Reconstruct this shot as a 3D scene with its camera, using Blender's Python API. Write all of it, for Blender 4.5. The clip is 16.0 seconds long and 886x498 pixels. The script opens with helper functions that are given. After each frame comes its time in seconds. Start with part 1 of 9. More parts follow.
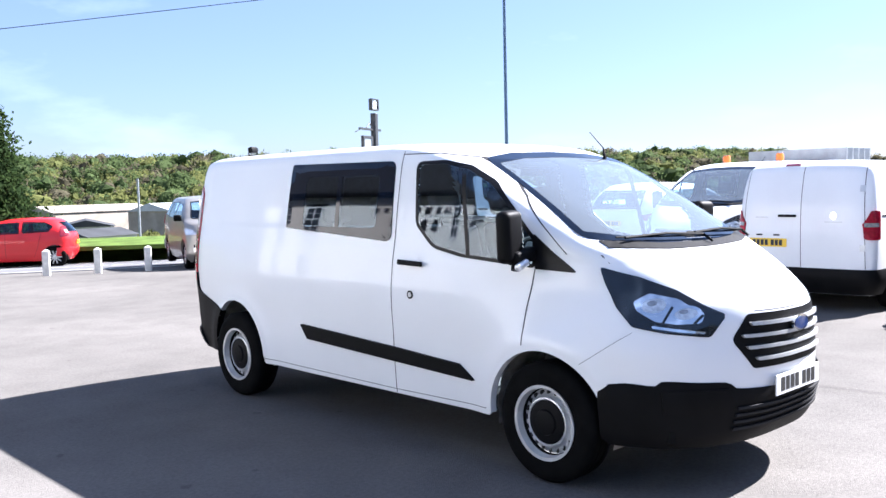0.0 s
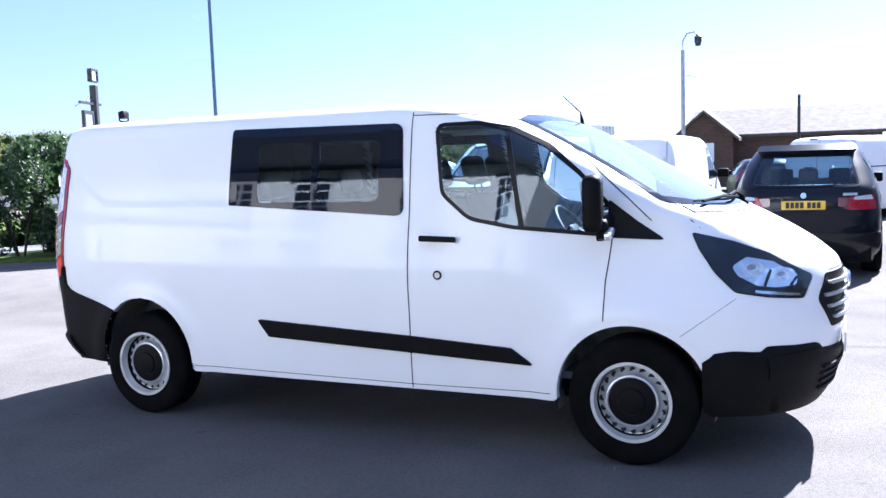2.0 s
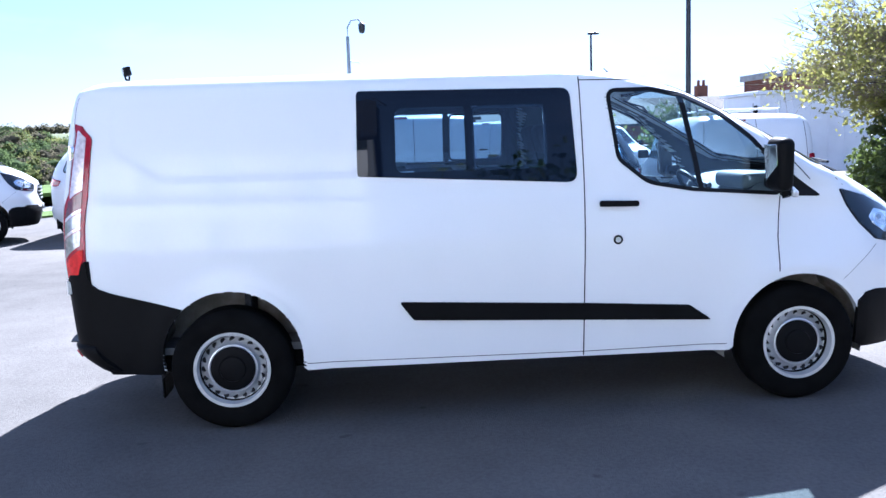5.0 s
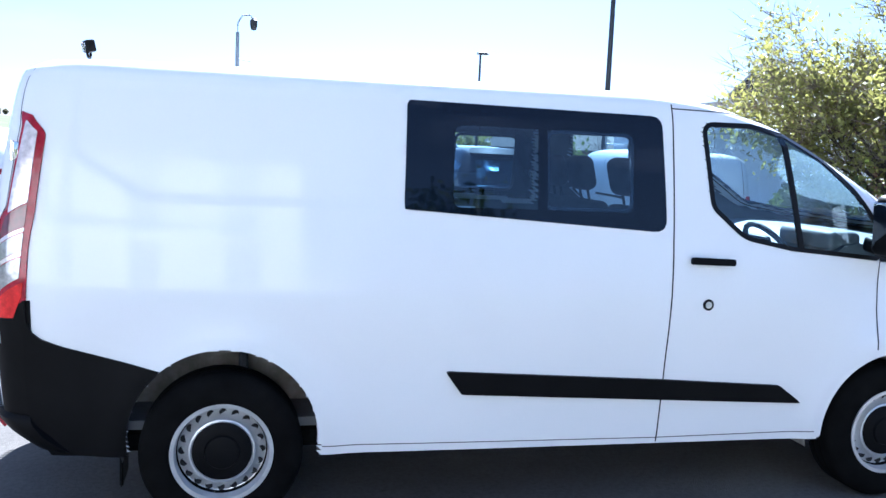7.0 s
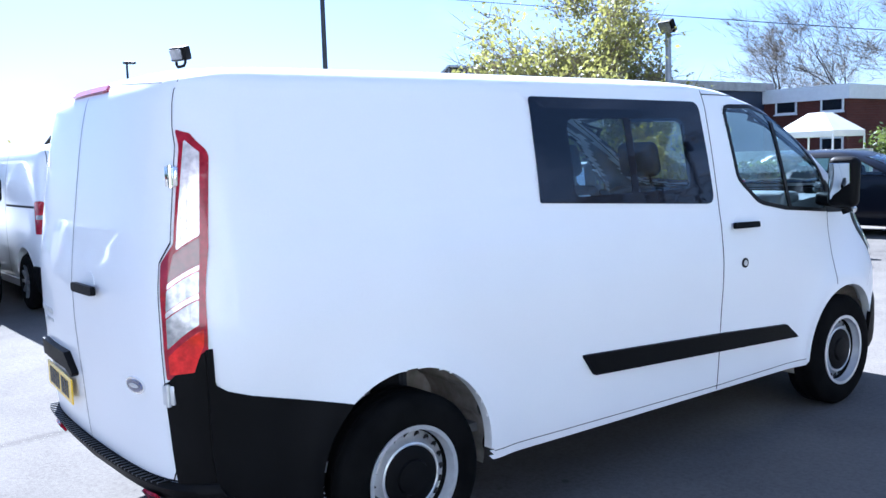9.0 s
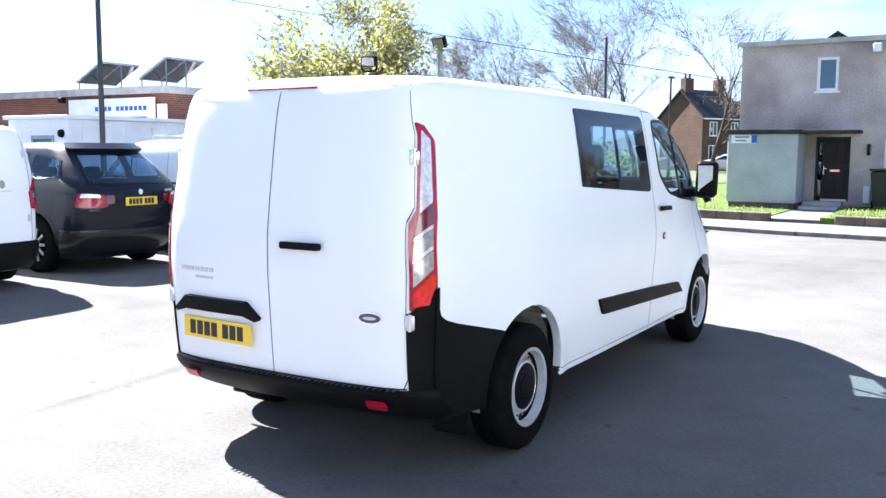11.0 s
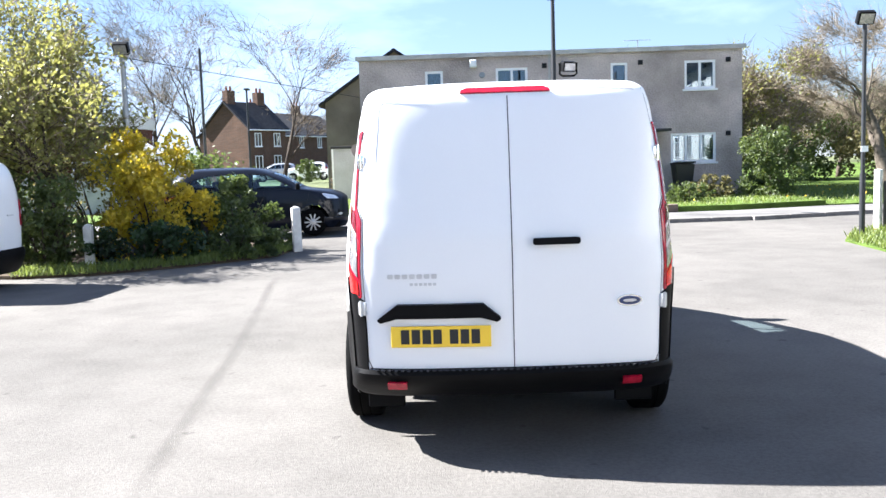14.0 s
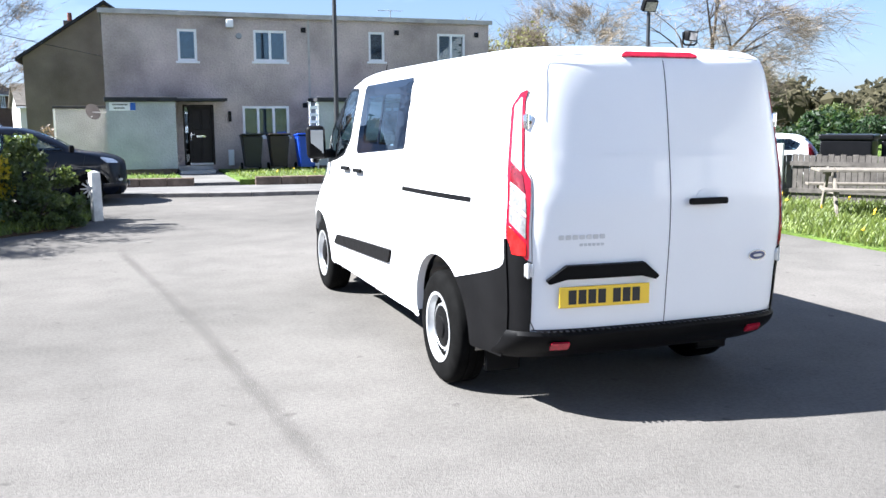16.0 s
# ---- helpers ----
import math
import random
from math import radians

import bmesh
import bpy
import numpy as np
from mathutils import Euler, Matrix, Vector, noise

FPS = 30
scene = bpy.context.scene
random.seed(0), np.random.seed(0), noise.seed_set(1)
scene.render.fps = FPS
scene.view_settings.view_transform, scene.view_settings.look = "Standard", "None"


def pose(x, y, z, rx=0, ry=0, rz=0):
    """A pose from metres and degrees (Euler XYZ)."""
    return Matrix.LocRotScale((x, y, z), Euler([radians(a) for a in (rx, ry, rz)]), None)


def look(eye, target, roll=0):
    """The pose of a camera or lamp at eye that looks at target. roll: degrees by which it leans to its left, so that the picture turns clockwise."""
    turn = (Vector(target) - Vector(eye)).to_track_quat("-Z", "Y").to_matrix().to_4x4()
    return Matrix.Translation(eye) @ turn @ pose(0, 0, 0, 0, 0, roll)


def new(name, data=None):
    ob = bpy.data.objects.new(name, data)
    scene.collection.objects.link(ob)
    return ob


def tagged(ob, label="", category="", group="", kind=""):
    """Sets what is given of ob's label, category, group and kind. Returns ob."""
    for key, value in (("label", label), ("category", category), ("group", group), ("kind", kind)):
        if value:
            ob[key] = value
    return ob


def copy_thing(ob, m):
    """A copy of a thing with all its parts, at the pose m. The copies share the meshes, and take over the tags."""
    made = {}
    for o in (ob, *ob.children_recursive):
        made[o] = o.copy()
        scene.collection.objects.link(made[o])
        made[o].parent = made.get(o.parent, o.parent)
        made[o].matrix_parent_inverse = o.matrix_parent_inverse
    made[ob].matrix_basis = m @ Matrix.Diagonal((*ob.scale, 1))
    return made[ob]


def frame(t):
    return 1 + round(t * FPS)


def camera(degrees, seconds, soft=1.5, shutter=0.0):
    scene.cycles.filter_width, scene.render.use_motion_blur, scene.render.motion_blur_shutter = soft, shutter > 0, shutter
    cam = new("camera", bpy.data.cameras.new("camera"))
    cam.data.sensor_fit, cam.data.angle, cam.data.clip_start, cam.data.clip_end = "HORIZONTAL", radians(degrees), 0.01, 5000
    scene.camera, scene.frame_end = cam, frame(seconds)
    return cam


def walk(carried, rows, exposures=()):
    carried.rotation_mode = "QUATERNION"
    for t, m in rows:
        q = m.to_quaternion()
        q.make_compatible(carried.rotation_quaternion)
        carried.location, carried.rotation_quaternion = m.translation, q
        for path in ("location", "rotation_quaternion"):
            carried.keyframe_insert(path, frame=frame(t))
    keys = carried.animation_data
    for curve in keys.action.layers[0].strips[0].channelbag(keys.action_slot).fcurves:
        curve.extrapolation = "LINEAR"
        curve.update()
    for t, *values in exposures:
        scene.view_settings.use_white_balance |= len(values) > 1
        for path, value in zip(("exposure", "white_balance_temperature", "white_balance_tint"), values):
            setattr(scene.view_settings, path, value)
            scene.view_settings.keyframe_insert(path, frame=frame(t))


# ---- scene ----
cam = camera(52.6, 16.0)
PATH = [
    (0, (-4.812, -3.235, 1.69), (-3.434, -1.792, 1.553), -1.3),
    (0.5, (-5.106, -2.739, 1.614), (-3.645, -1.379, 1.476), -2.9),
    (1, (-5.323, -2.177, 1.599), (-3.691, -1.04, 1.39), -1.7),
    (1.5, (-5.487, -1.623, 1.637), (-3.785, -0.591, 1.44), -2.5),
    (2, (-5.57, -1.032, 1.643), (-3.757, -0.21, 1.449), -1.9),
    (2.5, (-5.661, -0.359, 1.645), (-3.803, 0.349, 1.438), -0.6),
    (3, (-5.707, 0.283, 1.65), (-3.779, 0.771, 1.445), 0.1),
    (3.5, (-5.902, 0.953, 1.648), (-3.921, 1.182, 1.492), -2.8),
    (4, (-5.967, 1.562, 1.628), (-3.975, 1.645, 1.471), -4.4),
    (4.2, (-6.026, 1.782, 1.629), (-4.037, 1.842, 1.427), -4.6),
    (6.3, (-5.42, 2.95, 1.625), (-3.471, 2.575, 1.433), 2.7),
    (6.5, (-5.237, 3.025, 1.642), (-3.281, 2.657, 1.451), 2.6),
    (7, (-4.771, 3.277, 1.683), (-2.837, 2.82, 1.459), 2.6),
    (7.5, (-4.331, 3.691, 1.62), (-2.431, 3.106, 1.403), 2.7),
    (8, (-4.061, 4.183, 1.617), (-2.231, 3.412, 1.384), 1.1),
    (8.5, (-3.879, 4.74, 1.63), (-2.155, 3.74, 1.461), 0.5),
    (9, (-3.829, 5.318, 1.635), (-2.249, 4.109, 1.428), -1.9),
    (9.2, (-3.845, 5.605, 1.594), (-2.316, 4.339, 1.345), -1.1),
    (11.3, (-2.788, 7.903, 1.644), (-1.814, 6.172, 1.406), -1.0),
    (11.5, (-2.6, 8.069, 1.668), (-1.653, 6.328, 1.394), -1.9),
    (12, (-2.079, 8.373, 1.663), (-1.255, 6.565, 1.437), -1.0),
    (12.5, (-1.499, 8.614, 1.638), (-0.897, 6.72, 1.415), 0.4),
    (13, (-0.936, 8.737, 1.614), (-0.535, 6.794, 1.361), 0.5),
    (13.5, (-0.326, 8.825, 1.611), (-0.062, 6.851, 1.422), -0.1),
    (14, (0.279, 8.86, 1.611), (0.311, 6.871, 1.405), -1.9),
    (14.5, (0.9, 8.809, 1.632), (0.819, 6.819, 1.446), -1.3),
    (15, (1.539, 8.735, 1.625), (1.293, 6.763, 1.403), -0.6),
    (15.5, (2.121, 8.566, 1.637), (1.641, 6.643, 1.37), -1.4),
    (16, (2.745, 8.383, 1.611), (2.079, 6.52, 1.323), -0.3),
]
EXPOSURES = [(0.0, 2.63, 5280, 19), (3.0, 2.69, 4820, 21), (4.1, 2.54, 4760, 21), (6.5, 2.71, 4760, 15), (8.0, 2.57, 4740, 15), (9.0, 2.59, 4720, 16), (11.5, 2.98, 5320, 14), (13.0, 2.88, 5420, 14), (14.5, 2.70, 5370, 13), (16.0, 2.49, 5290, 13)]
walk(cam, [(t, look(eye, target, roll)) for t, eye, target, roll in PATH], EXPOSURES)

# ---- world, sun, exposure ----
SUN_FROM = Vector((2.02, -0.55, 1.9)).normalized()
world = bpy.data.worlds.new("sky")
scene.world = world
world.use_nodes = True
wn, wl = world.node_tree.nodes, world.node_tree.links
wn.clear()
sky = wn.new("ShaderNodeTexSky")
sky.sky_type = "NISHITA"
sky.sun_disc = False
sky.sun_elevation = math.asin(SUN_FROM.z)
sky.sun_rotation = math.atan2(SUN_FROM.x, SUN_FROM.y)
sky.air_density, sky.dust_density, sky.ozone_density = 1.0, 0.7, 2.1
wtc = wn.new("ShaderNodeTexCoord")
wmap = wn.new("ShaderNodeMapping")
wmap.inputs["Scale"].default_value = (1.0, 1.0, 3.2)
wnoise = wn.new("ShaderNodeTexNoise")
wnoise.inputs["Scale"].default_value = 2.6
wnoise.inputs["Detail"].default_value = 7.0
wnoise.inputs["Roughness"].default_value = 0.55
wramp = wn.new("ShaderNodeValToRGB")
wramp.color_ramp.elements[0].position = 0.52
wramp.color_ramp.elements[0].color = (0.19, 0.19, 0.19, 1)
wramp.color_ramp.elements[1].position = 0.74
wmix = wn.new("ShaderNodeMixRGB")
wmix.inputs["Color2"].default_value = (7.7, 8.8, 10.8, 1)
wbg = wn.new("ShaderNodeBackground")
wbg.inputs["Strength"].default_value = 0.0245
wout = wn.new("ShaderNodeOutputWorld")
wl.new(wtc.outputs["Generated"], wmap.inputs["Vector"])
wl.new(wmap.outputs["Vector"], wnoise.inputs["Vector"])
wl.new(wnoise.outputs["Fac"], wramp.inputs["Fac"])
wl.new(wramp.outputs["Color"], wmix.inputs["Fac"])
wl.new(sky.outputs["Color"], wmix.inputs["Color1"])
wl.new(wmix.outputs["Color"], wbg.inputs["Color"])
wl.new(wbg.outputs["Background"], wout.inputs["Surface"])

sun_data = bpy.data.lights.new("sun", "SUN")
sun_data.energy = 5.0
sun_data.angle = radians(0.53)
sun_data.color = (1.0, 0.895, 0.715)
sun = new("sun", sun_data)
sun.matrix_world = look(SUN_FROM * 100, (0, 0, 0))


# ---- materials ----
def surf(name, base, rough=0.6, vary=0.12, scale=3.0, bump=0.0, bscale=60.0, metal=0.0, coat=0.0, second=None, rvary=0.0, island=0.0, spec=None):
    """A node material: two scales of colour variation, fine relief, optional clear coat and a second stain colour."""
    m = bpy.data.materials.new(name)
    m.use_nodes = True
    n, l = m.node_tree.nodes, m.node_tree.links
    b = n["Principled BSDF"]
    b.inputs["Roughness"].default_value = rough
    b.inputs["Metallic"].default_value = metal
    b.inputs["Coat Weight"].default_value = coat
    b.inputs["Specular IOR Level"].default_value = spec if spec is not None else (0.5 if rough < 0.7 else 0.18)
    b.inputs["Coat Roughness"].default_value = 0.03
    geo = n.new("ShaderNodeNewGeometry")
    big = n.new("ShaderNodeTexNoise")
    big.inputs["Scale"].default_value = scale
    big.inputs["Detail"].default_value = 4.0
    l.new(geo.outputs["Position"], big.inputs["Vector"])
    fine = n.new("ShaderNodeTexNoise")
    fine.inputs["Scale"].default_value = bscale
    fine.inputs["Detail"].default_value = 3.0
    l.new(geo.outputs["Position"], fine.inputs["Vector"])
    dark = [c * (1 - vary) for c in base]
    light = [min(1, c * (1 + vary)) for c in base]
    mix = n.new("ShaderNodeMixRGB")
    ramp = n.new("ShaderNodeMapRange")
    ramp.inputs["From Min"].default_value, ramp.inputs["From Max"].default_value = 0.3, 0.7
    l.new(big.outputs["Fac"], ramp.inputs["Value"])
    l.new(ramp.outputs["Result"], mix.inputs["Fac"])
    mix.inputs["Color1"].default_value = (*dark, 1)
    mix.inputs["Color2"].default_value = (*(second or light), 1)
    grain = n.new("ShaderNodeMixRGB")
    grain.blend_type = "MULTIPLY"
    grain.inputs["Fac"].default_value = min(1.0, vary * 2.0)
    l.new(mix.outputs["Color"], grain.inputs["Color1"])
    gr = n.new("ShaderNodeMapRange")
    gr.inputs["To Min"].default_value, gr.inputs["To Max"].default_value = 0.55, 1.4
    l.new(fine.outputs["Fac"], gr.inputs["Value"])
    l.new(gr.outputs["Result"], grain.inputs["Color2"])
    last = grain
    if island:
        hsv = n.new("ShaderNodeHueSaturation")
        rnd = n.new("ShaderNodeMapRange")
        rnd.inputs["To Min"].default_value, rnd.inputs["To Max"].default_value = 1 - island, 1 + island
        l.new(geo.outputs["Random Per Island"], rnd.inputs["Value"])
        l.new(rnd.outputs["Result"], hsv.inputs["Value"])
        l.new(grain.outputs["Color"], hsv.inputs["Color"])
        last = hsv
    l.new(last.outputs["Color"], b.inputs["Base Color"])
    if rvary:
        rr = n.new("ShaderNodeMapRange")
        rr.inputs["To Min"].default_value, rr.inputs["To Max"].default_value = max(0.02, rough - rvary), min(1, rough + rvary)
        l.new(big.outputs["Fac"], rr.inputs["Value"])
        l.new(rr.outputs["Result"], b.inputs["Roughness"])
    if bump:
        bp = n.new("ShaderNodeBump")
        bp.inputs["Strength"].default_value = 1.0
        bp.inputs["Distance"].default_value = bump
        l.new(fine.outputs["Fac"], bp.inputs["Height"])
        l.new(bp.outputs["Normal"], b.inputs["Normal"])
    return m


def glass(name, tint, f0=0.05, milky=0.0):
    """Thin glazing: tinted see-through with mirror gloss that grows towards grazing view."""
    m = bpy.data.materials.new(name)
    m.use_nodes = True
    n, l = m.node_tree.nodes, m.node_tree.links
    n.clear()
    out = n.new("ShaderNodeOutputMaterial")
    mix = n.new("ShaderNodeMixShader")
    lw = n.new("ShaderNodeLayerWeight")
    lw.inputs["Blend"].default_value = 0.5
    pw = n.new("ShaderNodeMath")
    pw.operation = "POWER"
    pw.inputs[1].default_value = 5.0
    ma = n.new("ShaderNodeMath")
    ma.operation = "MULTIPLY_ADD"
    ma.inputs[1].default_value, ma.inputs[2].default_value = 1 - f0, f0
    tr = n.new("ShaderNodeBsdfTransparent")
    tr.inputs["Color"].default_value = (*tint, 1)
    gl = n.new("ShaderNodeBsdfGlossy")
    gl.inputs["Roughness"].default_value = 0.0
    gl.inputs["Color"].default_value = (0.80, 0.91, 1.0, 1)
    l.new(lw.outputs["Facing"], pw.inputs[0])
    l.new(pw.outputs["Value"], ma.inputs[0])
    l.new(ma.outputs["Value"], mix.inputs["Fac"])
    l.new(tr.outputs["BSDF"], mix.inputs[1])
    l.new(gl.outputs["BSDF"], mix.inputs[2])
    last = mix
    if milky:
        # even pale diffuse layer mixed over the glass
        film_mix, df = n.new("ShaderNodeMixShader"), n.new("ShaderNodeBsdfDiffuse")
        df.inputs["Color"].default_value = (0.74, 0.82, 0.86, 1)
        film_mix.inputs["Fac"].default_value = milky
        l.new(mix.outputs["Shader"], film_mix.inputs[1])
        l.new(df.outputs["BSDF"], film_mix.inputs[2])
        last = film_mix
    l.new(last.outputs["Shader"], out.inputs["Surface"])
    return m


def paint(name, base, vary=0.02, flake=0.0):
    dark = max(base) < 0.05
    return surf(name, base, rough=0.38, vary=vary, scale=1.1, bscale=140, coat=0.35 if dark else 0.48, metal=flake, bump=0.00002, spec=0.1 if dark else 0.3)


WHITE = paint("white_paint", (0.80, 0.805, 0.81))
WHITE_OLD = paint("white_paint_dusty", (0.78, 0.79, 0.80), 0.05)
NAVY = paint("dark_metallic_paint", (0.004, 0.006, 0.013), 0.1, 0.0)
RED = paint("red_paint", (0.52, 0.012, 0.016))
BEIGE = paint("champagne_paint", (0.30, 0.28, 0.25), 0.04, 0.5)
BLACKP = paint("black_paint", (0.012, 0.012, 0.014))
SILVERP = paint("silver_paint", (0.45, 0.46, 0.47), 0.03, 0.6)
PLASTIC = surf("black_plastic", (0.0055, 0.0055, 0.006), rough=0.5, vary=0.18, scale=6, bump=0.0003, bscale=700, rvary=0.08, spec=0.07)
PLASTIC2 = surf("smooth_black_trim", (0.006, 0.006, 0.007), rough=0.3, vary=0.12, scale=5, spec=0.15)
FRIT = surf("black_glass_border", (0.003, 0.006, 0.014), rough=0.03, vary=0.05, spec=0.3)
RUBBER = surf("tyre_rubber", (0.0055, 0.0055, 0.0055), rough=0.8, vary=0.3, scale=9, bump=0.0006, bscale=160, spec=0.03)
STEEL = surf("silver_wheel_steel", (0.56, 0.57, 0.58), rough=0.3, vary=0.1, scale=14, metal=0.45)
ALLOY = surf("alloy_wheel_metal", (0.46, 0.47, 0.48), rough=0.3, vary=0.08, scale=12, metal=0.9)
CHROME = surf("chrome", (0.85, 0.86, 0.87), rough=0.08, vary=0.03, scale=10, metal=1.0)
DARKMETAL = surf("dark_underbody_metal", (0.008, 0.008, 0.008), rough=0.8, vary=0.4, scale=8, bump=0.001, bscale=40, spec=0.03)
GALV_DULL = surf("dull_exhaust_steel", (0.10, 0.095, 0.09), rough=0.6, vary=0.3, scale=9, metal=0.6)
LINER = surf("grey_wheel_arch_liner", (0.24, 0.225, 0.20), rough=0.85, vary=0.35, scale=7, bump=0.002, bscale=30)
FABRIC = surf("dark_seat_fabric", (0.020, 0.022, 0.027), rough=0.9, vary=0.25, scale=18, bump=0.001, bscale=400)
TRIM = surf("grey_cab_trim", (0.11, 0.115, 0.12), rough=0.65, vary=0.15, scale=6, bump=0.0003, bscale=500)
LINING = surf("grey_cab_lining", (0.085, 0.09, 0.095), rough=0.9, vary=0.1, scale=8, bump=0.0005, bscale=300)
SEAM = surf("dark_panel_gap", (0.02, 0.02, 0.022), rough=0.8, vary=0.2)
GLASS_CLEAR = glass("clear_cab_glass", (0.74, 0.88, 0.95), 0.07)
GLASS_DARK = glass("privacy_glass", (0.44, 0.56, 0.66), 0.06)
GLASS_SCREEN = glass("windscreen_glass", (0.80, 0.91, 0.95), 0.18, 0.09)
LENS_RED = surf("red_lamp_lens", (0.30, 0.006, 0.022), rough=0.12, vary=0.25, scale=30, coat=0.4, spec=0.3, bscale=90)
LENS_BRIGHT = surf("bright_red_lamp_lens", (0.62, 0.012, 0.010), rough=0.12, vary=0.3, scale=30, coat=0.4, spec=0.3, bscale=90)
LENS_PINK = surf("clear_tail_lens", (0.70, 0.64, 0.66), rough=0.14, vary=0.25, scale=38, coat=0.6, metal=0.3)
LENS_DARKRED = surf("dark_red_lamp_lens", (0.13, 0.006, 0.012), rough=0.12, vary=0.2, scale=30, coat=1.0)
LENS_CLEAR = surf("clear_lamp_lens", (0.72, 0.74, 0.76), rough=0.16, vary=0.25, scale=38, coat=1.0, metal=0.4)
LENS_GREY = surf("grey_reflector", (0.36, 0.36, 0.37), rough=0.2, vary=0.3, scale=40, metal=0.5, coat=1.0)
AMBER = surf("amber_lens", (0.85, 0.22, 0.02), rough=0.2, vary=0.1, coat=1.0)
PLATE_Y = surf("yellow_plate", (0.82, 0.55, 0.02), rough=0.35, vary=0.04, coat=0.3)
PLATE_W = surf("white_plate", (0.72, 0.73, 0.72), rough=0.35, vary=0.04, coat=0.3)
INK = surf("black_print", (0.012, 0.012, 0.012), rough=0.5, vary=0.05)
BADGE_BLUE = surf("dark_blue_enamel", (0.012, 0.03, 0.12), rough=0.15, vary=0.05, coat=1.0)


# ---- small mesh helpers ----
def thing(name, label, category, m=None, group="", kind=""):
    """An Empty at the base of a thing, that parents its parts."""
    ob = new(name)
    ob.empty_display_size = 0.1
    if m is not None:
        ob.matrix_world = m
    return tagged(ob, label, category, group, kind)


def mesh_of(name, bm, material, smooth=False):
    me = bpy.data.meshes.new(name)
    bm.to_mesh(me)
    bm.free()
    for mm in material if isinstance(material, (list, tuple)) else [material]:
        me.materials.append(mm)
    if smooth:
        me.polygons.foreach_set("use_smooth", [True] * len(me.polygons))
        me.set_sharp_from_angle(angle=radians(38))
    return me


def part(name, bm, material, parent=None, label="", smooth=False):
    """Links a bmesh as one mesh object under a thing or under a part."""
    ob = new(name, mesh_of(name, bm, material, smooth))
    if parent is not None:
        ob.parent = parent
    if label:
        ob["label"] = label
    return ob


def share(name, me, parent, m, label=""):
    ob = new(name, me)
    ob.parent = parent
    ob.matrix_local = m
    if label:
        ob["label"] = label
    return ob


def box(x0, x1, y0, y1, z0, z1, bevel=0.0, seg=2):
    bm = bmesh.new()
    bmesh.ops.create_cube(bm, size=1.0)
    for v in bm.verts:
        v.co = Vector(((x0 + x1) / 2 + v.co.x * (x1 - x0), (y0 + y1) / 2 + v.co.y * (y1 - y0), (z0 + z1) / 2 + v.co.z * (z1 - z0)))
    if bevel:
        bmesh.ops.bevel(bm, geom=bm.edges[:], offset=bevel, segments=seg, affect="EDGES", profile=0.5)
    return bm


def join(*bms):
    out = bmesh.new()
    for b in bms:
        me = bpy.data.meshes.new("tmp")
        b.to_mesh(me)
        b.free()
        out.from_mesh(me)
        bpy.data.meshes.remove(me)
    return out


def moved(bm, m):
    bmesh.ops.transform(bm, matrix=m, verts=bm.verts[:])
    return bm


def tube(p0, p1, r0, r1=None, seg=12, caps=True):
    """A straight round bar between two points."""
    p0, p1 = Vector(p0), Vector(p1)
    bm = bmesh.new()
    bmesh.ops.create_cone(bm, cap_ends=caps, segments=seg, radius1=r0, radius2=r0 if r1 is None else r1, depth=(p1 - p0).length)
    turn = (p1 - p0).to_track_quat("Z", "Y").to_matrix().to_4x4()
    return moved(bm, Matrix.Translation((p0 + p1) / 2) @ turn)


def pipe(points, r, seg=8):
    """A bent round bar through points."""
    pts = [Vector(p) for p in points]
    bm = bmesh.new()
    rings = []
    for i, p in enumerate(pts):
        d = (pts[min(i + 1, len(pts) - 1)] - pts[max(i - 1, 0)]).normalized()
        q = d.to_track_quat("Z", "Y")
        rr = r[i] if isinstance(r, (list, tuple)) else r
        rings.append([bm.verts.new(p + q @ Vector((rr * math.cos(a), rr * math.sin(a), 0))) for a in [2 * math.pi * k / seg for k in range(seg)]])
    for a, b in zip(rings, rings[1:]):
        for k in range(seg):
            bm.faces.new((a[k], a[(k + 1) % seg], b[(k + 1) % seg], b[k]))
    bm.faces.new(list(reversed(rings[0])))
    bm.faces.new(rings[-1])
    return bm


def lathe(profile, seg=48):
    """Turns (radius, height) points round the z axis."""
    bm = bmesh.new()
    rings = []
    for r, h in profile:
        if r < 1e-6:
            rings.append([bm.verts.new((0, 0, h))])
        else:
            rings.append([bm.verts.new((r * math.cos(2 * math.pi * k / seg), r * math.sin(2 * math.pi * k / seg), h)) for k in range(seg)])
    for a, b in zip(rings, rings[1:]):
        for k in range(seg):
            j = (k + 1) % seg
            if len(a) == 1 and len(b) == 1:
                continue
            if len(a) == 1:
                bm.faces.new((a[0], b[j], b[k]))
            elif len(b) == 1:
                bm.faces.new((a[k], a[j], b[0]))
            else:
                bm.faces.new((a[k], a[j], b[j], b[k]))
    bmesh.ops.recalc_face_normals(bm, faces=bm.faces[:])
    return bm


def prism(poly, z0, z1, bevel=0.0):
    """A flat outline in x, y raised from z0 to z1."""
    bm = bmesh.new()
    f = bm.faces.new([bm.verts.new((x, y, z0)) for x, y in poly])
    r = bmesh.ops.extrude_face_region(bm, geom=[f])
    for v in r["geom"]:
        if isinstance(v, bmesh.types.BMVert):
            v.co.z = z1
    bmesh.ops.recalc_face_normals(bm, faces=bm.faces[:])
    if bevel:
        bmesh.ops.bevel(bm, geom=bm.edges[:], offset=bevel, segments=2, affect="EDGES")
    return bm


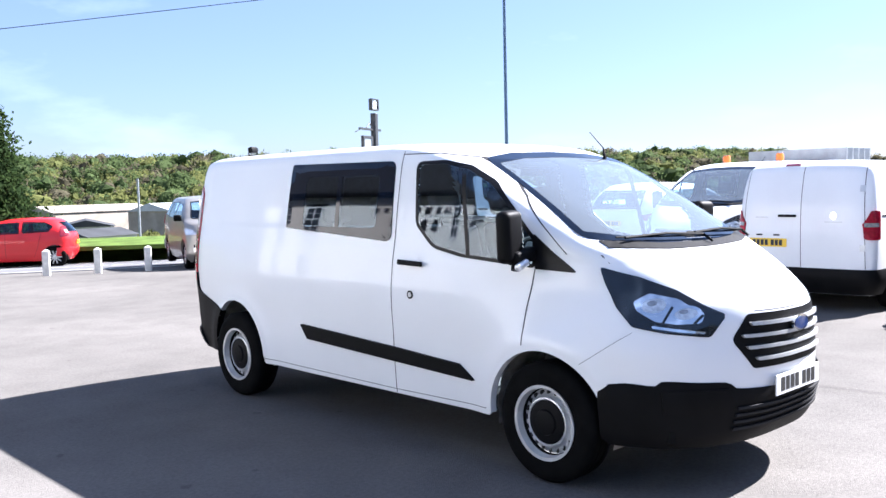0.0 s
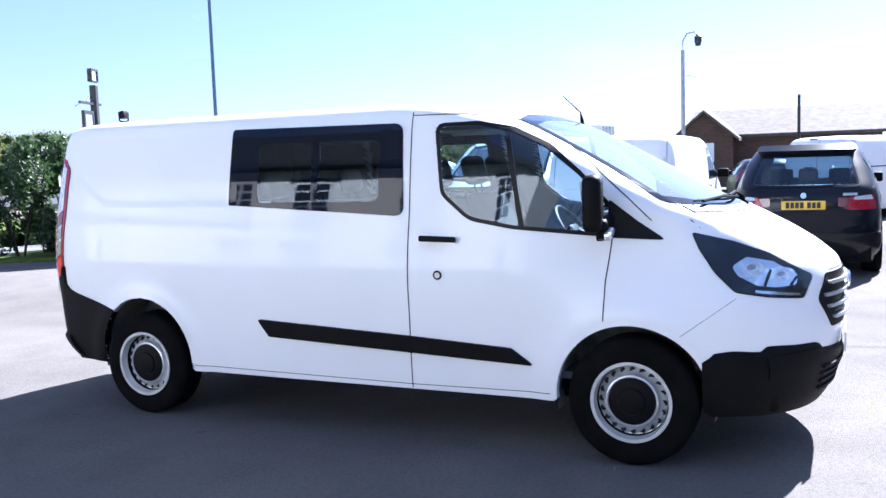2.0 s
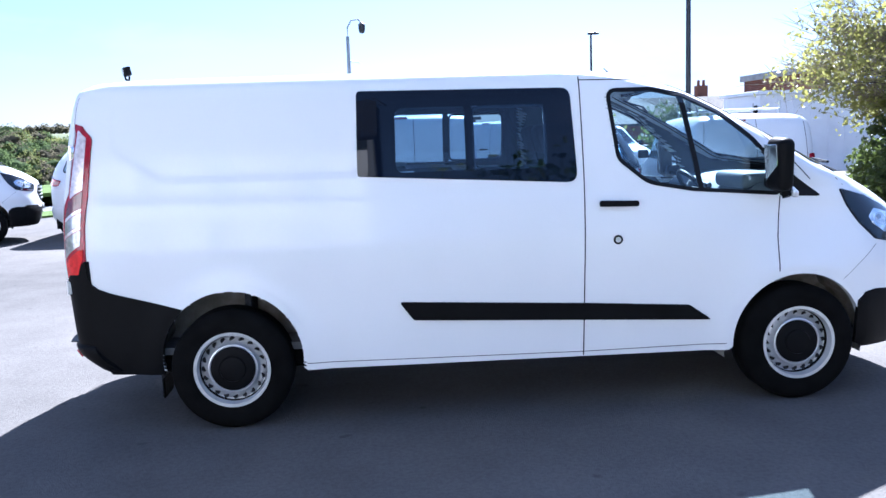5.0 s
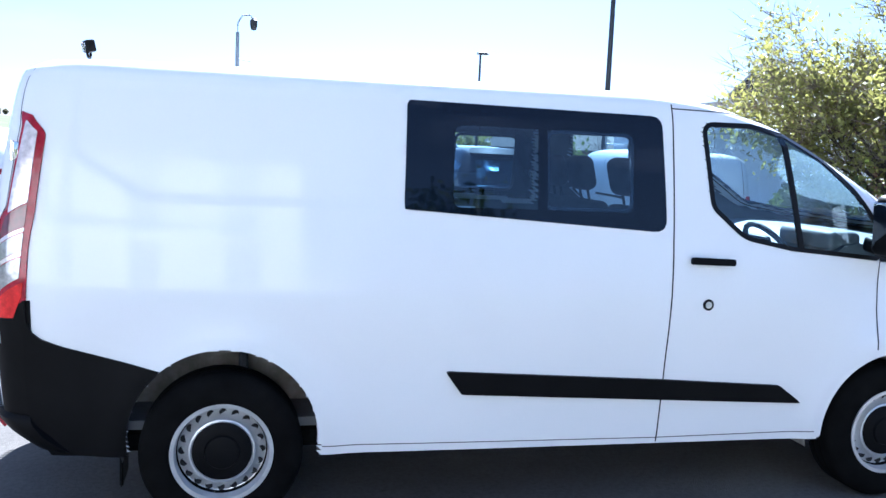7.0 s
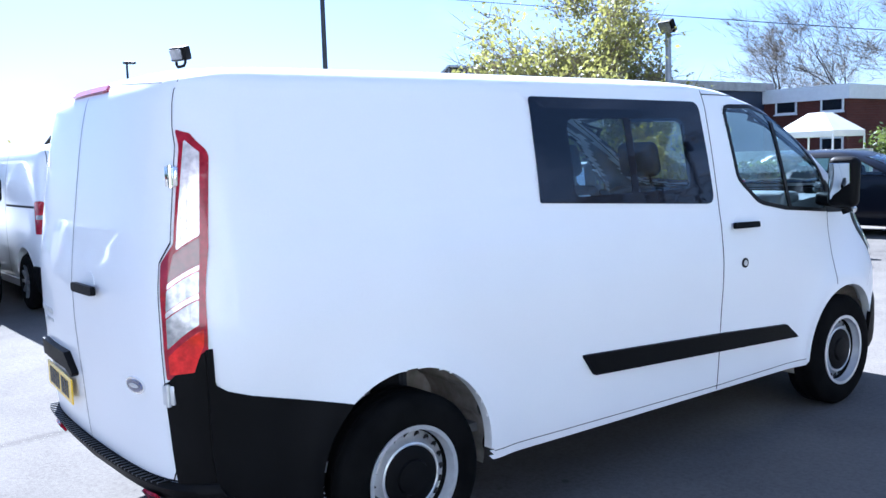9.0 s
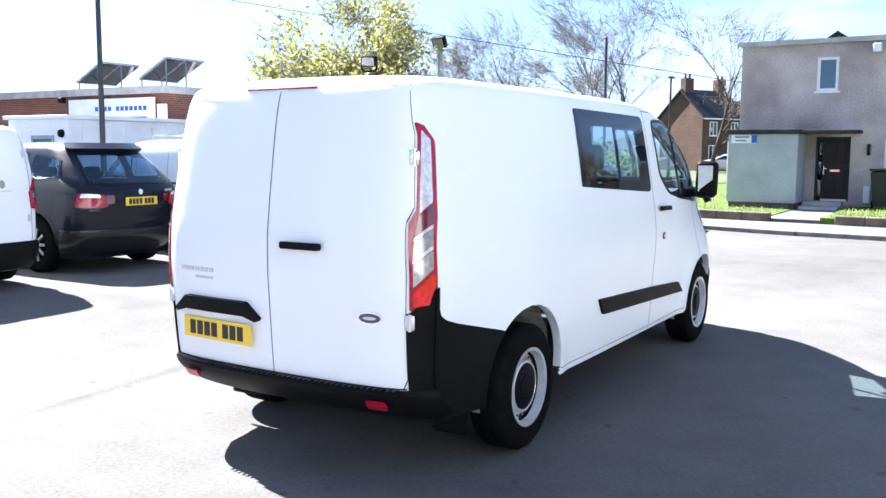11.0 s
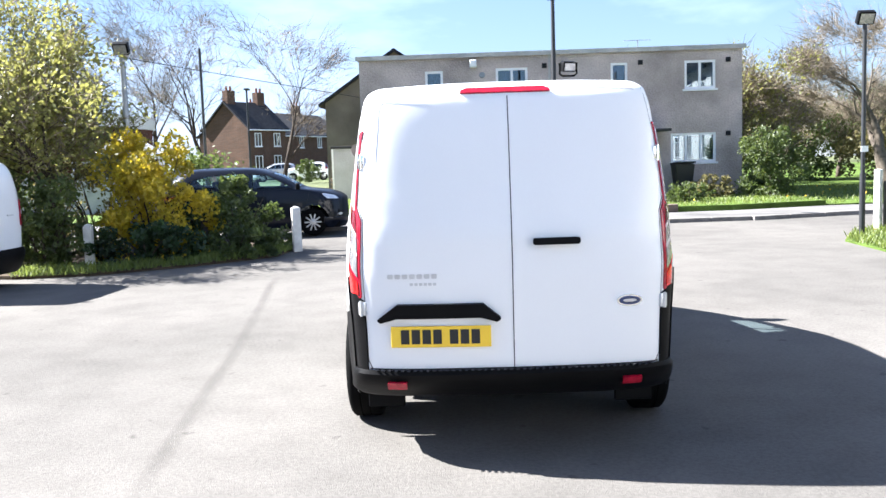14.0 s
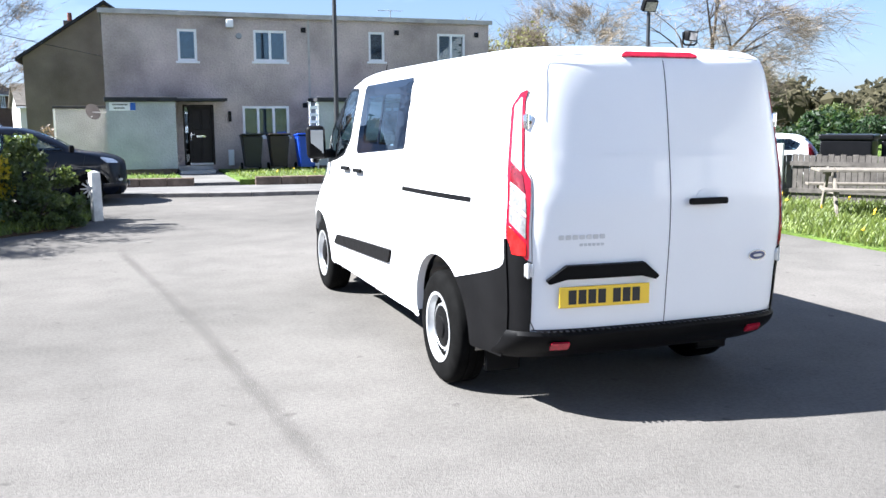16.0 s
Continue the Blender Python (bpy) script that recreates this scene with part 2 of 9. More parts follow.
def rounded(poly, r, seg=5):
    """Rounds the corners of an outline; r is one radius or one for each corner."""
    out = []
    n = len(poly)
    for i in range(n):
        p, a, b = Vector(poly[i]), Vector(poly[i - 1]), Vector(poly[(i + 1) % n])
        rad = r[i] if isinstance(r, (list, tuple)) else r
        da, db = (a - p), (b - p)
        ang = da.angle(db)
        cut = min(rad / max(math.tan(ang / 2), 0.05), da.length * 0.48, db.length * 0.48)
        if cut < 1e-4:
            out.append(tuple(p))
            continue
        s, e = p + da.normalized() * cut, p + db.normalized() * cut
        for k in range(seg + 1):
            t = k / seg
            q = s * (1 - t) ** 2 + p * 2 * t * (1 - t) + e * t * t
            out.append((q.x, q.y))
    return out


def grown(poly, d):
    """An outline moved outwards by d (inwards if negative)."""
    n = len(poly)
    area = sum(poly[i - 1][0] * poly[i][1] - poly[i][0] * poly[i - 1][1] for i in range(n))
    s = 1 if area > 0 else -1
    out = []
    for i in range(n):
        p, a, b = Vector(poly[i]), Vector(poly[i - 1]), Vector(poly[(i + 1) % n])
        e1, e2 = (p - a), (b - p)
        if e1.length < 1e-7 or e2.length < 1e-7:
            out.append(tuple(p))
            continue
        e1.normalize(), e2.normalize()
        n1, n2 = Vector((e1.y, -e1.x)) * s, Vector((e2.y, -e2.x)) * s
        m = n1 + n2
        k = m.length_squared
        q = p + m * (2 * d / k if k > 0.3 else d)
        out.append((q.x, q.y))
    return out


def inside(poly, x, y):
    c = False
    j = len(poly) - 1
    for i in range(len(poly)):
        xi, yi = poly[i]
        xj, yj = poly[j]
        if (yi > y) != (yj > y) and x < (xj - xi) * (y - yi) / (yj - yi) + xi:
            c = not c
        j = i
    return c


def smooth_curve(pts):
    """A monotone cubic through (u, value) points."""
    u = np.array([p[0] for p in pts], float)
    v = np.array([p[1] for p in pts], float)
    h = np.diff(u)
    d = np.diff(v) / h
    m = np.zeros(len(u))
    m[0], m[-1] = d[0], d[-1]
    for i in range(1, len(u) - 1):
        m[i] = 0 if d[i - 1] * d[i] <= 0 else 2 * d[i - 1] * d[i] / (d[i - 1] + d[i])

    def at(x):
        x = min(max(x, u[0]), u[-1])
        i = min(max(int(np.searchsorted(u, x)) - 1, 0), len(h) - 1)
        t = (x - u[i]) / h[i]
        return float((2 * t**3 - 3 * t**2 + 1) * v[i] + (t**3 - 2 * t**2 + t) * h[i] * m[i] + (-2 * t**3 + 3 * t**2) * v[i + 1] + (t**3 - t**2) * h[i] * m[i + 1])

    return at


# ---- vehicle bodies: level slices of a rounded plan outline ----
class Body:
    """A vehicle's skin. Its nose points to -y, its front axle is at y = 0, the ground at z = 0.
    rows: z, nose y, half width, tail y, nose depth, nose roundness, tail depth, tail roundness."""

    def __init__(self, rows, taper=0.04, bulge=None, relief=None, power=2, fore=None):
        z = [r[0] for r in rows]
        self.z0, self.z1 = z[0], z[-1]
        self.yf, self.w, self.yr, self.df, self.nf, self.dr, self.nr = [smooth_curve([(r[0], r[k]) for r in rows]) for k in range(1, 8)]
        self.taper, self.power = taper, power
        self.fore = fore or (lambda y, z: 1.0)
        self.bulge = bulge or (lambda y, z: 0.0)
        self.relief = relief or (lambda x, z: 0.0)
        self.yend = max(r[3] for r in rows)

    def narrow(self, y, z):
        """How far the plan draws in towards tail and nose."""
        s = min(1.0, max(0.0, (y - 0.45 * self.yend) / (0.55 * self.yend)))
        return (1 - self.taper * s ** self.power) * self.fore(y, z)

    def side(self, y, z):
        """Half width at a length and height."""
        w, yf, yr, df, dr = self.w(z), self.yf(z), self.yr(z), self.df(z), self.dr(z)
        k = 1.0
        if y < yf + df:
            t = min(1.0, max(0.0, 1 - (y - yf) / df))
            k = (1 - t ** self.nf(z)) ** (1 / self.nf(z))
        if y > yr - dr:
            t = min(1.0, max(0.0, 1 - (yr - y) / dr))
            k *= (1 - t ** self.nr(z)) ** (1 / self.nr(z))
        return w * k * self.narrow(y, z) + self.bulge(y, z) * k

    def nose(self, x, z):
        """Length position of the nose at a cross position and height."""
        w, yf, df, nf = self.w(z), self.yf(z), self.df(z), self.nf(z)
        lo, hi = yf, yf + df
        for _ in range(22):
            y = (lo + hi) / 2
            t = 1 - (y - yf) / df
            if w * (1 - t ** nf) ** (1 / nf) * self.narrow(y, z) < abs(x):
                lo = y
            else:
                hi = y
        return hi

    def tail(self, x, z, bowed=True):
        w, yr, dr, nr = self.w(z), self.yr(z), self.dr(z), self.nr(z)
        lo, hi = yr - dr, yr
        for _ in range(22):
            y = (lo + hi) / 2
            t = 1 - (yr - y) / dr
            if w * (1 - t ** nr) ** (1 / nr) * self.narrow(y, z) < abs(x):
                hi = y
            else:
                lo = y
        return lo + (self.bow(x, lo, z) if bowed else 0.0)

    def corner(self, y, z):
        """The tail corner's own measure: 0 the middle of the tail, 1 where the side begins, then metres along the side."""
        yr, dr, nr = self.yr(z), self.dr(z), self.nr(z)
        if y < yr - dr:
            return 1 + (yr - dr - y)
        return 2 / math.pi * math.acos(min(1.0, max(0.0, 1 - (yr - y) / dr)) ** (nr / 2))

    def bow(self, x, y, z):
        """The bowed and pressed tail, fading out round the corner."""
        t = min(1.0, max(0.0, (y - self.yr(z) + self.dr(z)) / (0.6 * self.dr(z))))
        return self.relief(x, z) * t * t * (3 - 2 * t)

    def round_tail(self, u, z):
        w, yr, dr, nr = self.w(z), self.yr(z), self.dr(z), self.nr(z)
        if u > 1:
            y = yr - dr - (u - 1)
            return self.side(y, z), y
        t = math.pi / 2 * max(0.0, u)
        y = yr - dr * (1 - max(0.0, math.cos(t)) ** (2 / nr))
        k = math.sin(t) ** (2 / nr)
        x = w * k * self.narrow(y, z) + self.bulge(y, z) * k
        return x, y + self.bow(x, y, z)

    # charts: (a, b) of a flat outline -> a place on the skin, pushed out by off
    def at(self, chart, a, b, off=0.0):
        if chart in ("right", "left"):
            s = -1 if chart == "right" else 1
            p = Vector((s * self.side(a, b), a, b))
            e = 0.01
            pa = Vector((s * self.side(a + e, b), a + e, b))
            pb = Vector((s * self.side(a, b + e), a, b + e))
            nrm = (pa - p).cross(pb - p).normalized()
            if nrm.x * s < 0:
                nrm = -nrm
        elif chart in ("corner_right", "corner_left"):
            s = -1 if chart == "corner_right" else 1
            p, pa, pb = [Vector((s * q[0], q[1], zz)) for q, zz in ((self.round_tail(a, b), b), (self.round_tail(a + 0.01, b), b), (self.round_tail(a, b + 0.01), b + 0.01))]
            nrm = (pa - p).cross(pb - p).normalized()
            if nrm.dot(Vector((s, 0.8, 0))) < 0:
                nrm = -nrm
        else:
            f, s = (self.nose, -1) if chart == "front" else (self.tail, 1)
            p = Vector((a, f(a, b), b))
            e = 0.01 if a < 0 else -0.01
            pa = Vector((a + e, f(a + e, b), b))
            pb = Vector((a, f(a, b + 0.01), b + 0.01))
            nrm = (pa - p).cross(pb - p).normalized()
            if nrm.y * s < 0:
                nrm = -nrm
        return p + nrm * off

    def shell(self, levels, n_front, n_side, n_rear, holes=(), arches=()):
        """The closed skin, open where glazing and wheel arches are."""
        bm = bmesh.new()
        rings = []
        for z in levels:
            ring = []
            w, yf, yr, df, dr, nf, nr = self.w(z), self.yf(z), self.yr(z), self.df(z), self.dr(z), self.nf(z), self.nr(z)
            half = []
            for k in range(n_front):
                t = math.pi / 2 * k / n_front
                half.append((math.sin(t) ** (2 / nf), yf + df * (1 - math.cos(t) ** (2 / nf))))
            ya, yb = yf + df, yr - dr
            for k in range(n_side):
                half.append((1.0, ya + (yb - ya) * k / n_side))
            for k in range(n_rear + 1):
                t = math.pi / 2 * (1 - k / n_rear)
                half.append((max(0.0, math.sin(t)) ** (2 / nr), yr - dr * (1 - math.cos(t) ** (2 / nr))))
            pts = []
            for i, (k, y) in enumerate(half):
                x = w * k * self.narrow(y, z) + self.bulge(y, z) * k
                pts.append((x, y + (self.bow(x, y, z) if y > yb else 0.0), z))
            full = [(-x, y, zz) for x, y, zz in pts] + [(x, y, zz) for x, y, zz in reversed(pts[1:-1])]
            rings.append([bm.verts.new(p) for p in full])
        m = len(rings[0])
        for a, b in zip(rings, rings[1:]):
            for k in range(m):
                j = (k + 1) % m
                f = bm.faces.new((a[k], a[j], b[j], b[k]))
        bm.faces.new(rings[-1])
        dead = []
        for f in bm.faces:
            c = f.calc_center_median()
            nrm = f.normal
            f.normal_update()
            nrm = f.normal
            for chart, poly in holes:
                if chart in ("right", "left"):
                    if abs(nrm.x) > 0.3 and (c.x < 0) == (chart == "right") and inside(poly, c.y, c.z):
                        dead.append(f)
                        break
                elif chart == "front":
                    if c.y < self.yf(c.z) + self.df(c.z) and inside(poly, c.x, c.z):
                        dead.append(f)
                        break
                elif c.y > self.yr(c.z) - self.dr(c.z) * 1.02 and inside(poly, c.x, c.z):
                    dead.append(f)
                    break
            else:
                for y, zc, r in arches:
                    if abs(c.x) > self.w(c.z) * 0.6 and (c.y - y) ** 2 + (c.z - zc) ** 2 < r * r:
                        dead.append(f)
                        break
        bmesh.ops.delete(bm, geom=list(set(dead)), context="FACES")
        bmesh.ops.recalc_face_normals(bm, faces=bm.faces[:])
        return bm

    def patch(self, chart, poly, off=0.004, thick=0.006, step=0.07, hole=None):
        """A piece that follows the skin: a flat outline, cut fine, laid on a chart and given an edge."""
        bm = bmesh.new()
        vs = [bm.verts.new((a, b, 0)) for a, b in poly]
        if hole:
            hv = [bm.verts.new((a, b, 0)) for a, b in hole]
            n = len(vs)
            for i in range(n):
                j = (i + 1) % n
                bm.faces.new((vs[i], vs[j], hv[j], hv[i]))
        else:
            bm.faces.new(vs)
            q = [Vector(p) for p in poly]
            turns = []
            for i in range(len(q)):
                e1, e2 = q[i] - q[i - 1], q[(i + 1) % len(q)] - q[i]
                turns.append((e1.x * e2.y - e1.y * e2.x) / max(1e-12, e1.length * e2.length))
            if min(turns) < -0.06 and max(turns) > 0.06:
                bmesh.ops.triangulate(bm, faces=bm.faces[:])
        for axis in (0, 1):
            c = [p[axis] for p in poly]
            lo, hi = min(c), max(c)
            n = int((hi - lo) / step)
            for k in range(1, n + 1):
                co, no = [0, 0, 0], [0, 0, 0]
                co[axis], no[axis] = lo + (hi - lo) * k / (n + 1), 1
                bmesh.ops.bisect_plane(bm, geom=bm.verts[:] + bm.edges[:] + bm.faces[:], plane_co=co, plane_no=no, dist=1e-5)
        edge = [e for e in bm.edges if len(e.link_faces) == 1]
        ext = bmesh.ops.extrude_edge_only(bm, edges=edge)
        low = {v for v in ext["geom"] if isinstance(v, bmesh.types.BMVert)}
        for v in bm.verts:
            v.co = self.at(chart, v.co.x, v.co.y, off - thick if v in low else off)
        bmesh.ops.recalc_face_normals(bm, faces=bm.faces[:])
        # point the face outwards
        f = max(bm.faces, key=lambda q: q.calc_area())
        want = {"right": Vector((-1, 0, 0)), "left": Vector((1, 0, 0)), "front": Vector((0, -1, 0.2)), "rear": Vector((0, 1, 0)), "corner_right": Vector((-1, 0.8, 0)), "corner_left": Vector((1, 0.8, 0))}[chart]
        if f.normal.dot(want) < 0:
            bmesh.ops.reverse_faces(bm, faces=bm.faces[:])
        return bm


def ellipse(cx, cy, rx, ry, n=28):
    return [(cx + rx * math.cos(2 * math.pi * k / n), cy + ry * math.sin(2 * math.pi * k / n)) for k in range(n)]


def strip(body, chart, pts, width=0.007, off=0.0012):
    """A narrow band along a line on the skin."""
    line = [Vector(p) for p in pts]
    dense = []
    for a, b in zip(line, line[1:]):
        n = max(1, int((b - a).length / 0.04))
        dense += [a + (b - a) * k / n for k in range(n)]
    dense.append(line[-1])
    bm = bmesh.new()
    prev = None
    for i, p in enumerate(dense):
        d = (dense[min(i + 1, len(dense) - 1)] - dense[max(i - 1, 0)]).normalized()
        s = Vector((-d.y, d.x)) * width / 2
        cur = [bm.verts.new(body.at(chart, *(p + s), off)), bm.verts.new(body.at(chart, *(p - s), off))]
        if prev:
            bm.faces.new((prev[0], prev[1], cur[1], cur[0]))
        prev = cur
    return bm


def wrap(body, end, u0, u1, y_end, zb, zt, off, thick, n=40, m=8):
    """A band that wraps round the nose or the tail. u: 0 the middle, 1 where the side begins, 2 at y_end; negative on the right."""
    bm = bmesh.new()

    def place(u, z, o):
        s = -1 if u < 0 else 1
        a = abs(u)
        front = end == "front"
        yf, w, d, nn = (body.yf(z), body.w(z), body.df(z), body.nf(z)) if front else (body.yr(z), body.w(z), body.dr(z), body.nr(z))

        def raw(a):
            if a <= 1:
                t = math.pi / 2 * a
                x, k = w * math.sin(t) ** (2 / nn), d * (1 - max(0.0, math.cos(t)) ** (2 / nn))
                y = yf + k if front else yf - k
                return Vector((s * (x * body.narrow(y, z) + body.bulge(y, z) * x / w), y if front else y + body.bow(x, y, z), z))
            y0 = yf + d if front else yf - d
            y = y0 + (y_end - y0) * (a - 1)
            return Vector((s * (body.side(y, z)), y, z))

        p, q = raw(a), raw(a + 0.02)
        d2 = q - p if a > 0.01 else Vector((s, 0, 0))
        nrm = Vector((d2.y, -d2.x, 0)).normalized()
        ref = p - Vector((0, (yf + 1.2) if front else (yf - 1.2), z))
        if nrm.dot(Vector((ref.x, ref.y, 0))) < 0:
            nrm = -nrm
        return p + nrm * o

    grid = []
    for i in range(n + 1):
        u = u0 + (u1 - u0) * i / n
        b, t = zb(u), zt(u)
        col = [place(u, b, off - thick)]
        for j in range(m + 1):
            f = j / m
            o = off - thick * 0.35 * (abs(2 * f - 1) ** 6)
            col.append(place(u, b + (t - b) * f, o))
        col.append(place(u, t, off - thick))
        grid.append([bm.verts.new(p) for p in col])
    for a, b in zip(grid, grid[1:]):
        for k in range(len(a) - 1):
            bm.faces.new((a[k], b[k], b[k + 1], a[k + 1]))
    for g in (grid[0], grid[-1]):
        bm.faces.new(g)
    bmesh.ops.recalc_face_normals(bm, faces=bm.faces[:])
    return bm


def wheel_meshes(r_tyre, width, r_rim, style):
    """The meshes of one wheel, its axle along x, outer face towards -x: (name, mesh, label)."""
    h = width / 2
    out = []
    tyre = lathe([(r_rim, -h * 0.82), (r_rim + 0.012, -h * 0.96), (r_rim + 0.05, -h), (r_tyre - 0.05, -h * 0.985), (r_tyre - 0.028, -h * 0.92), (r_tyre - 0.010, -h * 0.80),
                  (r_tyre, -h * 0.66), (r_tyre, -h * 0.3), (r_tyre - 0.006, -h * 0.27), (r_tyre - 0.006, -h * 0.22), (r_tyre, -h * 0.19), (r_tyre, h * 0.19), (r_tyre - 0.006, h * 0.22), (r_tyre - 0.006, h * 0.27), (r_tyre, h * 0.3), (r_tyre, h * 0.66), (r_tyre - 0.010, h * 0.80), (r_tyre - 0.028, h * 0.92), (r_tyre - 0.05, h * 0.985), (r_rim + 0.05, h), (r_rim, h * 0.8), (r_rim - 0.02, h * 0.5), (r_rim - 0.02, -h * 0.5), (r_rim, -h * 0.82)], 56)
    turn = pose(0, 0, 0, 0, 90, 0)
    out.append(("tyre", mesh_of("tyre", moved(tyre, turn), RUBBER, True), "black rubber tyre"))
    if style == "steel":
        rim = lathe([(r_rim + 0.008, -h * 0.93), (r_rim + 0.010, -h * 0.99), (r_rim - 0.008, -h * 0.98), (r_rim - 0.014, -h * 0.70), (r_rim - 0.018, -h * 0.36), (r_rim - 0.024, -h * 0.34), (r_rim - 0.046, -h * 0.43), (0.148, -h * 0.52), (0.141, -h * 0.70), (0.132, -h * 0.73), (0.126, -h * 0.66), (0.07, -h * 0.5), (0.0, -h * 0.5)], 56)
        out.append(("rim", mesh_of("rim", moved(rim, turn), STEEL, True), "silver pressed-steel rim"))
        holes = []
        for k in range(20):
            a = 2 * math.pi * k / 20
            rr = r_rim - 0.040
            o = lathe([(0.0, 0.0), (0.0145, 0.0), (0.0165, 0.003)], 12)
            holes.append(("vent_hole", mesh_of("vent_hole", moved(o, pose(-h * 0.425, rr * math.cos(a), rr * math.sin(a)) @ pose(0, 0, 0, degrees_x(a), 0, 0) @ pose(0, 0, 0, 0, -74, 0)), SEAM), ""))
        out += holes
        cap = lathe([(0.128, -h * 0.60), (0.126, -h * 0.72), (0.112, -h * 0.78), (0.075, -h * 0.80), (0.07, -h * 0.9), (0.04, -h * 0.95), (0.0, -h * 0.95)], 40)
        out.append(("hub_cap", mesh_of("hub_cap", moved(cap, turn), PLASTIC, True), "black plastic hub cap"))
    else:
        rim = lathe([(r_rim + 0.008, -h * 0.93), (r_rim + 0.006, -h), (r_rim - 0.012, -h * 0.96), (r_rim - 0.022, -h * 0.6), (r_rim - 0.03, h * 0.3), (0.05, h * 0.3), (0.0, h * 0.3)], 48)
        out.append(("rim", mesh_of("rim", moved(rim, turn), DARKMETAL if style == "alloy" else STEEL, True), ""))
        sp = []
        n = 10 if style == "alloy" else 14
        for k in range(n):
            a = 2 * math.pi * k / n
            b = box(-h * 0.92, -h * 0.7, 0.035, r_rim - 0.008, -0.017 if style == "alloy" else -0.026, 0.017 if style == "alloy" else 0.026, 0.005, 1)
            sp.append(moved(b, pose(0, 0, 0, math.degrees(a), 0, 0)))
        sp.append(moved(lathe([(0.06, -h * 0.7), (0.058, -h * 0.95), (0.03, -h), (0.0, -h)], 24), turn))
        out.append(("spokes", mesh_of("spokes", join(*sp), ALLOY if style == "alloy" else STEEL, False), "silver spoked wheel face"))
    return out


def degrees_x(a):
    return math.degrees(a)


def add_wheels(van, meshes, track, axles, r, steer=0.0):
    for y in axles:
        for s in (-1, 1):
            w = new("wheel")
            w.parent = van
            w.matrix_local = pose(s * track, y, r) @ (pose(0, 0, 0) if s < 0 else pose(0, 0, 0, 0, 0, 180)) @ pose(0, 0, 0, 0, 0, steer if y == axles[0] else 0)
            # the wheel itself is the tyre, its rim and cap are under it
            first = True
            for name, me, label in meshes:
                o = new(name, me)
                o.parent = w
                if label:
                    o["label"] = label


def seat(name, parent, x, y, z, width=0.5, lean=-14, mat=None, heads=1):
    """A seat with cushion, backrest and head restraints, facing -y."""
    mat = mat or FABRIC
    st = new(name)
    st.parent = parent
    st.matrix_local = pose(x, y, z)
    part("cushion", box(-width / 2, width / 2, -0.5, 0.02, 0, 0.16, 0.05, 3), mat, st, smooth=True)
    back = moved(box(-width / 2, width / 2, -0.06, 0.07, 0.0, 0.62, 0.05, 3), pose(0, 0, 0.1, lean, 0, 0))
    part("backrest", back, mat, st, smooth=True)
    for k in range(heads):
        hx = (k - (heads - 1) / 2) * (width / heads)
        part("head_restraint", moved(join(box(hx - 0.13, hx + 0.13, -0.05, 0.05, 0.68, 0.88, 0.045, 3), tube((hx - 0.06, 0, 0.58), (hx - 0.06, 0, 0.7), 0.008, seg=6), tube((hx + 0.06, 0, 0.58), (hx + 0.06, 0, 0.7), 0.008, seg=6)), pose(0, 0, 0.1, lean, 0, 0)), mat, st, smooth=True)
    return st


def steering_wheel(parent, x, y, z):
    ring = []
    for k in range(25):
        a = 2 * math.pi * k / 24
        ring.append((0.19 * math.cos(a), 0, 0.19 * math.sin(a)))
    bm = join(pipe(ring, 0.016, 8), box(-0.17, 0.17, -0.012, 0.012, -0.025, 0.03, 0.01, 1), box(-0.07, 0.07, -0.02, 0.03, -0.07, 0.06, 0.02, 2), box(-0.02, 0.02, -0.012, 0.012, -0.18, 0.0))
    moved(bm, pose(x, y, z, -38, 0, 0))
    part("steering_wheel", join(bm, tube((x, y, z), (x, y - 0.3, z - 0.18), 0.035)), PLASTIC, parent, "black steering wheel", True)


def plate(parent, m, yellow, width=0.52, height=0.111, name="number_plate"):
    """A registration plate, its characters as plain bars."""
    p = part(name, moved(box(-width / 2, width / 2, -0.004, 0.004, -height / 2, height / 2, 0.002, 1), m), PLATE_Y if yellow else PLATE_W, parent, "yellow number plate with black bars" if yellow else "white number plate with black bars")
    x = -width * 0.40
    for k in range(7):
        bw = width * 0.085
        part("character_bar", moved(box(x, x + bw, -0.0056, -0.0042, -height * 0.34, height * 0.34), m), INK, p)
        x += width * (0.108 if k != 3 else 0.165)
    return p


# ---- the white crew van ----
def swage(y, z):
    """Flares over the wheels, the waist crease and the pressed rear panel."""
    v = 0.0
    for yc in (0.0, 3.3):
        d = math.hypot(y - yc, (z - 0.36))
        v += 0.020 * math.exp(-((d - 0.44) / 0.085) ** 2) * (1 if z < 0.98 else 0.4)
    v += 0.007 * (1 / (1 + math.exp((z - 1.235 - 0.02 * y) / 0.018)))
    if 2.55 < y < 4.1:
        d = min(3.925 - y, 1.897 - z, z - 1.415, (z - 1.425 - (y - 3.66) * 0.62) * 0.85, ((3.925 - y) + (1.897 - z)) * 0.7 - 0.02)
        a = min(1.0, max(0.0, d / 0.022))
        v -= 0.0055 * a * a * (3 - 2 * a)
    return v * min(1.0, max(0.0, (4.14 - y) / 0.16))


def rear_relief(x, z):
    """The slight bow of the rear doors and their sunk upper panel."""
    def ease(v):
        v = min(1.0, max(0.0, v))
        return v * v * (3 - 2 * v)
    return -0.035 * (x / 0.75) ** 2 - 0.0012 * ease((z - 1.405) / 0.035) * ease((0.685 - abs(x)) / 0.035) * ease((1.905 - z) / 0.04)


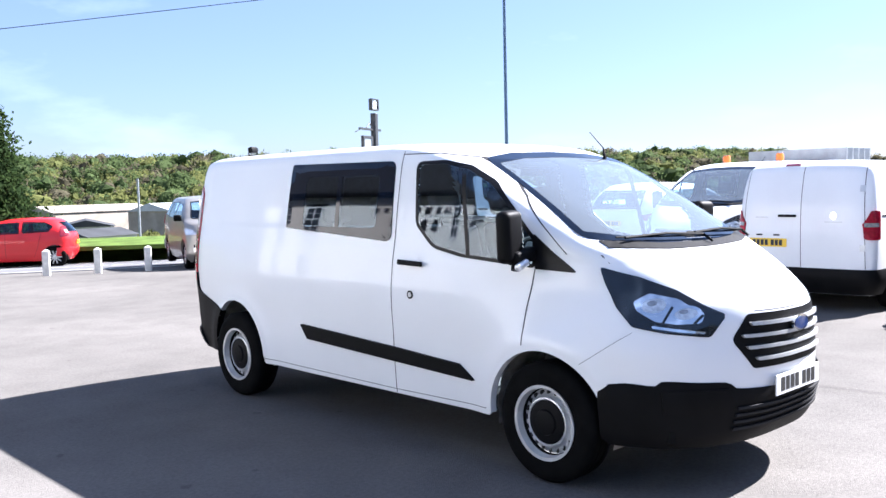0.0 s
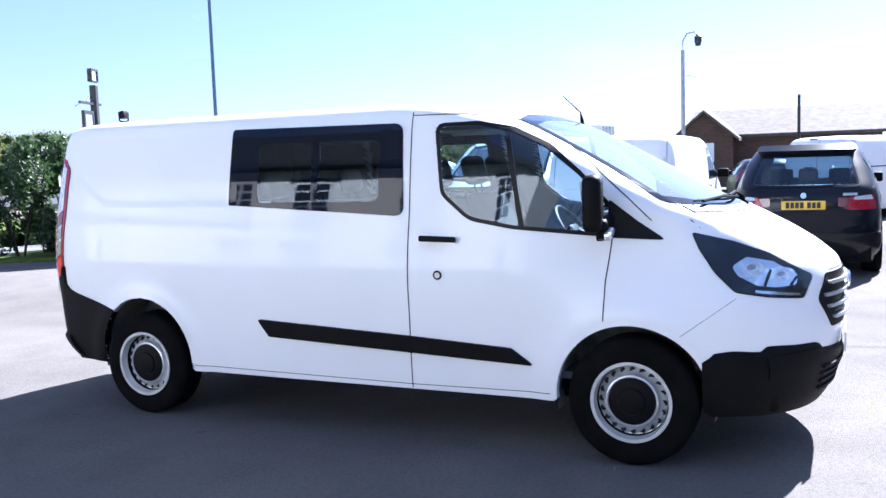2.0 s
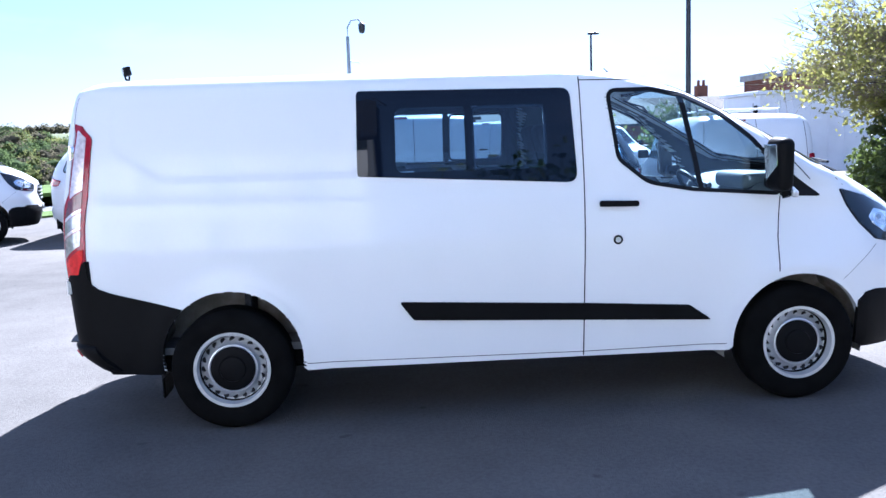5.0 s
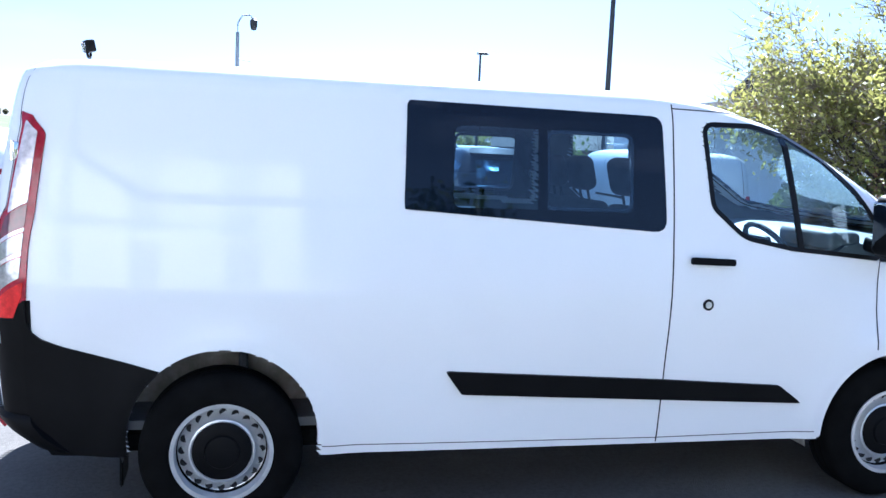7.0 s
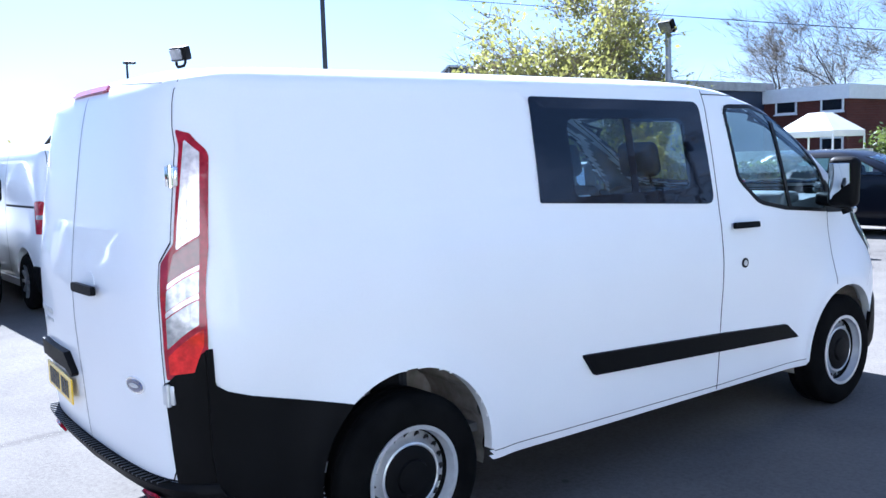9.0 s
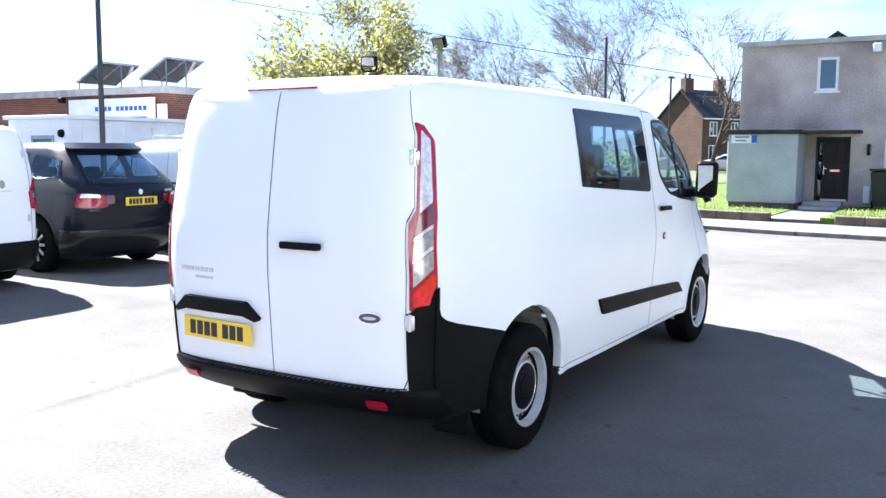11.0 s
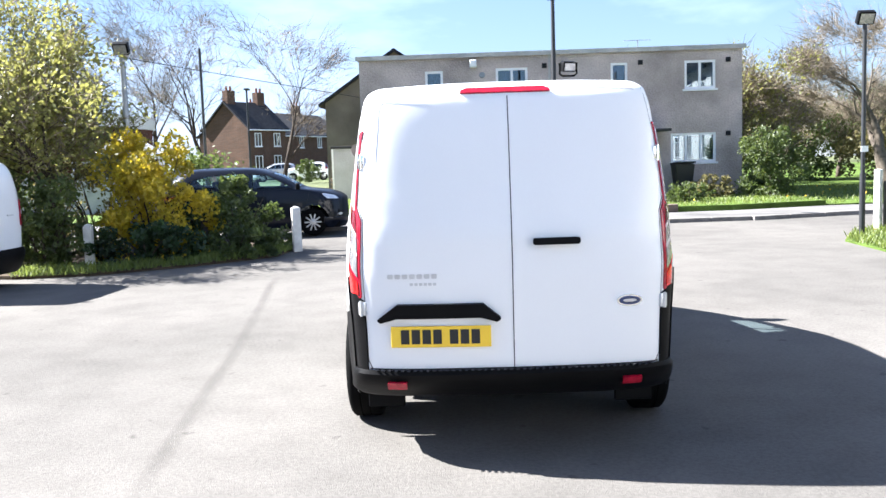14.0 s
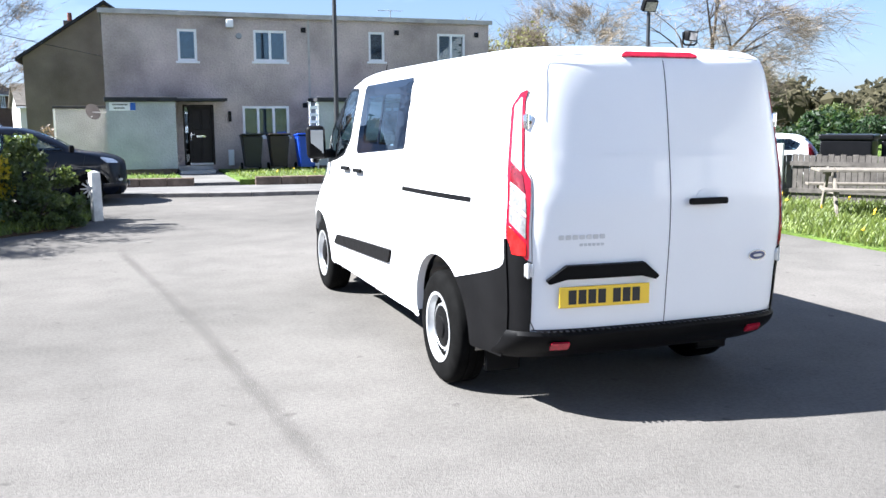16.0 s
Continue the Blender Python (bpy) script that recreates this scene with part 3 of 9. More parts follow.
VAN_ROWS = [
    (0.26, -0.9, 0.925, 4.006, 0.5, 3, 0.3, 7),
    (0.36, -0.95, 0.945, 4.146, 0.52, 2.9, 0.3, 7),
    (0.43, -0.97, 0.95, 4.236, 0.54, 2.8, 0.3, 7),
    (0.5, -0.995, 0.955, 4.274, 0.56, 2.7, 0.3, 7),
    (0.75, -1.015, 0.968, 4.294, 0.62, 2.5, 0.3, 7),
    (0.92, -1.015, 0.98, 4.306, 0.66, 2.3, 0.3, 7),
    (1.02, -0.99, 0.982, 4.311, 0.66, 2.25, 0.3, 7),
    (1.08, -0.93, 0.978, 4.311, 0.64, 2.3, 0.3, 7),
    (1.16, -0.815, 0.97, 4.311, 0.58, 2.4, 0.3, 7),
    (1.24, -0.665, 0.962, 4.306, 0.5, 2.6, 0.3, 7),
    (1.32, -0.49, 0.953, 4.296, 0.43, 2.8, 0.3, 7),
    (1.38, -0.33, 0.944, 4.289, 0.38, 3, 0.3, 7),
    (1.45, -0.19, 0.934, 4.28, 0.36, 3.1, 0.3, 7),
    (1.6, 0.08, 0.911, 4.259, 0.36, 3.2, 0.3, 7),
    (1.75, 0.36, 0.884, 4.235, 0.36, 3.2, 0.3, 7),
    (1.86, 0.58, 0.862, 4.211, 0.38, 3, 0.3, 7),
    (1.9, 0.69, 0.848, 4.198, 0.42, 2.8, 0.3, 7),
    (1.935, 0.77, 0.834, 4.176, 0.48, 2.6, 0.3, 7),
    (1.958, 0.86, 0.812, 4.146, 0.55, 2.5, 0.3, 5.5),
    (1.976, 0.97, 0.78, 4.106, 0.58, 2.4, 0.31, 5.5),
    (1.99, 1.13, 0.725, 4.046, 0.6, 2.4, 0.34, 3),
    (2.001, 1.38, 0.6, 3.936, 0.6, 2.3, 0.4, 2.8),
    (2.008, 1.7, 0.18, 3.606, 0.5, 2.2, 0.5, 2.4),
]


def van_fore(y, z):
    """The nose draws in: late and round at the bumper, early and long at the waist."""
    b = min(1.0, max(0.0, (z - 0.75) / 0.4))
    b = b * b * (3 - 2 * b)
    low = 0.33 * max(0.0, -y) ** 2
    a = 0.30 - 0.10 * min(1.0, max(0.0, (z - 1.25) / 0.25))
    high = a * max(0.0, (0.75 - y) / 1.7) ** 1.5
    return 1 - (1 - b) * low - b * high


VAN = Body(VAN_ROWS, taper=0.162, bulge=swage, relief=rear_relief, power=3, fore=van_fore)


def crew_van():
    van = thing("crew_van", "white crew van with dark side windows and black lower trim", "van", pose(0, 0, 0))
    def window(raw, radii, d):
        return rounded(grown(raw, d), [max(0.008, r + d) for r in radii], 5)

    qraw, qr = [(2.55, 1.41), (2.54, 1.885), (1.33, 1.872), (1.305, 1.335)], [0.01, 0.02, 0.06, 0.06]
    qwin = window(qraw, qr, 0.0)
    draw = [(1.125, 1.862), (0.86, 1.862), (0.66, 1.822), (0.45, 1.72), (0.265, 1.565), (0.10, 1.385), (0.10, 1.215), (0.64, 1.262), (0.90, 1.31), (1.075, 1.455)]
    dr = [0.06, 0.2, 0.2, 0.3, 0.3, 0.01, 0.03, 0.1, 0.2, 0.1]
    dwin = window(draw, dr, 0.0)
    screen = rounded([(-0.80, 1.39), (-0.56, 1.350), (0, 1.335), (0.56, 1.350), (0.80, 1.39), (0.70, 1.868), (0.4, 1.905), (0, 1.915), (-0.4, 1.905), (-0.70, 1.868)], [0.05, 0.2, 0.2, 0.2, 0.05, 0.08, 0.2, 0.2, 0.2, 0.08], 5)
    q_clear, d_clear, s_clear = rounded([(2.335, 1.425), (2.33, 1.785), (1.475, 1.785), (1.475, 1.425)], [0.04, 0.05, 0.05, 0.05], 5), window(draw, dr, -0.022), grown(screen, -0.04)
    inn = lambda x, z: VAN.tail(x, z)
    holes = []
    for c in ("right", "left"):
        holes += [(c, window(qraw, qr, -0.03)), (c, window(draw, dr, -0.012))]
    holes.append(("front", grown(screen, -0.02)))
    levels = [0.322 + 0.0223 * k for k in range(33)] + [1.058 + 0.0125 * k for k in range(28)]
    levels += list(np.linspace(1.41, 1.90, 24)) + [1.908, 1.916, 1.924, 1.932, 1.94, 1.948, 1.955, 1.962, 1.968, 1.974, 1.98, 1.985, 1.99, 1.994, 1.998, 2.002, 2.005, 2.008]
    part("body", VAN.shell(levels, 30, 176, 40, holes, [(0, 0.36, 0.412), (3.3, 0.395, 0.408)]), WHITE, van, "glossy white painted body", True)
    # floor and underbody, inner arches
    part("underbody", box(-0.78, 0.78, -0.72, 3.9, 0.30, 0.40, 0.02, 1), DARKMETAL, van)
    part("gearbox_cover", box(-0.30, 0.30, 0.4, 2.9, 0.20, 0.296, 0.02, 1), DARKMETAL, van)
    part("rear_axle", tube((-0.75, 3.3, 0.3), (0.75, 3.3, 0.3), 0.05), DARKMETAL, van)
    part("front_axle", tube((-0.75, 0, 0.24), (0.75, 0, 0.24), 0.045), DARKMETAL, van)
    part("exhaust_pipe", tube((0.45, 2.4, 0.255), (0.45, 3.78, 0.262), 0.032), GALV_DULL, van, "dull steel exhaust pipe")
    part("cargo_floor", box(-0.84, 0.84, 0.3, 4.1, 0.42, 0.46), TRIM, van)
    part("bulkhead", box(-0.79, 0.79, 3.20, 3.24, 0.46, 1.85, 0.01, 1), FABRIC, van)
    inner = Body([(z, yf + 0.035, w - 0.026, yr - 0.05, df, nf, drr, nr) for z, yf, w, yr, df, nf, drr, nr in VAN_ROWS], taper=0.162, power=3, fore=van_fore)
    wide = [("front", grown(screen, 0.012))] + [(c, p) for c in ("right", "left") for p in (qwin, dwin)]
    lv = list(np.linspace(0.88, 1.30, 10)) + list(np.linspace(1.32, 1.90, 30)) + [1.915, 1.93, 1.94, 1.95, 1.958]
    part("cab_lining", inner.shell(lv, 24, 90, 8, wide), LINING, van, "grey cab lining", True)
    for yc, zc in ((0.0, 0.36), (3.3, 0.395)):
        for s in (-1, 1):
            bm = bmesh.new()
            prev = None
            for k in range(61):
                a = math.pi * (k / 60) * 1.16 - 0.25
                rr = 0.43 - (0.012 if k % 6 in (2, 3) else 0.0)
                c = [bm.verts.new((s * xx, yc + rr * math.cos(a), zc + rr * math.sin(a))) for xx in (0.885, 0.78, 0.55)]
                if prev:
                    bm.faces.new((prev[0], c[0], c[1], prev[1])), bm.faces.new((prev[1], c[1], c[2], prev[2]))
                prev = c
            vs = [v for v in bm.verts if abs(abs(v.co.x) - 0.55) < 0.01]
            bm.faces.new(vs)
            part("arch_liner", bm, LINER, van, "ribbed grey wheel arch liner")
            # painted flange of the arch
            fl = bmesh.new()
            ch = "right" if s < 0 else "left"
            prev = None
            start = 0.80 if yc > 1 else -0.05
            for k in range(33):
                a = start + (math.pi + 0.05 - start) * k / 32
                o, i = [VAN.at(ch, yc + r * math.cos(a), max(0.322, zc + r * math.sin(a)), f) for r, f in ((0.440, 0.0025), (0.403, 0.006))]
                q = i - Vector((s * 0.05, 0, 0))
                c = [fl.verts.new(p) for p in (o, i, q)]
                if prev:
                    fl.faces.new((prev[0], c[0], c[1], prev[1])), fl.faces.new((prev[1], c[1], c[2], prev[2]))
                prev = c
            bmesh.ops.recalc_face_normals(fl, faces=fl.faces[:])
            part("arch_flange", fl, WHITE, van, smooth=True)
            if yc > 1:
                edge = bmesh.new()
                prev = None
                for k in range(13):
                    a = -0.15 + 0.96 * k / 12
                    o, i = [VAN.at(ch, yc + r * math.cos(a), max(0.322, zc + r * math.sin(a)), f) for r, f in ((0.436, 0.004), (0.400, 0.010))]
                    c = [edge.verts.new(p) for p in (o, i, i - Vector((s * 0.06, 0, 0)))]
                    if prev:
                        edge.faces.new((prev[0], c[0], c[1], prev[1])), edge.faces.new((prev[1], c[1], c[2], prev[2]))
                    prev = c
                bmesh.ops.recalc_face_normals(edge, faces=edge.faces[:])
                part("trim_edge", edge, PLASTIC, van, "black plastic arch edge", True)
    # glazing
    for c, s in (("right", -1), ("left", 1)):
        w = part("side_window", VAN.patch(c, qwin, 0.006, 0.010, 0.06, hole=q_clear), FRIT, van, "dark bonded side window with black border")
        part("pane", VAN.patch(c, grown(q_clear, 0.006), 0.0055, 0.002, 0.09), GLASS_DARK, w, "dark tinted glass", True)
        ring = rounded([(1.475, 1.425), (1.475, 1.785), (1.90, 1.785), (1.90, 1.425)], 0.05, 5)
        part("sliding_pane_frame", VAN.patch(c, ring, 0.003, 0.012, 0.06, hole=grown(ring, -0.014)), FRIT, w)
        part("pillar_trim", VAN.patch(c, [(1.895, 1.42), (1.895, 1.79), (1.94, 1.79), (1.94, 1.42)], 0.007, 0.004, 0.1), FRIT, w, "black glass band between the panes")
        w = part("door_window", VAN.patch(c, dwin, 0.004, 0.012, 0.05, hole=d_clear), PLASTIC2, van, "front door window with black rubber frame")
        part("pane", VAN.patch(c, window(draw, dr, -0.018), 0.002, 0.002, 0.08), GLASS_CLEAR, w, "clear door glass", True)
        part("divider", VAN.patch(c, [(0.675, 1.82), (0.705, 1.83), (0.60, 1.262), (0.57, 1.258)], 0.005, 0.012, 0.08), PLASTIC2, w)
        sail = rounded([(0.12, 1.42), (0.10, 1.212), (-0.175, 1.198), (-0.03, 1.30)], [0.01, 0.01, 0.01, 0.1], 4)
        part("corner_trim", VAN.patch(c, sail, 0.005, 0.01, 0.05), PLASTIC2, van, "black triangular corner trim")
        mould = rounded([(2.345, 0.695), (2.265, 0.588), (0.535, 0.512), (0.555, 0.53), (0.66, 0.603), (1.28, 0.642)], [0.01, 0.02, 0.005, 0.01, 0.03, 0.3], 3)
        part("side_moulding", VAN.patch(c, [(y, z) for y, z in mould], 0.018, 0.02, 0.06), PLASTIC, van, "black plastic side moulding", True)
        gaps = [strip(VAN, c, [(1.272, 1.935), (1.268, 1.38), (1.275, 1.0), (1.285, 0.33)]),
                strip(VAN, c, [(0.10, 1.21), (0.13, 0.98), (0.135, 0.78)]),
                strip(VAN, c, [(1.272, 1.915), (0.95, 1.91), (0.70, 1.875), (0.47, 1.785), (0.25, 1.63), (0.02, 1.42), (-0.10, 1.30)], 0.006),
                strip(VAN, c, [(2.88, 0.362), (1.29, 0.352), (0.42, 0.362)], 0.004),
                strip(VAN, c, [(-0.24, 0.70), (-0.38, 0.80), (-0.52, 0.90)], 0.0022)]
        if c == "left":
            gaps += [strip(VAN, c, [(2.58, 1.93), (2.585, 1.2), (2.60, 0.78), (2.52, 0.36)])]
            part("slide_rail", VAN.patch(c, [(2.62, 1.135), (2.62, 1.165), (3.72, 1.175), (3.72, 1.145)], 0.002, 0.004, 0.15), PLASTIC2, van, "dark sliding door rail")
        for g in gaps:
            part("panel_gap", g, SEAM, van)
        for yc, zc, ra in ((0.0, 0.36, 0.412), (3.3, 0.395, 0.408)):
            arc = [(yc + (ra + 0.004) * math.cos(radians(a)), zc + (ra + 0.004) * math.sin(radians(a))) for a in range(46 if yc > 1 else -4, 185, 4)]
            part("arch_lip", strip(VAN, c, arc, 0.020, 0.0025), WHITE, van, "", True)
        for y0 in ((1.19,) if c == "right" else (1.19, 1.60)):
            h = part("door_handle", VAN.patch(c, rounded([(y0, 1.225), (y0, 1.192), (y0 - 0.225, 1.187), (y0 - 0.225, 1.218)], 0.012, 4), 0.034, 0.018, 0.05), PLASTIC, van, "black pull handle", True)
            part("handle_cup", VAN.patch(c, ellipse(y0 - 0.10, 1.222, 0.062, 0.042, 20), 0.0015, 0.004, 0.05), WHITE, h, smooth=True)
        if c == "right":
            k = part("door_lock", VAN.patch(c, ellipse(1.085, 1.003, 0.027, 0.027, 20), 0.006, 0.008, 0.1), PLASTIC2, van, "round dark door lock")
            part("lock_barrel", VAN.patch(c, ellipse(1.085, 1.003, 0.016, 0.016, 16), 0.008, 0.004, 0.1), STEEL, k)
        # mirror
        m = new("door_mirror")
        m.parent = van
        m["label"] = "black door mirror"
        head = moved(box(-0.088, 0.088, -0.05, 0.05, -0.15, 0.15, 0.042, 4), pose(s * 1.045, 0.165, 1.402, 0, s * 2, s * -8))
        part("mirror_housing", head, PLASTIC, m, "", True)
        part("mirror_arm", join(moved(box(-0.10, 0.10, -0.05, 0.05, -0.04, 0.04, 0.025, 3), pose(s * 0.965, 0.14, 1.29, 0, s * 8, 0)), tube((s * 1.03, 0.13, 1.26), (s * 1.045, 0.12, 1.215), 0.028)), PLASTIC, m, "", True)
        part("indicator_repeater", moved(box(-0.05, 0.05, -0.02, 0.02, -0.02, 0.02, 0.012, 2), pose(s * 1.03, 0.085, 1.245, 0, s * 20, 0)), LENS_CLEAR, m)
        part("mirror_glass", moved(box(-0.058, 0.058, 0.0, 0.004, -0.105, 0.11, 0.002, 1), pose(s * 1.045, 0.216, 1.405, -5, 0, s * -12)), surf("mirror_silver", (0.55, 0.63, 0.72), rough=0.02, vary=0.01, metal=1.0), m)
        # headlamp
        lamp = rounded([(-0.294, 1.237), (-0.49, 1.184), (-0.656, 1.116), (-0.86, 0.99), (-0.862, 0.965), (-0.827, 0.872), (-0.665, 0.896), (-0.515, 0.928), (-0.41, 1.03), (-0.334, 1.145)], [0.01, 0.2, 0.2, 0.02, 0.02, 0.02, 0.1, 0.04, 0.2, 0.2], 4)
        hl = part("headlamp", VAN.patch(c, lamp, 0.004, 0.008, 0.035), PLASTIC2, van, "headlamp with dark housing and clear reflectors", True)
        part("reflector", VAN.patch(c, rounded([(-0.49, 1.056), (-0.556, 1.10), (-0.678, 1.07), (-0.794, 0.995), (-0.79, 0.945), (-0.70, 0.942), (-0.611, 0.957), (-0.52, 1.01)], 0.02, 3), 0.007, 0.004, 0.03), CHROME, hl, "faceted chrome reflector", True)
        for (py, pz, ry, rz) in ((-0.59, 1.035, 0.072, 0.052), (-0.725, 0.994, 0.058, 0.042)):
            part("lamp_ring", VAN.patch(c, ellipse(py, pz, ry, rz, 24), 0.010, 0.006, 0.03, hole=ellipse(py, pz, ry * 0.72, rz * 0.70, 24)), CHROME, hl, "bright lamp ring", True)
            part("lamp_bowl", VAN.patch(c, ellipse(py, pz, ry * 0.72, rz * 0.70, 20), 0.0085, 0.004, 0.03), LENS_CLEAR, hl, "chrome lamp bowl", True)
            part("bulb", VAN.patch(c, ellipse(py + 0.01, pz + 0.012, ry * 0.30, rz * 0.26, 12), 0.012, 0.006, 0.03), LENS_GREY, hl, "clear bulb", True)
        for q in (-0.662, -0.782):
            part("reflector_fin", VAN.patch(c, [(q, 1.035 + (q + 0.655) * 0.35), (q - 0.012, 1.03 + (q + 0.655) * 0.35), (q + 0.012, 0.945), (q + 0.024, 0.945)], 0.011, 0.006, 0.03), PLASTIC2, hl)
        part("light_bar", VAN.patch(c, rounded([(-0.60, 0.936), (-0.72, 0.917), (-0.808, 0.902), (-0.803, 0.890), (-0.715, 0.903), (-0.605, 0.922)], 0.004, 2), 0.010, 0.005, 0.04), CHROME, hl)
        part("lens_cover", VAN.patch(c, grown(lamp, -0.003), 0.016, 0.002, 0.035), glass("lamp_cover_" + c, (0.86, 0.88, 0.9)), hl, "clear lens cover", True)
        # tail lamp on the rear corner
        cn = "corner_" + c
        un = lambda x, z: (VAN.corner(VAN.tail(x, z, False), z), z)
        uy = lambda y, z: (VAN.corner(y, z), z)
        fy = lambda z: 4.050 + (1.69 - z) * 0.115
        outer = rounded([un(0.748, 1.757), uy(4.12, 1.742), uy(fy(1.68), 1.68), uy(fy(1.345), 1.345), uy(fy(0.985), 0.985), uy(4.185, 0.89), un(0.784, 0.885), un(0.774, 1.295), un(0.796, 1.36), un(0.764, 1.70)], [0.01, 0.03, 0.05, 0.3, 0.02, 0.01, 0.02, 0.02, 0.03, 0.05], 4)
        tl = part("tail_lamp", VAN.patch(cn, outer, 0.008, 0.016, 0.03), LENS_RED, van, "tall red and clear tail lamp", True)
        for nm, lab, mat, zf0, zf1, x0, zi0, x1, zi1, rd in (("clear_section", "clear upper section", LENS_PINK, 1.675, 1.385, 0.803, 1.335, 0.767, 1.722, 0.012), ("dark_section", "dark red section", LENS_DARKRED, 1.377, 1.285, 0.797, 1.225, 0.80, 1.322, 0.006),
                                                  ("reversing_section", "clear section", LENS_GREY, 1.262, 1.187, 0.797, 1.125, 0.797, 1.20, 0.006), ("indicator_section", "clear lower section", LENS_GREY, 1.162, 1.075, 0.80, 0.995, 0.798, 1.10, 0.006),
                                                  ("lamp_divider", "clear slanting divider", LENS_PINK, 1.283, 1.266, 0.797, 1.204, 0.797, 1.222, 0.003), ("lamp_divider", "clear slanting divider", LENS_PINK, 1.185, 1.166, 0.797, 1.104, 0.797, 1.123, 0.003)):
            part(nm, VAN.patch(cn, rounded([uy(fy(zf0) + 0.044, zf0), uy(fy(zf1) + 0.044, zf1), un(x0, zi0), un(x1, zi1)], rd, 3), 0.0115, 0.005, 0.03), mat, tl, lab, True)
        part("brake_section", VAN.patch(cn, rounded([uy(fy(1.06) + 0.022, 1.06), uy(fy(1.0) + 0.022, 1.0), uy(4.19, 0.91), un(0.797, 0.905), un(0.80, 0.97)], 0.008, 3), 0.0115, 0.005, 0.03), LENS_BRIGHT, tl, "bright red lower section", True)
        # rear corner trim
        flank = [(3.698, 0.325), (3.70, 0.42), (3.69, 0.50), (3.645, 0.605), (3.565, 0.70), (3.95, 0.795), (4.04, 0.825), (4.075, 0.85), (4.095, 0.90), (4.10, 0.985), (4.11, 0.985), (4.10, 0.60), (4.08, 0.45), (4.0, 0.325)]
        tr = part("rear_corner_trim", VAN.patch(c, flank, 0.009, 0.014, 0.04), PLASTIC, van, "black plastic rear corner trim", True)
        part("trim_return", VAN.patch(cn, [uy(4.079, 0.45), uy(4.099, 0.60), uy(4.109, 0.985), uy(4.13, 0.985), un(0.79, 0.88), un(0.772, 0.87), un(0.766, 0.5), un(0.764, 0.45)], 0.009, 0.014, 0.04), PLASTIC, tr, "", True)
        part("rear_door_gap", strip(VAN, cn, [un(0.705, 1.935), un(0.725, 1.85), un(0.742, 1.762), un(0.757, 1.70), un(0.789, 1.365), un(0.766, 1.295), un(0.772, 0.90), un(0.765, 0.55), un(0.745, 0.505)], 0.011), SEAM, van)
        part("mud_flap", box(s * 0.72 - 0.11, s * 0.72 + 0.11, 3.72, 3.735, 0.16, 0.42, 0.01, 1), PLASTIC, van)
        # rear door hinges
        for hz in (0.83, 1.594):
            hx = s * (0.785 if hz < 1.2 else 0.768)
            hy = VAN.tail(hx, hz)
            part("door_hinge", moved(join(box(-0.024, 0.024, -0.016, 0.010, -0.036, 0.036, 0.006, 2), tube((0, 0.010, -0.04), (0, 0.010, 0.04), 0.009)), pose(hx, hy + 0.004, hz, 0, 0, -s * 38)), CHROME if hz > 1.2 else STEEL, van, "pale metal door hinge", True)
    part("windscreen", VAN.patch("front", screen, 0.004, 0.012, 0.06, hole=s_clear), FRIT, van, "raked windscreen with dark border")
    part("windscreen_glass", VAN.patch("front", grown(s_clear, 0.004), 0.003, 0.002, 0.07), GLASS_SCREEN, van, "clear windscreen glass", True)
    # bonnet shut lines, cowl and wipers
    part("bonnet_gap", join(strip(VAN, "front", [(-0.795, 1.30), (-0.79, 1.252), (-0.72, 1.192), (-0.63, 1.13), (-0.50, 1.008), (-0.40, 0.994), (0.40, 0.994), (0.50, 1.008), (0.63, 1.13), (0.72, 1.192), (0.79, 1.252), (0.795, 1.30)], 0.005)), SEAM, van)
    part("scuttle", VAN.patch("front", [(-0.74, 1.335), (-0.4, 1.315), (0, 1.31), (0.4, 1.315), (0.74, 1.335), (0.74, 1.372), (0.4, 1.345), (0, 1.335), (-0.4, 1.345), (-0.74, 1.372)], 0.006, 0.01, 0.08), PLASTIC, van, "black scuttle panel")
    for k, (xa, xb) in enumerate(((-0.62, 0.02), (0.0, 0.60))):
        a, b = VAN.at("front", xa, 1.36, 0.03), VAN.at("front", xb, 1.345, 0.035)
        w = part("wiper", join(pipe([VAN.at("front", xb, 1.32, 0.02), b, (a + b) / 2 + Vector((0, -0.01, 0.015)), a], 0.009, 6), pipe([VAN.at("front", xa - 0.03 + (xb - xa) * t, 1.372 - 0.02 * t, 0.02) for t in (0, 0.25, 0.5, 0.75, 0.95)], 0.006, 6)), PLASTIC, van, "black windscreen wiper")
    # grille, badge, front bumper, front plate
    g = rounded([(-0.385, 0.982), (-0.487, 0.85), (-0.372, 0.692), (0.372, 0.692), (0.487, 0.85), (0.385, 0.982)], [0.05, 0.05, 0.04, 0.04, 0.05, 0.05], 4)
    gr = part("grille", VAN.patch("front", g, 0.006, 0.02, 0.05), PLASTIC, van, "black radiator grille with bright bars", True)
    for z, w in ((0.93, 0.39), (0.868, 0.44), (0.806, 0.42), (0.744, 0.37)):
        part("grille_bar", VAN.patch("front", rounded([(-w, z + 0.009), (-w + 0.02, z - 0.009), (w - 0.02, z - 0.009), (w, z + 0.009)], 0.005, 2), 0.024, 0.02, 0.05), STEEL, gr, "silver grille bar", True)
    b = part("badge", VAN.patch("front", ellipse(0, 0.903, 0.085, 0.042), 0.034, 0.016, 0.04), CHROME, van, "oval badge with bright rim", True)
    part("badge_field", VAN.patch("front", ellipse(0, 0.903, 0.072, 0.032), 0.037, 0.006, 0.04), BADGE_BLUE, b, "", True)
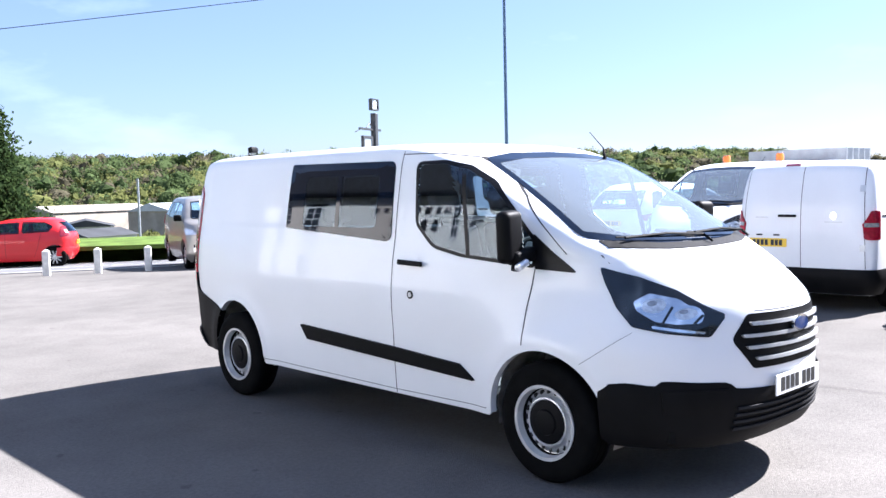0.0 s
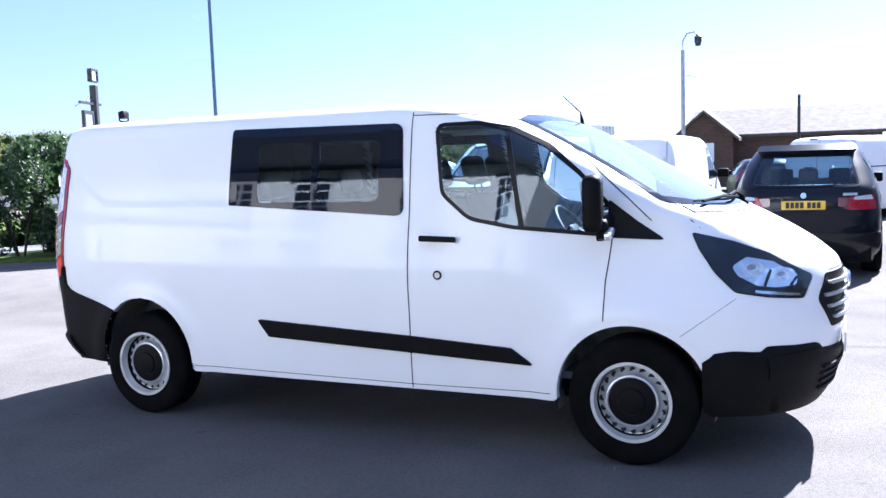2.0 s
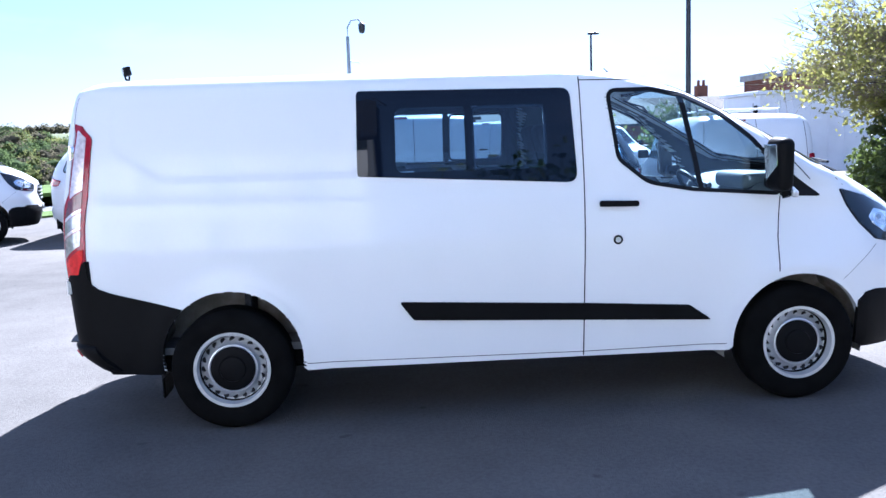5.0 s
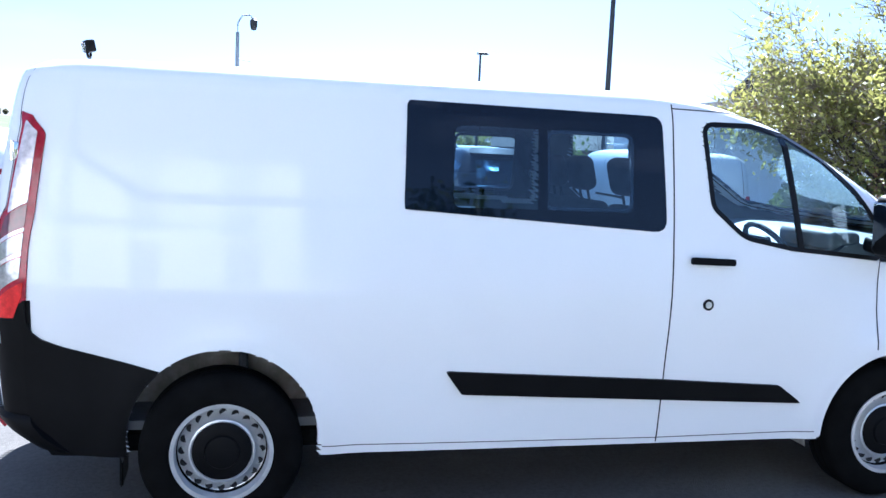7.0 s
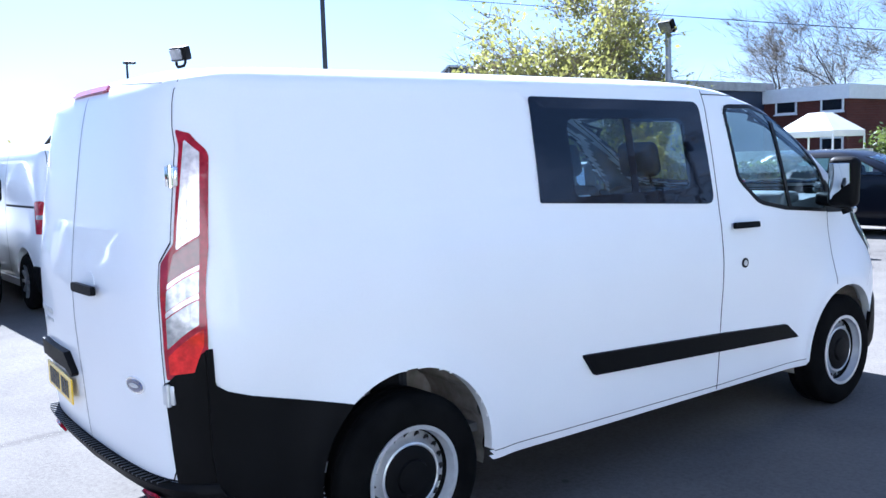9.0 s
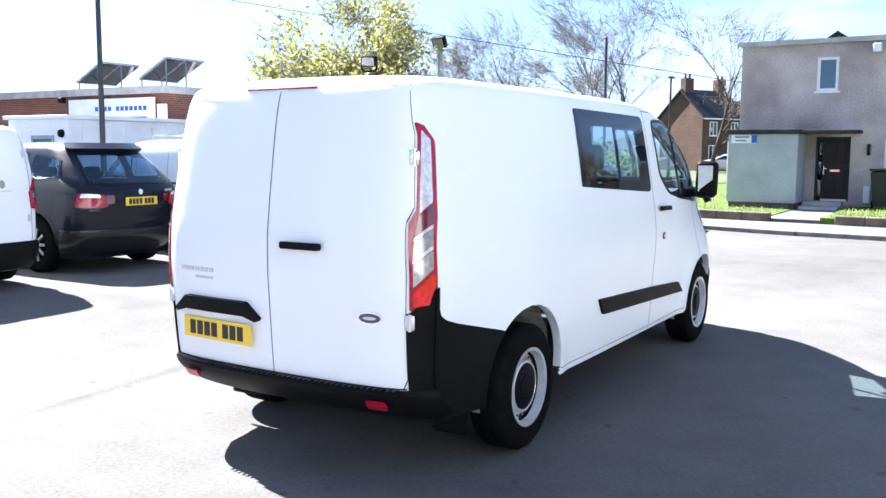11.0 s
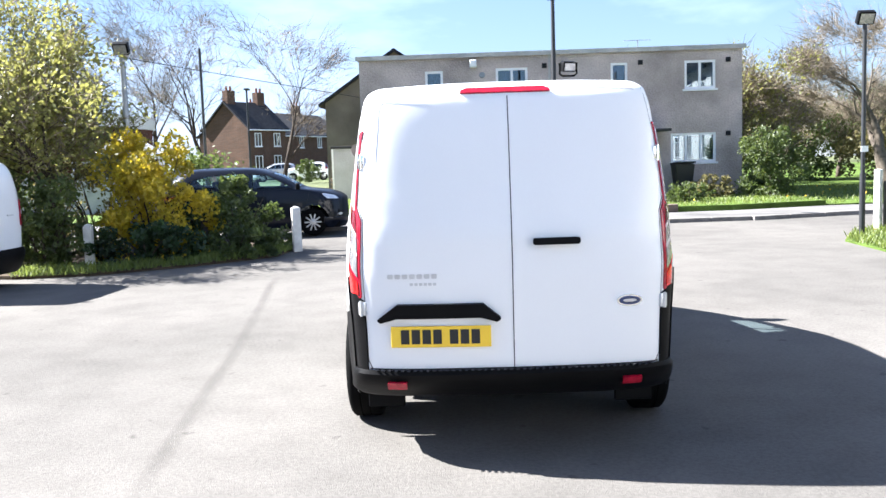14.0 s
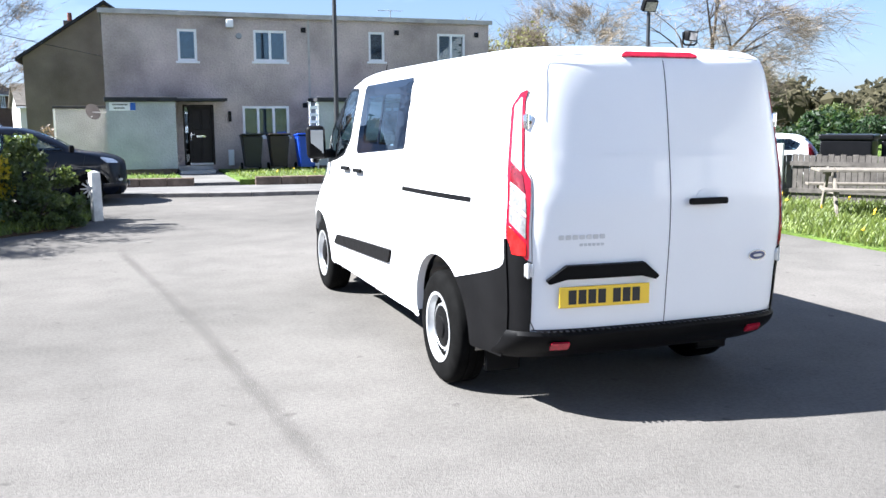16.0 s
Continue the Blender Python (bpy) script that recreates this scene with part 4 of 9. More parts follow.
    zt = smooth_curve([(0, 0.575), (0.2, 0.583), (0.41, 0.597), (0.46, 0.632), (0.62, 0.64), (0.785, 0.650), (0.825, 0.624), (0.95, 0.634), (1.0, 0.625), (1.9, 0.578)])
    fb = part("front_bumper", wrap(VAN, "front", -1.9, 1.9, -0.355, lambda u: 0.285 + 0.03 * max(0, abs(u) - 0.8), lambda u: zt(abs(u)), 0.014, 0.026, 120, 8), PLASTIC, van, "black textured lower bumper", True)
    for s in (-1, 1):
        part("lamp_recess", wrap(VAN, "front", s * 0.46, s * 0.80, -0.4, lambda u: 0.475, lambda u: 0.60, 0.022, 0.012, 14, 3), PLASTIC, fb, "", True)
    for k in range(4):
        part("intake_slat", wrap(VAN, "front", -0.40, 0.40, -0.4, lambda u: 0.37 + 0.038 * k, lambda u: 0.384 + 0.038 * k, 0.034, 0.02, 20, 1), SEAM, fb)
    plate(van, Matrix.Translation((0, VAN.nose(0, 0.59) - 0.022, 0.588)), False)
    # rear: bumper step, doors, lights and plate
    rb = part("rear_bumper", wrap(VAN, "rear", -0.93, 0.93, 3.7, lambda u: 0.315 + 0.03 * abs(u) ** 3, lambda u: 0.50 - 0.012 * abs(u) ** 4, 0.04, 0.055, 60, 8), PLASTIC, van, "black rear bumper with ribbed step", True)
    for k in range(44):
        x = -0.72 + 1.44 * k / 43
        y = VAN.tail(x, 0.5)
        part("step_rib", moved(box(-0.006, 0.006, -0.022, 0.022, 0, 0.006), pose(x, y + 0.022, 0.498)), PLASTIC2, rb)
    for s in (-1, 1):
        x = s * 0.61
        part("reflector", VAN.patch("rear", rounded([(x - 0.05, 0.422), (x + 0.05, 0.422), (x + 0.05, 0.458), (x - 0.05, 0.458)], 0.006, 2), 0.046, 0.012, 0.06), LENS_RED, rb, "red reflector")
    gaps = [strip(VAN, "rear", [(0.0, 1.945), (0.0, 0.5)], 0.005)]
    gaps += [strip(VAN, "rear", [(-0.76, 0.505), (0.76, 0.505)], 0.008), strip(VAN, "rear", [(-0.66, 1.925), (-0.3, 1.948), (0.3, 1.948), (0.66, 1.925)], 0.003)]
    part("door_pressing", strip(VAN, "rear", [(0.56, 1.455), (0.50, 1.432), (0.36, 1.424), (0.13, 1.424)], 0.007, 0.004), WHITE, van)
    part("door_pressing", strip(VAN, "rear", [(0.70, 1.60), (0.69, 1.70), (0.672, 1.86), (0.655, 1.895), (0.60, 1.90), (0.28, 1.905)], 0.007, 0.004), WHITE, van)
    for g in gaps:
        part("rear_door_gap", g, SEAM, van)
    part("brake_light", VAN.patch("rear", rounded([(-0.235, 1.925), (-0.19, 1.948), (0.21, 1.948), (0.255, 1.925)], 0.008, 3), 0.012, 0.016, 0.06), LENS_RED, van, "long red high-level brake light", True)
    h = part("rear_door_handle", VAN.patch("rear", rounded([(-0.345, 1.148), (-0.345, 1.182), (-0.105, 1.182), (-0.105, 1.148)], 0.014, 4), 0.036, 0.02, 0.05), PLASTIC, van, "black rear door handle", True)
    part("handle_cup", VAN.patch("rear", ellipse(-0.225, 1.185, 0.062, 0.045, 20), 0.002, 0.004, 0.05), WHITE, h, smooth=True)
    part("plate_light_trim", VAN.patch("rear", rounded([(0.06, 0.775), (0.155, 0.855), (0.60, 0.855), (0.705, 0.775), (0.685, 0.758), (0.60, 0.782), (0.17, 0.782), (0.085, 0.758)], 0.01, 3), 0.028, 0.03, 0.05), PLASTIC, van, "black trim bar over the plate", True)
    plate(van, Matrix.Translation((0.378, VAN.tail(0.378, 0.683) + 0.014, 0.683)) @ pose(0, 0, 0, 0, 0, 180 - 4), True)
    b = part("badge", VAN.patch("rear", ellipse(-0.60, 0.843, 0.066, 0.030), 0.008, 0.01, 0.04), CHROME, van, "small oval badge", True)
    part("badge_field", VAN.patch("rear", ellipse(-0.60, 0.843, 0.056, 0.023), 0.0105, 0.004, 0.04), BADGE_BLUE, b)
    part("badge_mark", VAN.patch("rear", ellipse(-0.60, 0.843, 0.036, 0.008, 16), 0.0125, 0.004, 0.04), STEEL, b, "bright flowing mark")
    for k in range(7):
        part("raised_mark", VAN.patch("rear", rounded([(0.645 - 0.038 * k, 0.988), (0.645 - 0.038 * k, 1.012), (0.617 - 0.038 * k, 1.012), (0.617 - 0.038 * k, 0.988)], 0.004, 1), 0.004, 0.006, 0.2), STEEL, van, "raised silver mark")
    for k in range(6):
        part("raised_mark", VAN.patch("rear", rounded([(0.53 - 0.024 * k, 0.952), (0.53 - 0.024 * k, 0.966), (0.513 - 0.024 * k, 0.966), (0.513 - 0.024 * k, 0.952)], 0.002, 1), 0.004, 0.006, 0.2), STEEL, van, "raised silver mark")
    # work lamp and aerial on the roof
    wl2 = new("work_lamp")
    wl2.parent = van
    wl2["label"] = "small black work lamp on a bracket"
    wl2.matrix_local = pose(-0.35, 3.93, 2.02)
    part("lamp_head", moved(box(-0.04, 0.04, -0.022, 0.022, -0.028, 0.028, 0.008, 2), pose(0, 0, 0.05, -12, 0, 20)), PLASTIC, wl2, "", True)
    part("lamp_lens", moved(box(-0.031, 0.031, 0.023, 0.025, -0.02, 0.02, 0.003, 1), pose(0, 0, 0.05, -12, 0, 20)), LENS_GREY, wl2)
    part("bracket", pipe([(-0.046, 0, 0.07), (-0.046, 0, 0.012), (-0.03, 0, 0.0), (0.03, 0, 0.0), (0.046, 0, 0.012), (0.046, 0, 0.07)], 0.006, 6), DARKMETAL, wl2)
    part("aerial", pipe([(0.52, 0.64, 1.86), (0.52, 0.645, 1.90), (0.522, 0.655, 1.95), (0.53, 0.78, 2.07)], [0.016, 0.012, 0.005, 0.003], 6), PLASTIC, van, "thin black roof aerial")
    # cab
    bm = bmesh.new()
    prev = None
    for k in range(21):
        x = -0.72 + 0.072 * k
        yf = VAN.nose(x, 1.30) + 0.055
        c = [bm.verts.new((x, y, z)) for y, z in ((yf, 0.95), (yf, 1.295), (yf + 0.12, 1.305), (0.02, 1.288), (0.17, 1.27), (0.235, 1.22), (0.22, 0.95))]
        if prev:
            for i in range(len(c)):
                j = (i + 1) % len(c)
                bm.faces.new((prev[i], c[i], c[j], prev[j]))
        else:
            bm.faces.new(c)
        prev = c
    bm.faces.new(list(reversed(prev)))
    bmesh.ops.recalc_face_normals(bm, faces=bm.faces[:])
    part("dashboard", bm, TRIM, van, "grey moulded dashboard", True)
    part("instrument_hood", box(-0.70, -0.22, 0.05, 0.24, 1.24, 1.34, 0.035, 3), TRIM, van, "", True)
    part("centre_console", box(-0.15, 0.22, 0.215, 0.27, 0.85, 1.26, 0.025, 2), PLASTIC, van, "black centre console", True)
    steering_wheel(van, -0.45, 0.42, 1.20)
    seat("driver_seat", van, -0.45, 1.12, 0.72, 0.5)
    seat("passenger_seat", van, 0.38, 1.12, 0.72, 0.9, heads=2)
    seat("rear_bench", van, 0.0, 2.36, 0.66, 1.5, lean=-10, heads=3)
    me = wheel_meshes(0.345, 0.215, 0.207, "steel")
    add_wheels(van, me, 0.862, (0.0, 3.305), 0.346)
    return van


# ---- other vehicles ----
def rows_from(front, tail, width, df, nf, dr, nr):
    """Level rows for Body from separate curves over z."""
    cs = [smooth_curve(c) if len(c) > 1 else (lambda z, v=c[0][1]: v) for c in (front, width, tail, df, nf, dr, nr)]
    zs = sorted({round(p[0], 3) for c in (front, tail, width) for p in c})
    return [(z, cs[0](z), cs[1](z), cs[2](z), cs[3](z), cs[4](z), cs[5](z), cs[6](z)) for z in zs]


def vehicle(name, label, category, m, spec, group="parked vehicles"):
    """A parked vehicle from a spec of curves and outlines; nose to -y, front axle at y = 0."""
    car = thing(name, label, category, m, group)
    B = Body(spec["rows"], spec.get("taper", 0.05))
    z1 = B.z1
    lv = list(np.arange(B.z0, z1 - 0.1, 0.045)) + list(np.linspace(z1 - 0.1, z1, 9))
    holes = []
    for ch, poly in spec["glass"]:
        holes.append((ch, grown(poly, -0.02)))
        if ch == "right":
            holes.append(("left", grown(poly, -0.02)))
    ax = spec["axles"]
    rt = spec["tyre"]
    part("body", B.shell(lv, 18, 70, 14, holes, [(y, rt + 0.02, rt + 0.06) for y in ax]), spec["paint"], car, spec.get("bodylabel", ""), True)
    w = B.w(0.6)
    part("underbody", box(-w + 0.14, w - 0.14, B.yf(0.4) + 0.25, B.yr(0.4) - 0.15, 0.2, 0.62), DARKMETAL, car)
    for y in ax:
        for s, ch in ((-1, "right"), (1, "left")):
            fl = bmesh.new()
            prev = None
            for k in range(25):
                a = math.pi * k / 24
                o, i = [B.at(ch, y + r * math.cos(a), max(B.z0, rt + 0.02 + r * math.sin(a)), f) for r, f in ((rt + 0.095, 0.002), (rt + 0.05, 0.006))]
                c = [fl.verts.new(p) for p in (o, i, i - Vector((s * 0.09, 0, 0)))]
                if prev:
                    fl.faces.new((prev[0], c[0], c[1], prev[1])), fl.faces.new((prev[1], c[1], c[2], prev[2]))
                prev = c
            bmesh.ops.recalc_face_normals(fl, faces=fl.faces[:])
            part("arch_trim", fl, spec.get("arch", spec["paint"]), car, smooth=True)
    for ch, poly in spec["glass"]:
        for c in ((ch, "left") if ch == "right" else (ch,)):
            wn2 = part("window" if c in ("right", "left") else ("windscreen" if c == "front" else "rear_window"), B.patch(c, poly, 0.004, 0.01, 0.10, hole=grown(poly, -0.022)), PLASTIC2, car)
            part("pane", B.patch(c, grown(poly, -0.018), 0.003, 0.002, 0.12), spec.get("tint", GLASS_DARK), wn2, "tinted glass")
    for nm, ch, poly, off, mat, lab in spec["trim"]:
        for c in ((ch, "left") if ch == "right" else (ch,)):
            part(nm, B.patch(c, poly, off, off + 0.006, 0.08), mat, car, lab, True)
    for nm, end, u, ye, zb, zt, off, mat in spec["bands"]:
        part(nm, wrap(B, end, -u, u, ye, lambda q: zb, lambda q: zt, off, off + 0.01, 36, 5), mat, car, "", True)
    if spec.get("lines"):
        for c0, pts in spec["lines"]:
            for ch in (c0, "left") if c0 == "right" else (c0,):
                part("panel_gap", strip(B, ch, pts, 0.008), SEAM, car)
    fy, fz = spec["plates"]["front"]
    ry, rz, rx = spec["plates"]["rear"]
    plate(car, Matrix.Translation((0, B.nose(0, fz) - fy, fz)), False)
    plate(car, Matrix.Translation((rx, B.tail(rx, rz) + ry, rz)) @ pose(0, 0, 0, 0, 0, 180), True)
    ym, zm = spec["mirror"]
    for s in (-1, 1):
        mi = part("door_mirror", moved(box(-0.09, 0.09, -0.05, 0.05, -0.075, 0.075, 0.03, 3), pose(s * (B.side(ym, zm) + 0.12), ym, zm)), spec.get("mirrormat", PLASTIC), car, "", True)
        part("mirror_arm", moved(box(-0.06, 0.06, -0.025, 0.025, -0.02, 0.02, 0.01, 1), pose(s * (B.side(ym, zm) + 0.03), ym, zm - 0.05)), PLASTIC, mi)
    # cabin inside
    for nm, x, y, z, wd, hd in spec["seats"]:
        seat(nm, car, x, y, z, wd, heads=hd)
    part("dashboard", box(-w + 0.18, w - 0.18, spec["dash"][0], spec["dash"][0] + 0.35, 0.6, spec["dash"][1], 0.05, 2), TRIM, car)
    add_wheels(car, spec["wheels"], spec["track"], ax, rt)
    return car, B


STEEL_W = wheel_meshes(0.32, 0.20, 0.19, "cover")
ALLOY_W = wheel_meshes(0.37, 0.255, 0.245, "alloy")
ALLOY_S = wheel_meshes(0.325, 0.21, 0.215, "alloy")


def strip_poly(y0, y1, z0, z1):
    return [(y0, z0), (y0, z1), (y1, z1), (y1, z0)]


# panel van with tall red tail lamps
EXPERT = dict(
    rows=rows_from([(0.22, -0.80), (0.5, -0.87), (0.85, -0.86), (1.0, -0.78), (1.12, -0.55), (1.22, -0.22), (1.35, 0.05), (1.6, 0.42), (1.82, 0.78), (1.88, 0.95), (1.92, 1.3), (1.94, 1.7)],
                   [(0.22, 4.0), (0.45, 4.07), (0.9, 4.08), (1.3, 4.07), (1.6, 4.02), (1.82, 3.95), (1.88, 3.88), (1.92, 3.7), (1.94, 3.3)],
                   [(0.22, 0.88), (0.5, 0.94), (0.9, 0.955), (1.2, 0.945), (1.5, 0.92), (1.78, 0.87), (1.86, 0.82), (1.915, 0.66), (1.94, 0.1)],
                   [(0.2, 0.6), (1.0, 0.65), (1.4, 0.4), (1.9, 0.45)], [(0.2, 2.6), (1.0, 2.3), (1.4, 3.0)], [(0.2, 0.28)], [(0.2, 5.2), (1.8, 4.6), (1.93, 3.0)]),
    paint=WHITE_OLD, axles=(0.0, 3.28), tyre=0.335, track=0.84, wheels=ALLOY_S, arch=WHITE_OLD, tint=GLASS_CLEAR,
    glass=[("right", rounded([(1.25, 1.74), (0.75, 1.72), (0.30, 1.42), (0.20, 1.24), (1.25, 1.22)], 0.06, 3)), ("front", rounded([(-0.76, 1.30), (0, 1.25), (0.76, 1.30), (0.66, 1.78), (0, 1.82), (-0.66, 1.78)], 0.06, 3))],
    trim=[("tail_lamp", "right", rounded([(3.90, 0.92), (3.88, 1.28), (4.0, 1.285), (4.045, 1.12), (4.045, 0.92)], 0.03, 3), 0.02, LENS_RED, "upright red tail lamp"),
          ("lamp_white_band", "right", strip_poly(3.93, 4.04, 1.08, 1.13), 0.026, LENS_GREY, ""),
          ("rear_handle", "rear", rounded([(0.06, 1.2), (0.06, 1.235), (0.30, 1.235), (0.30, 1.2)], 0.01, 2), 0.02, PLASTIC, "black door handle"),
          ("door_handle", "right", strip_poly(1.12, 1.30, 1.10, 1.13), 0.02, PLASTIC, ""),
          ("sliding_rail", "right", strip_poly(2.6, 3.8, 1.20, 1.225), 0.004, SEAM, ""),
          ("plate_recess", "rear", rounded([(0.16, 0.80), (0.16, 0.98), (0.72, 0.98), (0.72, 0.80)], 0.02, 2), 0.004, WHITE_OLD, ""),
          ("plate_lamp", "rear", strip_poly(0.28, 0.36, 0.955, 0.975), 0.016, PLASTIC, ""), ("plate_lamp", "rear", strip_poly(0.52, 0.60, 0.955, 0.975), 0.016, PLASTIC, ""),
          ("maker_mark", "rear", ellipse(-0.42, 1.22, 0.04, 0.05, 12), 0.008, CHROME, ""), ("name_mark", "rear", strip_poly(-0.53, -0.31, 1.135, 1.15), 0.005, STEEL, ""),
          ("name_mark", "rear", strip_poly(0.45, 0.62, 1.19, 1.205), 0.005, STEEL, ""),
          ("roof_lamp", "rear", strip_poly(0.08, 0.28, 1.865, 1.885), 0.012, LENS_DARKRED, ""),
          ("headlamp", "right", rounded([(-0.30, 1.02), (-0.55, 0.98), (-0.66, 0.86), (-0.45, 0.82)], 0.03, 2), 0.008, LENS_CLEAR, ""),
          ("hinge", "rear", strip_poly(-0.80, -0.74, 0.78, 0.86), 0.012, STEEL, ""), ("hinge", "rear", strip_poly(-0.78, -0.72, 1.52, 1.60), 0.012, STEEL, ""),
          ("sill_trim", "right", strip_poly(0.42, 2.86, 0.26, 0.33), 0.012, WHITE_OLD, "")],
    bands=[("rear_bumper", "rear", 1.75, 3.66, 0.225, 0.55, 0.045, PLASTIC), ("front_bumper", "front", 1.05, -0.4, 0.26, 0.52, 0.02, PLASTIC)],
    lines=[("rear", [(0.0, 1.88), (0.0, 0.55)]), ("rear", [(-0.76, 1.84), (-0.79, 1.2), (-0.80, 0.56)]), ("rear", [(0.76, 1.84), (0.79, 1.2), (0.80, 0.56)]), ("right", [(1.40, 1.84), (1.40, 0.34)]), ("right", [(2.55, 1.84), (2.55, 0.34)]), ("right", [(0.12, 1.2), (0.18, 0.75)])],
    plates=dict(front=(0.03, 0.5), rear=(0.016, 0.865, 0.44)), mirror=(0.25, 1.30), seats=[("seat", -0.42, 1.1, 0.65, 0.5, 1), ("seat", 0.38, 1.1, 0.65, 0.9, 2)], dash=(-0.1, 1.18))

# small white van
BERLINGO = dict(
    rows=rows_from([(0.2, -0.78), (0.5, -0.85), (0.85, -0.82), (1.0, -0.6), (1.1, -0.22), (1.2, 0.02), (1.45, 0.38), (1.68, 0.72), (1.74, 0.9), (1.78, 1.2), (1.80, 1.6)],
                   [(0.2, 3.40), (0.45, 3.48), (0.9, 3.50), (1.3, 3.485), (1.6, 3.43), (1.7, 3.385), (1.76, 3.27), (1.80, 2.7)],
                   [(0.2, 0.84), (0.5, 0.895), (0.9, 0.905), (1.2, 0.895), (1.5, 0.865), (1.66, 0.825), (1.73, 0.765), (1.775, 0.60), (1.80, 0.1)],
                   [(0.2, 0.55), (1.0, 0.55), (1.3, 0.4)], [(0.2, 2.6), (1.2, 2.8)], [(0.2, 0.26)], [(0.2, 5.0), (1.6, 4.5), (1.79, 3.0)]),
    paint=WHITE_OLD, axles=(0.0, 2.73), tyre=0.315, track=0.80, wheels=STEEL_W, arch=WHITE_OLD, tint=GLASS_CLEAR,
    glass=[("right", rounded([(1.10, 1.62), (0.72, 1.60), (0.28, 1.30), (0.20, 1.12), (1.10, 1.10)], 0.05, 3)), ("front", rounded([(-0.70, 1.16), (0, 1.12), (0.70, 1.16), (0.60, 1.64), (0, 1.68), (-0.60, 1.64)], 0.05, 3))],
    trim=[("tail_lamp", "right", rounded([(3.385, 0.84), (3.375, 1.20), (3.445, 1.205), (3.47, 0.95), (3.47, 0.84)], 0.02, 3), 0.02, LENS_RED, "upright red tail lamp"),
          ("lamp_clear_band", "right", strip_poly(3.395, 3.455, 1.0, 1.06), 0.026, LENS_CLEAR, ""),
          ("rear_handle", "rear", rounded([(0.04, 1.06), (0.04, 1.09), (0.24, 1.09), (0.24, 1.06)], 0.01, 2), 0.018, STEEL, ""),
          ("plate_lamp", "rear", strip_poly(0.16, 0.23, 0.855, 0.87), 0.014, PLASTIC, ""), ("plate_lamp", "rear", strip_poly(0.38, 0.45, 0.855, 0.87), 0.014, PLASTIC, ""),
          ("name_mark", "rear", strip_poly(-0.55, -0.40, 0.99, 1.01), 0.006, STEEL, ""), ("roof_lamp", "rear", strip_poly(0.12, 0.30, 1.68, 1.70), 0.012, LENS_DARKRED, ""),
          ("sliding_rail", "right", strip_poly(1.85, 3.05, 1.085, 1.12), 0.004, SEAM, "dark sliding door rail"),
          ("side_moulding", "right", strip_poly(0.45, 2.30, 0.46, 0.54), 0.012, PLASTIC, ""), ("headlamp", "right", rounded([(-0.28, 0.98), (-0.55, 0.92), (-0.62, 0.80), (-0.42, 0.78)], 0.03, 2), 0.008, LENS_CLEAR, "")],
    bands=[("rear_bumper", "rear", 1.7, 3.09, 0.205, 0.54, 0.05, PLASTIC), ("front_bumper", "front", 1.05, -0.36, 0.24, 0.5, 0.02, PLASTIC)],
    lines=[("rear", [(-0.02, 1.70), (-0.02, 0.54)]), ("rear", [(-0.70, 1.66), (-0.75, 1.0), (-0.76, 0.55)]), ("rear", [(0.70, 1.66), (0.75, 1.0), (0.76, 0.55)]), ("right", [(1.22, 1.68), (1.22, 0.33)]), ("right", [(2.05, 1.64), (2.05, 0.62)])],
    plates=dict(front=(0.03, 0.45), rear=(0.012, 0.78, 0.31)), mirror=(0.28, 1.18), seats=[("seat", -0.38, 1.0, 0.5, 0.48, 1), ("seat", 0.38, 1.0, 0.5, 0.48, 1)], dash=(-0.05, 1.08))


